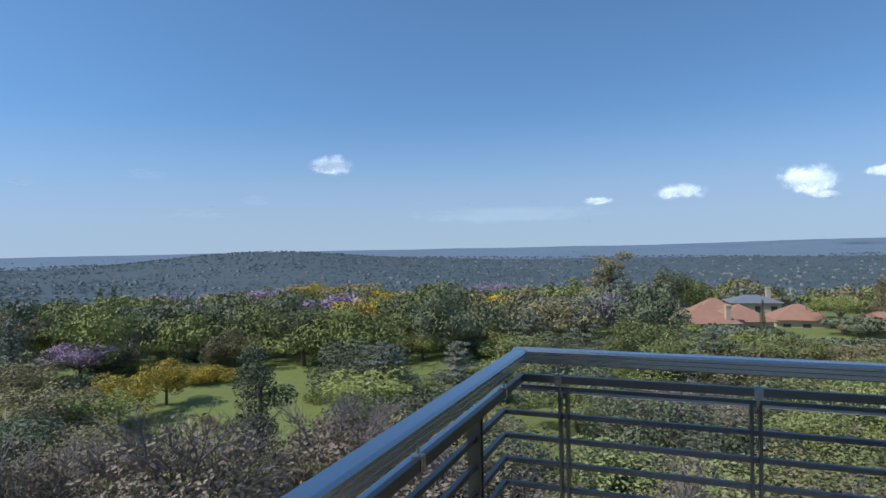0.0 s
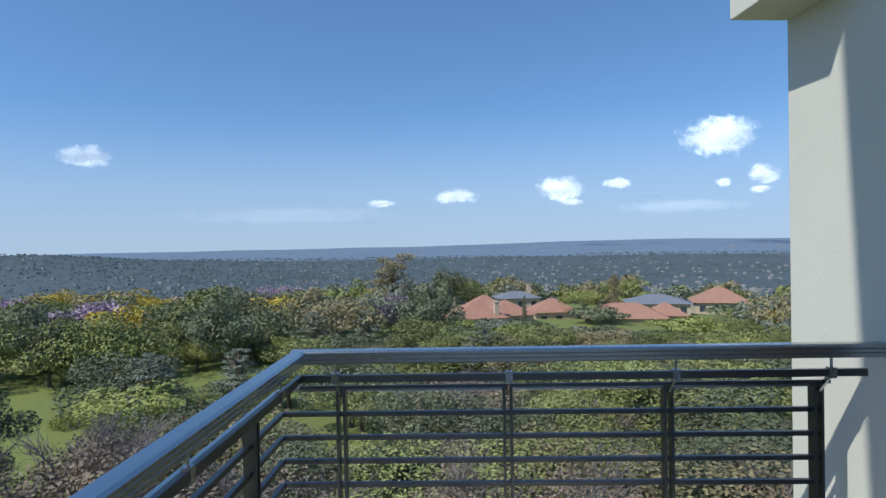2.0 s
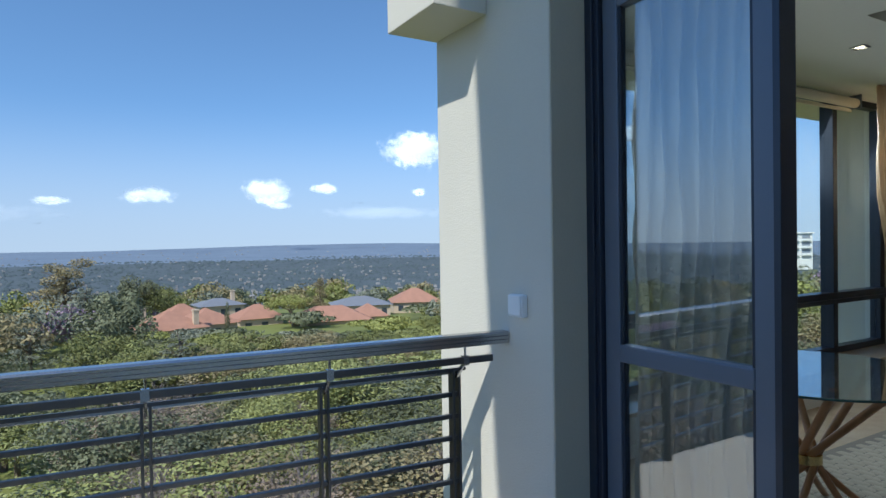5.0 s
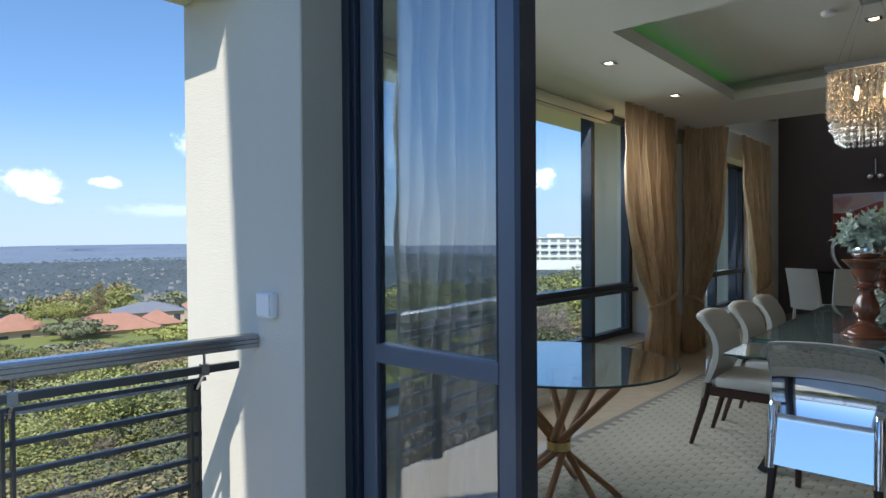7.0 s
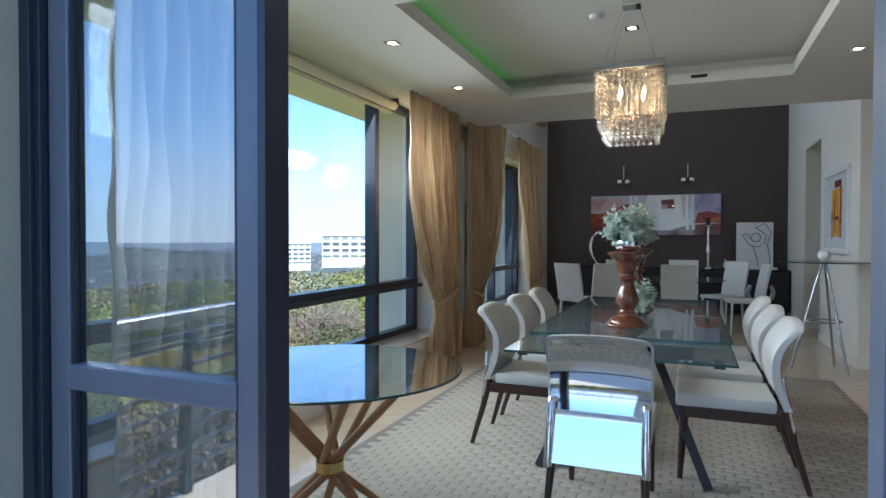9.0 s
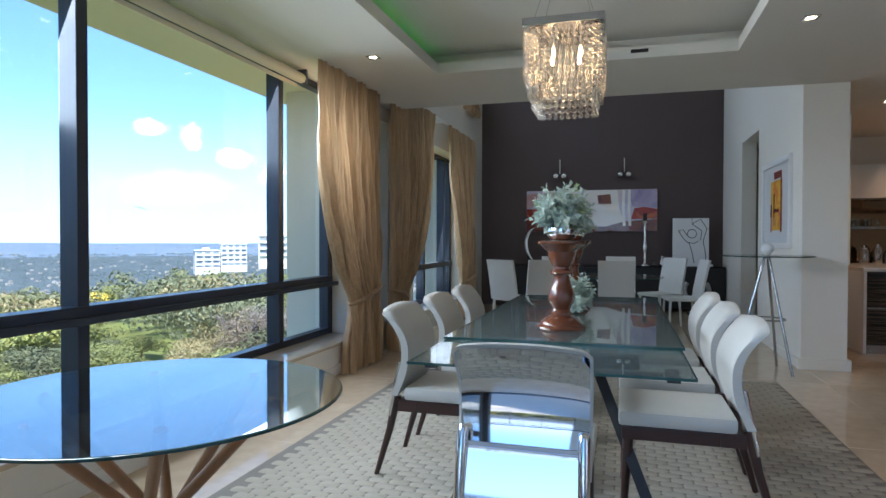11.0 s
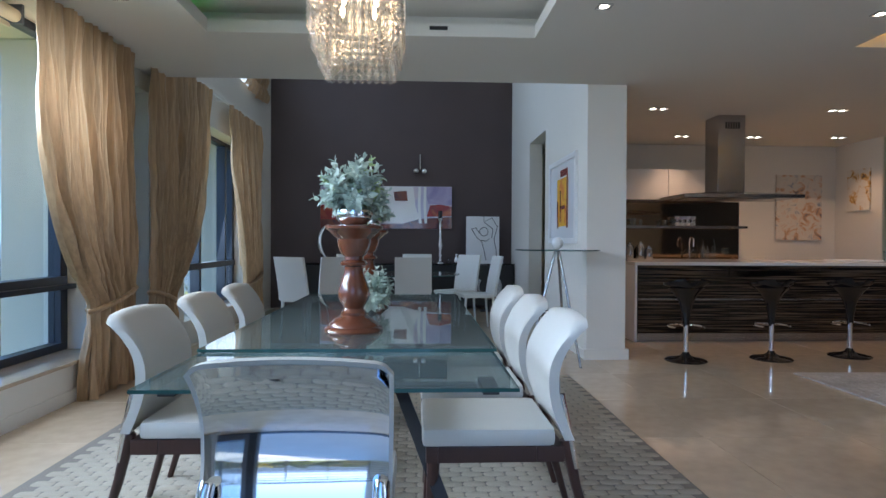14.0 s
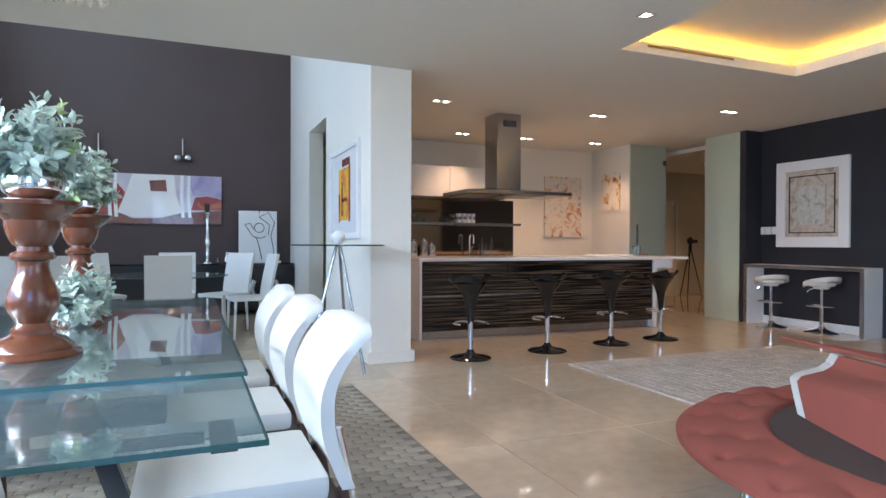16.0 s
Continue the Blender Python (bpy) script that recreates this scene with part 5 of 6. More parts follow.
curtain(7.36, 8.70, 3.02, 2.768, 1, 0.72, 19, CURTAIN, "gold silk curtain tied back beside the long window", gather=0.52, power=3.2)
curtain(9.10, 10.66, 3.04, 2.95, -1, 0.64, 20, CURTAIN, "gold silk curtain tied back beside the far window", gather=0.32, power=2.6)
curtain(11.42, 13.02, 3.04, 2.95, 1, 0.62, 18, CURTAIN, "gold silk curtain tied back at the far corner", gather=0.5, power=1.25)
rod = thing("curtain_rod", "pale curtain rail over the far window", "curtain rail", (0, 0, 0))
part("rail", tube(bmesh.new(), [(9.46, 3.06, 2.965), (13.06, 3.06, 2.965)], 0.02, 10), PLASTER, rod, smooth=50)
for x in (9.6, 11.3, 12.98):
    part("bracket", B(x - 0.012, 3.06, 2.955, x + 0.012, 3.2, 2.975), PLASTER, rod)
curtain(1.70, 2.44, 3.62, 2.60, 1, 0.65, 8, SHEER, "pale lined curtain behind the terrace door", parts=False, gather=0.85, axis="y")

bm = bmesh.new()
grid(bm, lambda u, v: (12.48 + 1.28 * u, 3.13 - 0.05 * abs(math.sin(v * 9.4)) - 0.02 * math.sin(u * 40 + v * 5), 4.15 - v * (0.66 + 0.06 * math.sin(u * 3.14)) + 0.015 * math.sin(u * 23)), 60, 30)
swag = thing("swag", "gathered gold silk blind over the high window", "curtain")
part("drape", bm, CURTAIN, swag, smooth=180)
part("headrail", B(12.46, 3.14, 4.13, 13.78, 3.199, 4.18), PLASTER, swag)

# ---- kitchen island and bar stools ----
isl = thing("kitchen_island", "kitchen island with dark striped veneer and white stone top", "kitchen island", (10.52, -1.98, 0))
part("carcass", B(0.02, -3.38, 0.10, 0.96, -0.03, 0.915), BLACK, isl)
part("plinth", B(0.06, -3.35, 0.0, 0.90, -0.05, 0.10), STEEL, isl, "brushed steel plinth")
for i in range(3):
    for z0, z1 in ((0.105, 0.50), (0.52, 0.905)):
        y0 = -0.04 - i * 1.113
        part("panel", B(0.0, y0 - 1.105, z0, 0.02, y0, z1, bevel=0.002), ZEBRANO, isl, "dark striped zebrano panel")
part("strip", B(0.004, -3.38, 0.501, 0.0205, -0.04, 0.519), STEEL, isl, "steel strip")
for y in (-0.03, -3.44):
    part("end_panel", B(-0.01, y, 0.0, 0.97, y + 0.03 + (0.025 if y < -1 else 0), 0.915, bevel=0.003), WHITE, isl, "white end panel")
part("worktop", B(-0.05, -3.96, 0.916, 1.02, 0.02, 0.956, bevel=0.005), QUARTZ, isl, "white stone worktop")
part("socket_box", B(0.0, -3.72, 0.80, 0.12, -3.445, 0.915, bevel=0.004), WHITE, isl)


def bar_stool(at, turn, label, group, shell, round_seat=False):
    st = thing("bar_stool", label, "bar stool", at, turn, group)
    part("base", lathe(bmesh.new(), [(.20, 0), (.205, .006), (.19, .018), (.10, .035), (.05, .055), (.034, .075), (.03, .09)], 36), CHROME if round_seat else BLACKGLOSS, st, "domed base", smooth=50)
    part("column", tube(bmesh.new(), [(0, 0, .085), (0, 0, .36)], 0.024, 16), CHROME, st, "chrome gas column", smooth=50)
    fr = bmesh.new()
    tube(fr, [(0.17 * math.cos(a), 0.17 * math.sin(a), .345) for a in [radians(k * 15 - 120) for k in range(17)]], 0.009, 8)
    tube(fr, [(0.024, 0, .345), (0.17, 0, .345)], 0.009, 8)
    part("footrest", fr, CHROME, st, "chrome foot ring", smooth=60)
    if round_seat:
        part("stem", tube(bmesh.new(), [(0, 0, .35), (0, 0, .60)], 0.018, 12), CHROME, st, smooth=50)
        bm = bmesh.new()

        def cres(u, v):
            a = radians(-60 + 300 * u)
            r = 0.075 + 0.135 * v
            lift = 0.11 * (0.5 - 0.5 * math.cos(a - radians(90) + math.pi)) * v
            return (r * math.cos(a), r * math.sin(a), .615 + lift + 0.035 * math.sin(v * 3.14))
        grid(bm, cres, 36, 8, thick=(0, 0, -0.055))
        part("seat", bm, shell, st, "white padded crescent seat", smooth=60)
        part("seat_pad", lathe(bmesh.new(), [(.02, 0), (.15, .005), (.165, .03), (.15, .05), (.02, .055)], 28, 0, -0.02, .59), shell, st, smooth=60)
        tb_ = bmesh.new()
        tube(tb_, [(0.02, 0, .575), (0.13, -.05, .555), (0.16, -.06, .52)], 0.006, 6)
        part("lever", tb_, CHROME, st)
    else:
        bm = bmesh.new()
        lathe(bm, [(.028, .34), (.036, .41), (.048, .49), (.064, .56), (.088, .62), (.125, .675), (.165, .712), (.185, .735), (.05, .722)], 32)
        bmesh.ops.scale(bm, vec=(0.74, 1.0, 1.0), verts=bm.verts)
        part("stem", bm, shell, st, "glossy moulded stem", smooth=60)
        bm = bmesh.new()

        def saddle(u, v):
            a, b = u * 2 - 1, v * 2 - 1
            q = math.sqrt(max(0.0, 1 - abs(b) ** 3)) * (1 - 0.18 * abs(b))
            return (b * 0.15, a * 0.225 * (0.35 + 0.65 * q), .72 + 0.065 * abs(a) ** 2.2 + 0.035 * max(0, -b) ** 2 - 0.012 * b)
        grid(bm, saddle, 16, 12, thick=(0, 0, -0.022))
        part("seat", bm, shell, st, "glossy black saddle seat", smooth=60)
    return st


s0 = bar_stool((9.37, -2.09, 0), 0, "glossy black moulded bar stool on a chrome column, at the island", "bar stools at the island", BLACKGLOSS)
for x, y, a in ((9.44, -3.01, 6), (9.57, -3.93, -4), (9.64, -4.70, 10)):
    copy_thing(s0, pose(x, y, 0, 0, 0, a))
w0 = bar_stool((9.93, -6.88, 0), 60, "white crescent-seat bar stool on a chrome base, at the desk", "stools at the desk", SEATWHITE, True)
copy_thing(w0, pose(9.28, -6.98, 0, 0, 0, 75))

dk = thing("wall_desk", "white desk with panel legs against the dark wall", "desk", (0, 0, 0))
part("desktop", B(8.72, -7.27, 0.80, 10.42, -6.93, 0.845, bevel=0.003), WHITE, dk, "white top with a steel front edge")
part("front_edge", B(8.72, -6.929, 0.802, 10.42, -6.92, 0.843), STEEL, dk, "brushed steel edge")
for x in (8.72, 10.37):
    part("leg_panel", B(x, -7.27, 0, x + 0.05, -6.93, 0.80, bevel=0.003), WHITE, dk)
    part("front_edge", B(x, -6.929, 0, x + 0.05, -6.921, 0.80), STEEL, dk)
part("foot_bar", B(8.78, -7.27, 0.0, 10.36, -7.24, 0.10), WHITE, dk)

# ---- extractor hood ----
hd = thing("extractor_hood", "brushed steel island extractor hood hanging from the ceiling", "extractor hood", (10.95, -3.15, 0))
part("chimney", B(-0.17, -0.30, 1.80, 0.17, 0.04, CEIL - 0.002, bevel=0.003), STEEL, hd, "brushed steel chimney")
part("grille", boxes(*[(-0.172, -0.23 + k * 0.032, 2.60, -0.1695, -0.21 + k * 0.032, 2.68) for k in range(6)]), BLACK, hd, "dark vent slots")
bm = bmesh.new()
slab(bm, [(-0.40, -0.92), (0.34, -0.92), (0.34, 0.56), (-0.40, 0.56)], 1.735, 1.775)
lo = [bm.verts.new(p) for p in ((-0.38, -0.90, 1.776), (0.32, -0.90, 1.776), (0.32, 0.54, 1.776), (-0.38, 0.54, 1.776))]
hi = [bm.verts.new(p) for p in ((-0.18, -0.32, 1.82), (0.18, -0.32, 1.82), (0.18, 0.06, 1.82), (-0.18, 0.06, 1.82))]
for i in range(4):
    bm.faces.new((lo[i], lo[(i + 1) % 4], hi[(i + 1) % 4], hi[i]))
part("canopy", bm, STEEL, hd, "wide flat steel canopy")
part("filter", boxes((-0.30, -0.60, 1.728, 0.24, -0.05, 1.734), (-0.30, 0.02, 1.728, 0.24, 0.46, 1.734)), DARKSTEEL, hd, "dark grease filter")

# ---- back kitchen run ----
kb = thing("kitchen_run", "white kitchen run along the back wall", "kitchen cabinet", (13.1, -2.33, 0))
part("base_cabinet", B(-0.60, -2.75, 0.10, -0.01, 0.0, 0.88), WHITE, kb)
part("worktop", B(-0.62, -2.77, 0.881, -0.01, 0.0, 0.92, bevel=0.004), QUARTZ, kb, "pale stone worktop")
for i in range(4):
    part("cabinet_door", B(-0.62, -0.69 * (i + 1) + 0.005, 0.12, -0.601, -0.69 * i - 0.005, 0.87, bevel=0.002), WHITE, kb)
MIRRORED = mat("bronze_mirror", (0.36, 0.25, 0.16), 0.05, 1.0, vary=0.1)
part("splashback", B(-0.012, -2.3, 0.922, -0.004, 0.0, 1.85), MIRRORED, kb, "bronze mirror splashback")
wc = thing("wall_cabinet", "white wall cabinet over the back kitchen run", "kitchen cabinet", (13.1, -2.33, 0))
part("body", B(-0.35, -1.95, 1.86, -0.004, 0.0, 2.33), WHITE, wc)
for i in range(2):
    part("cabinet_door", B(-0.37, -0.975 * (i + 1) + 0.004, 1.86, -0.351, -0.975 * i - 0.004, 2.33, bevel=0.002), WHITE, wc)
part("underside", B(-0.35, -1.95, 1.845, -0.004, 0.0, 1.859), STEEL, wc)
for z, y1 in ((1.44, -2.30),):
    single("kitchen_shelf", B(-0.28, y1, z - 0.025, -0.014, 0.0, z + 0.015, bevel=0.003), STEEL, "steel shelf with stacked glasses and cups", "shelf", (13.1, -2.33, 0))
GLASSY = glass("drinking_glass", (0.90, 0.93, 0.93), ior=1.8)
t = random.Random(3)
for i in range(9):
    y = -2.55 - i * 0.075 - (0.35 if i > 5 else 0)
    h = t.uniform(0.09, 0.13)
    single("drinking_glass", lathe(bmesh.new(), [(.024, 0), (.03, h), (.027, h), (.022, .008)], 12), GLASSY, "clear drinking glass on the kitchen shelf", "glass", (12.94 - 0.07 * (i % 2), y, 1.4555), 0, "glasses on the shelf", smooth=50)
for k in range(3):
    for j in range(4):
        single("cup", lathe(bmesh.new(), [(.022, 0), (.036, .008), (.04, .05), (.037, .05), (.02, .01)], 14), CHROME if k % 2 else WHITE, "small stacked cup on the kitchen shelf", "cup", (12.95, -3.55 - j * 0.085, 1.4555 + k * 0.051), 0, "stacked cups", smooth=50)
for y, h in ((-2.75, .24), (-2.92, .26), (-3.05, .19)):
    kt = thing("canister", "steel canister on the back kitchen worktop", "canister", (12.85, y, 0.921), 0, "kitchen canisters")
    part("body", lathe(bmesh.new(), [(.06, 0), (.065, .01), (.062, h * .8), (.045, h * .9)], 20), STEEL, kt, smooth=50)
    part("lid", lathe(bmesh.new(), [(.046, 0), (.046, .015), (.014, .03), (.014, .045)], 16, 0, 0, h * .9), CHROME, kt, smooth=50)
tp_ = thing("kitchen_tap", "tall chrome swan-neck tap on the back worktop", "tap", (12.95, -3.75, 0.921))
part("spout", tube(bmesh.new(), [(0, 0, 0), (0, 0, .28)] + [(-0.075 + 0.075 * math.cos(a), 0, .28 + 0.075 * math.sin(a)) for a in [radians(k * 20) for k in range(1, 10)]] + [(-.15, 0, .20)], 0.012, 10), CHROME, tp_, smooth=60)
part("lever", tube(bmesh.new(), [(0, 0, .10), (0, -.07, .16)], 0.007, 8), CHROME, tp_)
for y, h in ((-3.95, .30), (-4.12, .33), (-4.02, .22)):
    single("bottle", lathe(bmesh.new(), [(.028, 0), (.032, .01), (.032, h * .6), (.012, h * .75), (.012, h)], 14), GLASSY, "tall clear bottle on the back worktop", "bottle", (12.9, y, 0.921), 0, "kitchen bottles", smooth=50)
for y in (-5.45, -5.52):
    single("tumbler", lathe(bmesh.new(), [(.03, 0), (.034, .14), (.031, .14), (.027, .01)], 14), GLASSY, "clear tumbler on the island worktop", "glass", (11.0, y, 0.9565), 0, "tumblers", smooth=50)
single("tray", B(-0.12, -0.32, 0, 0.12, 0.32, 0.02, bevel=0.006), WHITE, "white tray on the island worktop", "tray", (11.05, -5.05, 0.9565))

# ---- pictures ----
def blotch(name, colours, scale, seed, stretch=(1, 1, 1), coat=0.0, rough=0.6):
    """A painted canvas: patches of a few colours."""
    m = bpy.data.materials.new(name)
    m.use_nodes = True
    n, l = m.node_tree.nodes, m.node_tree.links
    b = n["Principled BSDF"]
    b.inputs["Roughness"].default_value, b.inputs["Coat Weight"].default_value = rough, coat
    b.inputs["Coat Roughness"].default_value = 0.02
    tc, mp, nz, rp = (n.new("ShaderNode" + k) for k in ("TexCoord", "Mapping", "TexNoise", "ValToRGB"))
    mp.inputs["Location"].default_value, mp.inputs["Scale"].default_value = (seed, seed * 2, seed * 3), stretch
    nz.inputs["Scale"].default_value, nz.inputs["Detail"].default_value, nz.inputs["Distortion"].default_value = scale, 4, 0.8
    l.new(tc.outputs["Object"], mp.inputs[0]), l.new(mp.outputs[0], nz.inputs[0]), l.new(nz.outputs["Fac"], rp.inputs[0]), l.new(rp.outputs[0], b.inputs["Base Color"])
    r = rp.color_ramp
    while len(r.elements) < len(colours):
        r.elements.new(0.5)
    for i, c in enumerate(colours):
        r.elements[i].position, r.elements[i].color = 0.32 + 0.36 * i / max(1, len(colours) - 1), (*c, 1)
    return m


GLOSSPAINT = dict(coat=1.0, rough=0.25)
pn = thing("landscape_painting", "wide glossy abstract landscape painting in red, white and blue", "painting", (14.345, 1.15, 1.41))
part("canvas", B(-0.035, -1.17, 0, 0, 1.17, 0.76, bevel=0.004), blotch("pale_sky_paint", ((0.62, 0.60, 0.66), (0.50, 0.46, 0.60), (0.75, 0.62, 0.60)), 1.1, 3, **GLOSSPAINT), pn)


def band(pts, x):
    """A flat painted shape on the canvas, in y and z."""
    bm = bmesh.new()
    vs = [bm.verts.new((x, y, z)) for y, z in pts]
    bm.faces.new(vs)
    g = bmesh.ops.extrude_face_region(bm, geom=list(bm.faces))
    bmesh.ops.translate(bm, vec=(-0.0012, 0, 0), verts=[v for v in g["geom"] if isinstance(v, bmesh.types.BMVert)])
    return bm


REDP = blotch("red_paint", ((0.42, 0.04, 0.03), (0.26, 0.03, 0.03), (0.50, 0.13, 0.05)), 3, 1, **GLOSSPAINT)
BROWNP = blotch("brown_paint", ((0.10, 0.03, 0.035), (0.20, 0.06, 0.04), (0.06, 0.03, 0.05)), 4, 2, **GLOSSPAINT)
BLUEP = blotch("violet_paint", ((0.30, 0.25, 0.46), (0.44, 0.38, 0.56), (0.22, 0.20, 0.42)), 2, 4, **GLOSSPAINT)
PINKP = blotch("pink_paint", ((0.55, 0.30, 0.33), (0.62, 0.45, 0.45), (0.45, 0.20, 0.22)), 2, 5, **GLOSSPAINT)
WHITEP = mat("white_gloss_paint", (0.80, 0.78, 0.76), 0.25, vary=0.05, coat=1.0)
part("painted_hill", band([(1.168, 0.16), (1.168, 0.42), (0.95, 0.42), (0.75, 0.50), (0.50, 0.60), (0.30, 0.60), (0.18, 0.45), (0.2, 0.16)], -0.0355), REDP, pn, "red painted hill")
part("painted_ground", band([(1.168, 0.002), (1.168, 0.16), (0.3, 0.17), (0.1, 0.08), (-0.3, 0.09), (-0.6, 0.18), (-1.168, 0.22), (-1.168, 0.002)], -0.0355), BROWNP, pn, "brown painted ground")
# window glare on the glossy canvas, laid on as a flat white shape
part("painted_cloud", band([(0.30, 0.17), (0.18, 0.5), (0.10, 0.755), (-0.48, 0.755), (-0.52, 0.4), (-0.60, 0.18), (-0.3, 0.10), (0.1, 0.10)], -0.0375), WHITEP, pn, "white patch painted for the window glare")
part("painted_sky", band([(-0.75, 0.45), (-0.66, 0.755), (-1.168, 0.755), (-1.168, 0.42)], -0.0375), BLUEP, pn, "violet painted sky")
part("painted_glow", band([(1.168, 0.43), (1.168, 0.70), (0.62, 0.74), (0.55, 0.60), (0.8, 0.50)], -0.0355), PINKP, pn, "pink painted sky")
part("painted_hill", band([(-0.72, 0.22), (-0.78, 0.42), (-0.95, 0.44), (-1.168, 0.40), (-1.168, 0.23)], -0.0385), REDP, pn, "red painted hill")
for y in (0.42, 0.34, -0.58, -0.68):
    part("painted_stem", band([(y, 0.10), (y + 0.02, 0.45), (y + 0.01, 0.755), (y - 0.035, 0.755), (y - 0.03, 0.4), (y - 0.05, 0.10)], -0.0395), WHITEP, pn, "white painted stroke")
single("picture_detail", band([(-0.15, 0.5), (-0.13, 0.66), (-0.36, 0.68), (-0.38, 0.5)], 0), BROWNP, "small brown patch on the wide painting", "painting", (14.3045, 1.15, 1.41))

sk = thing("line_drawing", "white board with a black line drawing, leaning on the sideboard", "picture", (14.18, -0.565, 0.835))
part("board", B(-0.012, -0.295, 0, 0.012, 0.295, 0.80, bevel=0.003), WHITE, sk)
bm = bmesh.new()
for pts in ([(0.20, 0.58), (0.10, 0.42), (0.02, 0.36), (-0.02, 0.22), (-0.06, 0.02)], [(-0.02, 0.80), (-0.02, 0.70), (-0.16, 0.78), (-0.26, 0.62), (-0.20, 0.40), (-0.24, 0.20), (-0.25, 0.02)],
            [(-0.02, 0.70), (-0.18, 0.58), (-0.16, 0.42)], [(0.20, 0.58), (0.12, 0.60), (0.06, 0.50)], [(0.04, 0.38), (-0.06, 0.36), (-0.12, 0.40)]):
    tube(bm, [(-0.0135, y, z) for y, z in pts], 0.006, 5)
tube(bm, [(-0.0135, -0.02 + 0.075 * math.cos(a), 0.53 + 0.075 * math.sin(a)) for a in [2 * math.pi * k / 20 for k in range(21)]], 0.006, 5)
part("black_lines", bm, BLACK, sk, "black brush lines")
part("ledge", boxes((-0.05, -0.36, -0.03, 0.02, 0.36, -0.001)), WHITE, sk, "white ledge")


def framed(name, label, at, turn, w, h, border, art):
    fr = thing(name, label, "picture", at, turn)
    b = border
    part("frame", boxes((-w / 2, -0.035, 0, -w / 2 + b, 0, h), (w / 2 - b, -0.035, 0, w / 2, 0, h), (-w / 2 + b, -0.035, 0, w / 2 - b, 0, b), (-w / 2 + b, -0.035, h - b, w / 2 - b, 0, h), bevel=0.004), WHITE, fr, "white frame")
    part("picture", B(-w / 2 + b, -0.012, b, w / 2 - b, -0.002, h - b), art, fr)
    return fr


PAPER = mat("white_paper", (0.74, 0.76, 0.78), 0.5, vary=0.03, coat=0.5)
pr = framed("framed_print", "white-framed print with an orange and red figure", (10.45, -1.104, 1.17), 180, 1.30, 0.99, 0.06, PAPER)
OR = blotch("orange_print", ((0.62, 0.30, 0.02), (0.70, 0.42, 0.03), (0.50, 0.06, 0.04)), 5, 6)
part("printed_panel", B(-0.26, -0.0145, 0.20, 0.26, -0.0125, 0.76), OR, pr, "orange printed panel")
part("printed_border", boxes((0.20, -0.0165, 0.18, 0.26, -0.015, 0.78), (-0.26, -0.0165, 0.18, -0.20, -0.015, 0.5), (-0.1, -0.0165, 0.78, 0.24, -0.0125, 0.86), (-0.12, -0.0165, 0.40, 0.12, -0.015, 0.44), (-0.12, -0.0165, 0.25, -0.07, -0.015, 0.62)), REDP, pr, "red printed shapes")
framed("framed_artwork", "white-framed textured artwork on the dark wall", (9.64, -7.279, 1.09), 180, 1.04, 1.18, 0.14, blotch("aged_plaster_art", ((0.44, 0.36, 0.27), (0.58, 0.52, 0.44), (0.30, 0.24, 0.19)), 6, 8))
aw = thing("relief_artwork", "pale relief panel inside the white frame", "picture", (9.64, -7.262, 1.40))
part("panel", B(-0.20, 0, 0, 0.20, 0.012, 0.52, bevel=0.01), blotch("pale_relief", ((0.46, 0.45, 0.42), (0.60, 0.59, 0.55), (0.36, 0.33, 0.28)), 9, 2), aw)
part("inner_edge", boxes((-0.33, 0.001, -0.12, -0.315, 0.008, 0.66), (0.315, 0.001, -0.12, 0.33, 0.008, 0.66), (-0.315, 0.001, -0.12, 0.315, 0.008, -0.105), (-0.315, 0.001, 0.645, 0.315, 0.008, 0.66)), DARKWOOD, aw)
single("kitchen_painting", B(-0.03, -0.38, 0, 0, 0.38, 1.06, bevel=0.004), blotch("figure_paint", ((0.30, 0.34, 0.42), (0.66, 0.60, 0.52), (0.70, 0.64, 0.56), (0.60, 0.36, 0.20), (0.14, 0.15, 0.19)), 6.5, 11), "pale abstract painting in cream, grey and ochre", "painting", (13.098, -5.62, 1.24))
single("small_painting", B(-0.24, 0, 0, 0.24, 0.03, 0.64, bevel=0.004), blotch("ochre_paint", ((0.72, 0.69, 0.62), (0.71, 0.67, 0.60), (0.70, 0.66, 0.58), (0.55, 0.32, 0.08), (0.10, 0.07, 0.06)), 6.5, 14), "small white painting with black and ochre marks", "painting", (12.55, -6.248, 1.70))
framed("corridor_picture", "white-framed picture on the corridor wall", (14.395, -7.65, 1.05), -90, 0.8, 1.25, 0.10, blotch("corridor_art", ((0.55, 0.50, 0.42), (0.30, 0.36, 0.20), (0.60, 0.55, 0.48)), 5, 3))

for x in (10.42, 10.31, 10.20):
    single("light_switch", B(-0.05, 0, 0, 0.05, 0.012, 0.11, bevel=0.004), WHITE, "white wall switch plate on the dark wall", "switch", (x, -7.279, 1.27), 0, "wall switches")

# ---- far dining place ----
for y in (1.70, 0.55):
    wl = thing("wall_light", "chrome wall light with two small globes", "wall light", (14.345, y, 2.38), 0, "wall lights")
    part("stem", tube(bmesh.new(), [(-0.05, 0, 0.10), (-0.05, 0, 0.36)], 0.014, 10), CHROME, wl, smooth=50)
    part("arm", tube(bmesh.new(), [(0, 0, 0.24), (-0.05, 0, 0.24)], 0.010, 8), CHROME, wl)
    for s in (-1, 1):
        part("globe", lathe(bmesh.new(), [(.002, -.06), (.035, -.048), (.058, -.015), (.058, .015), (.035, .048), (.002, .06)], 18, -0.06, s * 0.075, 0.06), CHROME, wl, "chrome globe", smooth=60)
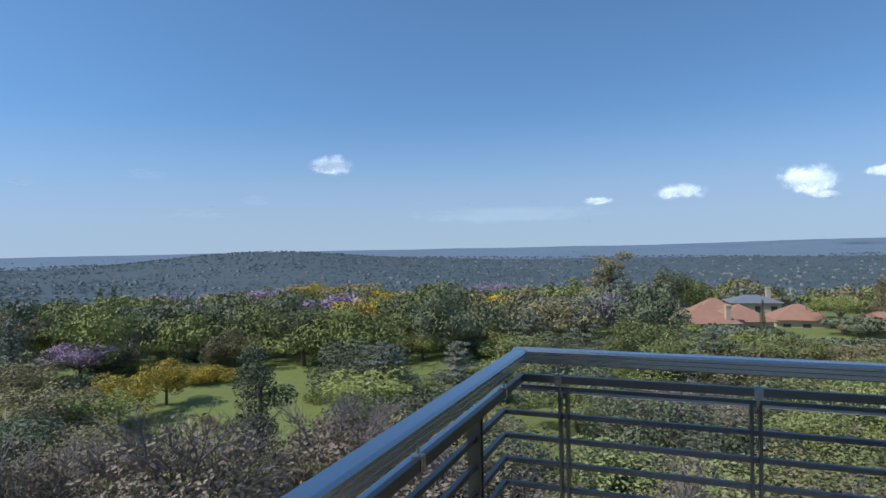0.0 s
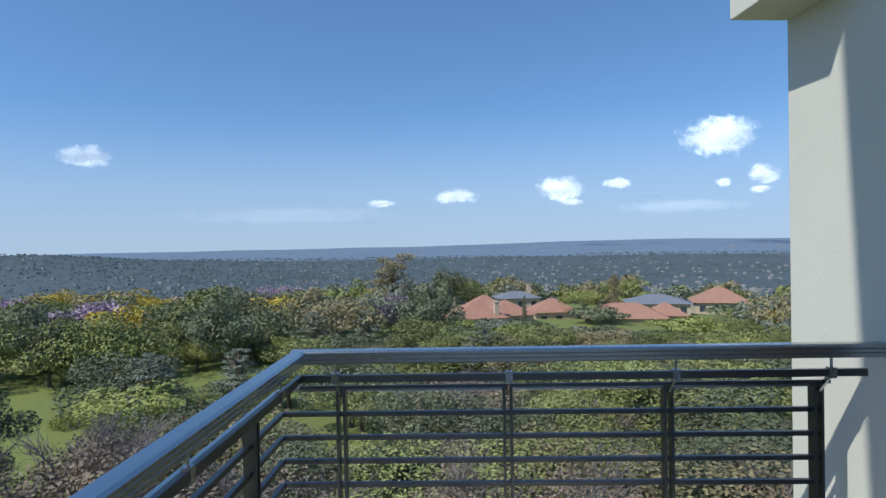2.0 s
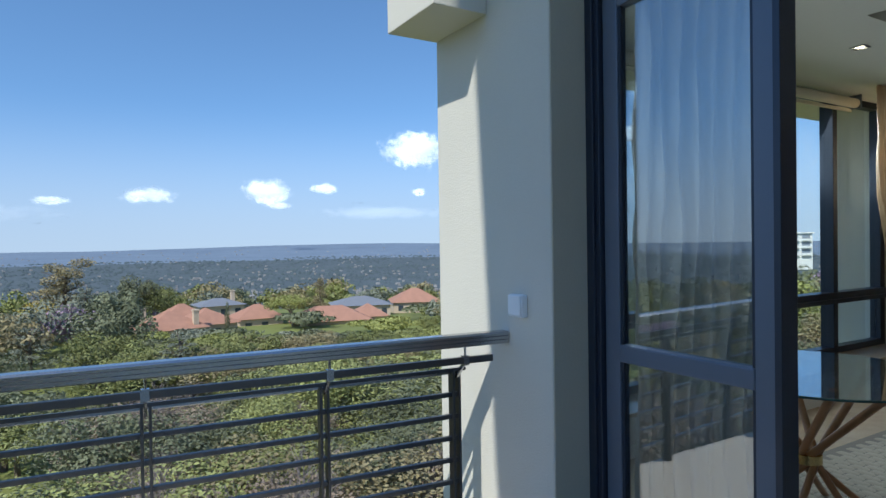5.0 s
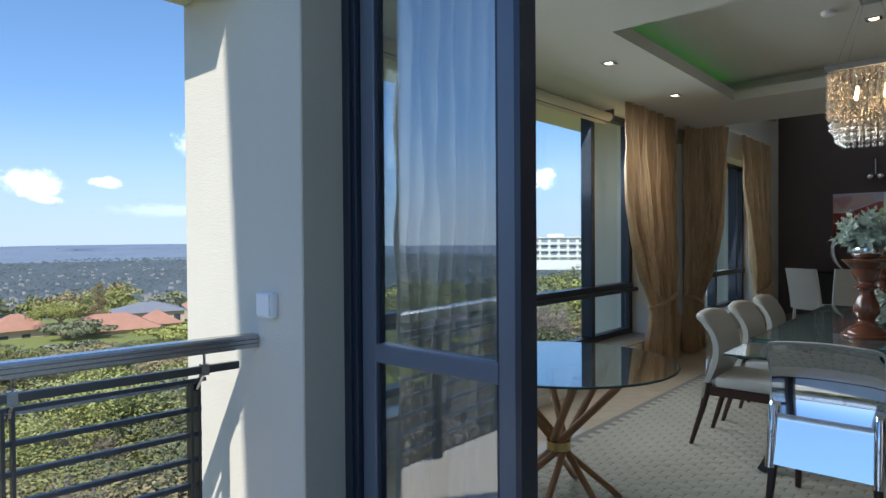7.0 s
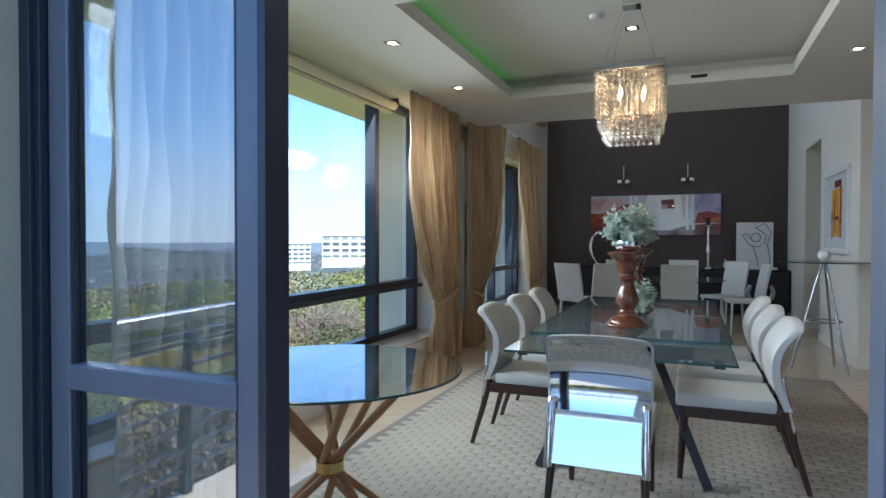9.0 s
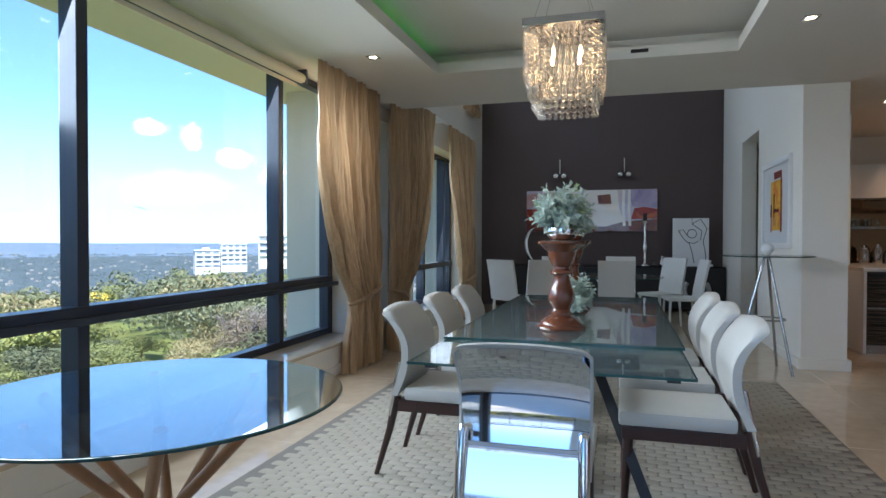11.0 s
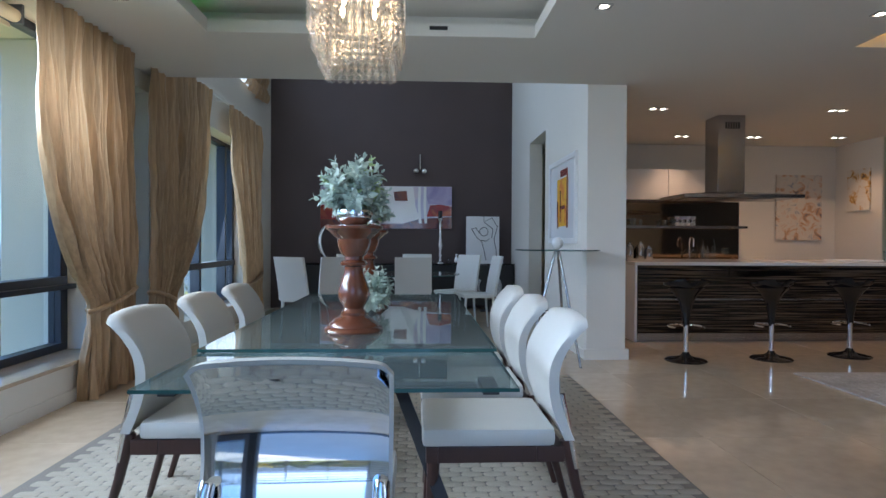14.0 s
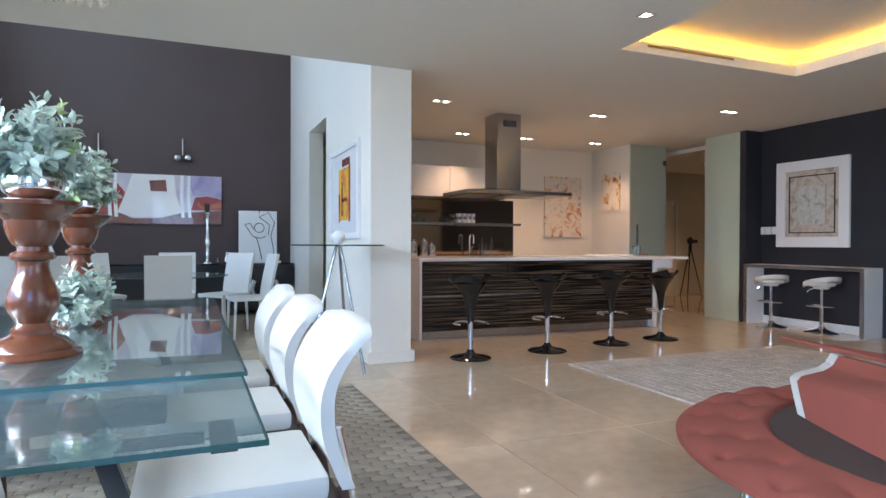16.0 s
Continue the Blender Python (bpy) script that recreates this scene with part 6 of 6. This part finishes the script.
sb = thing("sideboard", "long black sideboard against the dark wall", "sideboard", (14.1, 0, 0))
part("body", B(-0.24, -1.08, 0.10, 0.24, 2.55, 0.78, bevel=0.004), BLACK, sb)
part("top", B(-0.25, -1.09, 0.781, 0.245, 2.56, 0.805, bevel=0.003), BLACKGLOSS, sb)
for i in range(4):
    part("cabinet_door", B(-0.256, -1.06 + i * 0.90, 0.12, -0.241, -0.175 + i * 0.90, 0.77, bevel=0.002), BLACK, sb)
bm = bmesh.new()
grid(bm, lambda u, v: ((0.02 + 0.05 * math.sin(u * 3.14)) * math.cos(v * 6.283), -0.10 * math.cos(u * 5.2 + 0.4) * (1.25 - 0.35 * u) + (0.03 + 0.05 * math.sin(u * 3.0)) * math.sin(v * 6.283) * 0.6, 0.10 + 0.33 * (1 - math.cos(u * 3.3)) * 1.02), 30, 12)
single("sculpture", bm, CHROME, "silver hooked teardrop sculpture on the sideboard", "sculpture", (14.0, 2.17, 0.70), smooth=180)
cs = thing("candlestick", "tall turned silver candlestick on the sideboard", "candlestick", (13.95, 0.20, 0.8055))
part("stand", lathe(bmesh.new(), [(.075, 0), (.07, .02), (.03, .04), (.02, .10), (.034, .14), (.02, .18), (.03, .26), (.045, .32), (.028, .40), (.018, .48), (.03, .52), (.016, .58), (.03, .66), (.02, .72), (.042, .76), (.042, .78)], 20), CHROME, cs, smooth=50)
part("candle", lathe(bmesh.new(), [(.033, 0), (.033, .13), (.004, .131)], 16, 0, 0, .78), BLACK, cs, "black candle", smooth=40)
for y, h in ((0.36, .13), (-0.08, .17), (0.05, .10), (-0.20, .15)):
    single("decanter", lathe(bmesh.new(), [(.035, 0), (.045, .02), (.04, h * .5), (.016, h * .7), (.016, h * .85), (.03, h * .9), (.02, h)], 16), CHROME if h > .14 else GLASSY, "small silver-topped decanter on the sideboard", "decanter", (13.93, y, 0.8055), 0, "decanters", smooth=50)
bs = thing("ring_ornament", "silver crescent ornament in front of the sideboard", "ornament", (13.75, -0.62, 0.0))
bm = bmesh.new()
tube(bm, [(0, 0.19 * math.sin(a), 0.42 - 0.19 * math.cos(a)) for a in [radians(k * 13 - 130) for k in range(21)]], 0.05, 10)
part("crescent", bm, STEEL, bs, smooth=60)
part("stand", boxes((-0.10, -0.14, 0, 0.10, 0.14, 0.03), (-0.02, -0.02, 0.03, 0.02, 0.02, 0.21)), BLACK, bs)

rt2 = thing("far_round_table", "round glass table with a white pedestal", "table", (11.65, 0.75, 0))
ring = [(0.72 * math.cos(2 * math.pi * i / 48), 0.72 * math.sin(2 * math.pi * i / 48)) for i in range(48)]
part("tabletop", slab(bmesh.new(), ring, 0.738, 0.752), TABLEGLASS, rt2, "round glass top")
bm = bmesh.new()
tube(bm, [(0.722 * math.cos(2 * math.pi * i / 48), 0.722 * math.sin(2 * math.pi * i / 48), 0.745) for i in range(49)], 0.008, 6)
part("glass_edge", bm, GLASSEDGE, rt2)
part("pedestal", lathe(bmesh.new(), [(.28, 0), (.28, .02), (.06, .06), (.05, .5), (.2, .72), (.2, .737)], 28), WHITE, rt2, smooth=40)


def white_chair(at, turn):
    ch = thing("side_chair", "slim white leather side chair at the round table", "chair", at, turn, "chairs round the far table")
    part("seat", B(-0.22, -0.20, 0.44, 0.22, 0.22, 0.485, bevel=0.012), SEATWHITE, ch, smooth=40)
    part("backrest", grid(bmesh.new(), lambda u, v: (-0.225 + 0.45 * u, -0.19 - 0.10 * v ** 1.3, 0.46 + 0.53 * v), 6, 8, thick=(0, -0.032, 0)), SEATWHITE, ch, smooth=40)
    for sx in (-1, 1):
        for sy in (-1, 1):
            bm = bmesh.new()
            tube(bm, [(sx * 0.195, sy * 0.185, 0.44), (sx * 0.20, sy * 0.20 - (0.02 if sy < 0 else 0), 0)], 0.019, 6, r1=0.013)
            part("leg", bm, SEATWHITE, ch)
    return ch


c0 = white_chair((11.12, 0.65, 0), -90)
for x, y, a in ((11.15, 1.70, -62), (11.62, -0.20, 8), (12.55, 0.60, 90), (10.98, 1.98, -120), (12.35, 1.45, 120), (12.2, 0.05, 40)):
    copy_thing(c0, pose(x, y, 0, 0, 0, a))
bm = bmesh.new()
lathe(bm, [(.20, 0), (.27, .03), (.29, .2), (.27, .44), (.2, .50), (.02, .51)], 28)
single("pouf", bm, SEATWHITE, "round white leather pouf beside the glass table", "pouf", (10.35, 0.62, 0.0), smooth=50)

# ---- tripod console by the pillar ----
tc_ = thing("tripod_console", "half-round glass console on a steel tripod", "console table", (9.27, -0.76, 0))
half = [(0.40 * math.cos(a), 0.40 * math.sin(a)) for a in [2 * math.pi * k / 40 for k in range(40)]]
part("tabletop", slab(bmesh.new(), half, 1.10, 1.112), TABLEGLASS, tc_, "thin glass top")
bm = bmesh.new()
tube(bm, [(x * 1.004, y * 1.004, 1.106) for x, y in half + half[:1]], 0.006, 6)
part("glass_edge", bm, GLASSEDGE, tc_)
for a in (100, 215, 330):
    bm = bmesh.new()
    tube(bm, [(0.02 * math.cos(radians(a)), 0.02 * math.sin(radians(a)), 1.10), (0.30 * math.cos(radians(a)), 0.30 * math.sin(radians(a)), 0.0)], 0.013, 10)
    part("leg", bm, STEEL, tc_, "slim steel leg", smooth=50)
bm = bmesh.new()
tube(bm, [(0.165 * math.cos(2 * math.pi * k / 30), 0.165 * math.sin(2 * math.pi * k / 30), 0.50) for k in range(31)], 0.008, 8)
part("ring", bm, STEEL, tc_, smooth=60)
single("ball", lathe(bmesh.new(), [(.002, 0), (.03, .008), (.055, .04), (.06, .065), (.05, .095), (.025, .117), (.002, .122)], 20), WHITE, "small white ball on the console", "ornament", (9.27, -0.76, 1.1125), smooth=60)

# ---- round sofa and living rug ----
so = thing("round_sofa", "round coral felt sofa with a buttoned seat and sculpted back", "sofa", (5.30, -2.38, 0))
R, SEAT = 1.13, 0.36
TUFTS = ((0.925, 23), (0.785, 19))


def cushion(u, v):
    a, r = u * 2 * math.pi, 0.66 + 0.34 * v
    z = SEAT - 0.05 * max(0, r - 0.92) ** 2 / 0.0064 - 0.03 * max(0, 0.70 - r) ** 2 / 0.0016
    for k, nr in TUFTS:
        da = ((a / (2 * math.pi) * nr + (0.5 if nr == 19 else 0)) % 1 - 0.5) / nr * 2 * math.pi * r * R
        dr = (r - k) * R
        q = math.sqrt(da * da + dr * dr)
        z -= 0.06 * math.exp(-q / 0.038)
    return (r * R * math.cos(a), r * R * math.sin(a), z)


part("seat", grid(bmesh.new(), cushion, 320, 40), REDFELT, so, "buttoned coral felt seat", smooth=180)
part("apron", lathe(bmesh.new(), [(R * 0.62, .262), (R - .12, .266), (R - .03, .28), (R + .002, .295), (R + .004, .306), (R - .001, .312)], 96), REDFELT, so, smooth=60)
for k, nr in TUFTS:
    for i in range(nr):
        a = (i + (0.0 if nr == 19 else 0.5)) / nr * 2 * math.pi
        part("button", lathe(bmesh.new(), [(.015, 0), (.012, .005), (.002, .008)], 8, k * R * math.cos(a), k * R * math.sin(a), SEAT - 0.060), REDFELT, so)
part("core", lathe(bmesh.new(), [(.70, .27), (.765, .335), (.74, .352), (.02, .352)], 64), BROWNFELT, so, "dark brown centre", smooth=40)
for a, r in ((23, 1.03), (66, 0.93), (110, 1.0), (155, 1.0), (205, 1.0), (260, 1.0), (315, 1.0)):
    part("foot", lathe(bmesh.new(), [(.03, 0), (.034, .006), (.024, .015), (.024, .265)], 14, r * math.cos(radians(a)), r * math.sin(radians(a))), CHROME, so, "chrome foot", smooth=50)


def back_loft(s0, s1, n):
    """A folded slab: a steep front, a shelf and an upturned edge, cut at a slant."""
    prof = [(0.0, 0.353, 0.0), (0.02, 0.44, -0.10), (0.035, 0.485, -0.16), (0.07, 0.503, -0.19), (0.15, 0.506, -0.25), (0.22, 0.512, -0.29),
            (0.27, 0.535, -0.31), (0.30, 0.58, -0.32), (0.335, 0.58, -0.32), (0.335, 0.353, -0.28)]
    bm = bmesh.new()
    e, w = Vector((-0.88, 0.475, 0)), Vector((-0.475, -0.88, 0))
    rings = []
    for i in range(n + 1):
        s = s0 + (s1 - s0) * i / n
        bow = 0.10 * max(0, s) ** 2
        rise = 0.09 * min(1, max(0, s) / 0.5)
        rings.append([bm.verts.new(Vector((0.54, 0.31, 0)) + e * (s + c * max(0, 1 - max(0, s) / 1.2)) + w * (d + bow) + Vector((0, 0, z + rise * (z > 0.46) * (0.6 if z < 0.52 else 0.25)))) for d, z, c in prof])
    k = len(prof)
    for a, b in zip(rings, rings[1:]):
        for i in range(k):
            bm.faces.new((a[i], a[(i + 1) % k], b[(i + 1) % k], b[i]))
    bm.faces.new(rings[0][::-1])
    bm.faces.new(rings[-1])
    return bm


bkr = part("backrest", back_loft(0.0, 1.25, 20), REDFELT, so, "sculpted coral back", smooth=50)
part("edge_trim", back_loft(-0.075, -0.002, 2), LEATHER, bkr, "white leather edge", smooth=50)
part("blade", slab(bmesh.new(), [(1.10, -0.24), (0.66, -0.13), (0.33, -0.02), (-0.6, 0.30), (-0.75, 0.12), (0.20, -0.22), (0.62, -0.21)][::-1], 0.592, 0.608), REDFELT, bkr, "thin coral ledge", smooth=30)
part("headrest", B(-0.62, -0.30, 0.609, 0.14, -0.12, 0.76, bevel=0.06), BROWNFELT, bkr, "dark brown headrest", smooth=50)

rg = thing("living_rug", "grey-beige woven rug on the marble floor", "rug", (0, 0, 0))
part("base", B(5.2, -5.6, 0.001, 8.74, -2.80, 0.016, bevel=0.004), RUG2, rg)
bm = bmesh.new()
t = random.Random(12)
vs, fs = [], []
for i in range(60):
    for j in range(30):
        x, y = 6.6 + (i + 0.5) * 2.1 / 60, -2.86 - (j + 0.5) * 2.6 / 30
        w, d, h = 0.016, 0.036 * t.uniform(.6, 1.1), 0.0165 + t.uniform(0.001, 0.006)
        k = len(vs)
        vs += [(x - w, y - d, 0.0161), (x + w, y - d, 0.0161), (x + w, y + d, 0.0161), (x - w, y + d, 0.0161), (x - w * .6, y - d * .8, h), (x + w * .6, y - d * .8, h), (x + w * .6, y + d * .8, h), (x - w * .6, y + d * .8, h)]
        fs += [(k + 4, k + 5, k + 6, k + 7)] + [(k + q, k + (q + 1) % 4, k + 4 + (q + 1) % 4, k + 4 + q) for q in range(4)]
bm.free()
me = bpy.data.meshes.new("nap")
me.from_pydata(vs, [], fs)
me.materials.append(RUG2)
lo = new("nap", me)
lo.parent = rg
lo["kind"] = "stuff"

# ---- camera tripod in the corridor, stool behind the island ----
tr = thing("camera_tripod", "black camera on a tripod in the corridor", "tripod", (14.05, -9.50, 0), 35)
for a in (90, 210, 330):
    bm = bmesh.new()
    tube(bm, [(0.02 * math.cos(radians(a)), 0.02 * math.sin(radians(a)), 1.0), (0.26 * math.cos(radians(a)), 0.26 * math.sin(radians(a)), 0)], 0.014, 8, r1=0.009)
    part("leg", bm, BLACK, tr)
part("head", boxes((-0.03, -0.03, 1.0, 0.03, 0.03, 1.14), bevel=0.005), BLACK, tr)
cb = part("camera_body", boxes((-0.05, -0.075, 1.14, 0.05, 0.075, 1.25), (-0.03, -0.03, 1.25, 0.03, 0.03, 1.28), bevel=0.008), BLACK, tr)
part("lens", tube(bmesh.new(), [(-0.05, 0, 1.19), (-0.15, 0, 1.19)], 0.035, 14), BLACK, cb)
kc = thing("kitchen_chair", "brown wood chair behind the island end", "chair", (11.7, -5.95, 0), -60)
part("seat", B(-0.2, -0.2, 0.44, 0.2, 0.2, 0.47, bevel=0.008), WALNUT, kc)
part("backrest", B(-0.2, -0.215, 0.76, 0.2, -0.195, 0.98, bevel=0.008), WALNUT, kc)
for sx in (-1, 1):
    for sy in (-1, 1):
        part("leg", tube(bmesh.new(), [(sx * .18, sy * .18, .98 if sy < 0 else .44), (sx * .19, sy * .19, 0)], 0.013, 8), STEEL, kc)

# ---- lamps in the ceiling ----
def downlight(x, y, z, twin=False):
    dl = thing("downlight", "twin recessed downlight in the ceiling" if twin else "square recessed downlight in the ceiling", "downlight", (x, y, z), 0, "downlights")
    for o in ((-0.06, 0.06) if twin else (0.0,)):
        bm = bmesh.new()
        for r in ((-0.05, -0.05, 0.05, -0.036), (-0.05, 0.036, 0.05, 0.05), (-0.05, -0.036, -0.036, 0.036), (0.036, -0.036, 0.05, 0.036)):
            box(bm, r[0], o + r[1], -0.006, r[2], o + r[3], 0.0)
        part("trim", bm, STEEL, dl)
        part("lens", lathe(bmesh.new(), [(.030, -.003), (.030, -.001)], 16, 0, o), SPOT, dl, "glowing lens")
    lp = new("downlight_beam", bpy.data.lights.new("downlight_beam", "SPOT"))
    lp.data.energy, lp.data.color, lp.data.spot_size, lp.data.spot_blend, lp.data.shadow_soft_size = (9.0 if twin else 2.0), (1.0, 0.58, 0.31), radians(105), 0.8, 0.03
    lp.location = (x, y, z - 0.02)


for x, y in ((6.05, 2.55), (7.47, 2.57), (7.45, -0.64), (7.47, -2.58), (5.9, -0.64)):
    downlight(x, y, CEIL - 0.0005)
for x, y in ((10.50, -2.24), (12.3, -3.32), (12.3, -4.42), (10.45, -4.39), (12.25, -5.68), (9.61, -5.73)):
    downlight(x, y, CEIL - 0.0005, True)
downlight(7.0, 0.95, 2.9795)
downlight(13.0, -8.9, 2.6995, True)
sd = thing("smoke_detector", "small white smoke detector in the ceiling tray", "smoke detector", (6.62, 1.17, 2.979))
part("body", lathe(bmesh.new(), [(.03, -.03), (.045, -.025), (.05, 0)], 20), WHITE, sd, smooth=40)
vent = thing("air_vent", "slim linear air vent in the ceiling tray", "air vent", (8.165, -3.2, 2.845))
part("slot", B(-0.004, -1.0, -0.02, 0.004, 0.0, 0.0), BRASS, vent)
vent2 = thing("air_vent", "short dark air vent on the ceiling tray", "air vent", (8.106, 0.45, 2.83))
part("slot", B(-0.004, -0.07, -0.014, 0.003, 0.07, 0.014), BLACK, vent2)

# ---- woven dining rug: flat braids on a dark backing ----
dr = thing("dining_rug", "beige braided rug with a scale-like weave under the glass table", "rug", (0, 0, 0))
RX0, RX1, RY0, RY1 = 4.30, 8.72, -0.74, 2.50
part("backing", B(RX0, RY0, 0.001, RX1, RY1, 0.006), RUGBACK, dr)


def braid(bm_v, bm_f, x, y, along):
    """One oval braid, its middle raised."""
    k = len(bm_v)
    a, b = (0.057, 0.0315) if along else (0.0315, 0.055)
    rim = [(math.copysign(abs(math.cos(t)) ** 0.45, math.cos(t)), math.copysign(abs(math.sin(t)) ** 0.6, math.sin(t))) for t in (2 * math.pi * (i + 0.5) / 10 for i in range(10))]
    outer = [(x + a * p, y + b * q, 0.0062) for p, q in rim]
    inner = [(x + a * .72 * p, y + b * .78 * q, 0.0125) for p, q in rim]
    bm_v += outer + inner + [(x, y, 0.0140)]
    for i in range(10):
        j = (i + 1) % 10
        bm_f += [(k + i, k + j, k + 10 + j, k + 10 + i), (k + 10 + i, k + 10 + j, k + 20)]


def near(x, y):
    return 4.9 < x < 7.4 and -0.74 < y < -0.02


unit_v, unit_f = [], []
braid(unit_v, unit_f, 0, 0, False)
unit = bpy.data.meshes.new("braid")
unit.from_pydata(unit_v, [], unit_f)
unit.materials.append(RUG)
for p in unit.polygons:
    p.use_smooth = True
rest_v, rest_f, count = [], [], 0
rows = int((RX1 - RX0) / 0.062)
cols = int((RY1 - RY0) / 0.112)
for i in range(rows):
    for j in range(cols):
        x, y = RX0 + 0.033 + i * 0.062, RY0 + 0.06 + j * 0.112 + (0.056 if i % 2 else 0)
        if y > RY1 - 0.055:
            continue
        if near(x, y) and count < 280:
            o = new("braid", unit)
            o.parent, o.location = dr, (x, y, 0)
            count += 1
        else:
            braid(rest_v, rest_f, x, y, False)
me = bpy.data.meshes.new("weave")
me.from_pydata(rest_v, [], rest_f)
me.materials.append(RUG)
for p in me.polygons:
    p.use_smooth = True
o = new("weave", me)
o.parent = dr
o["kind"] = "stuff"

# ---- marble floor tiles ----
TILE = 0.90
for i in range(13):
    for j in range(15):
        x0, y0 = 3.40 + i * TILE, -10.15 + j * TILE
        x1, y1 = min(x0 + TILE, 14.34), min(y0 + TILE, 3.11)
        if x1 - x0 < 0.1 or y1 - y0 < 0.1:
            continue
        key = "tile_%d_%d" % (round((x1 - x0) * 100), round((y1 - y0) * 100))
        me = bpy.data.meshes.get(key)
        if not me:
            g = 0.0015
            me = mesh(key, B(g, g, -0.011, x1 - x0 - g, y1 - y0 - g, 0.0, bevel=0.001), MARBLE)
            me.name = key
        o = new("tile", me)
        o.parent, o.location = floor, (x0, y0, 0)
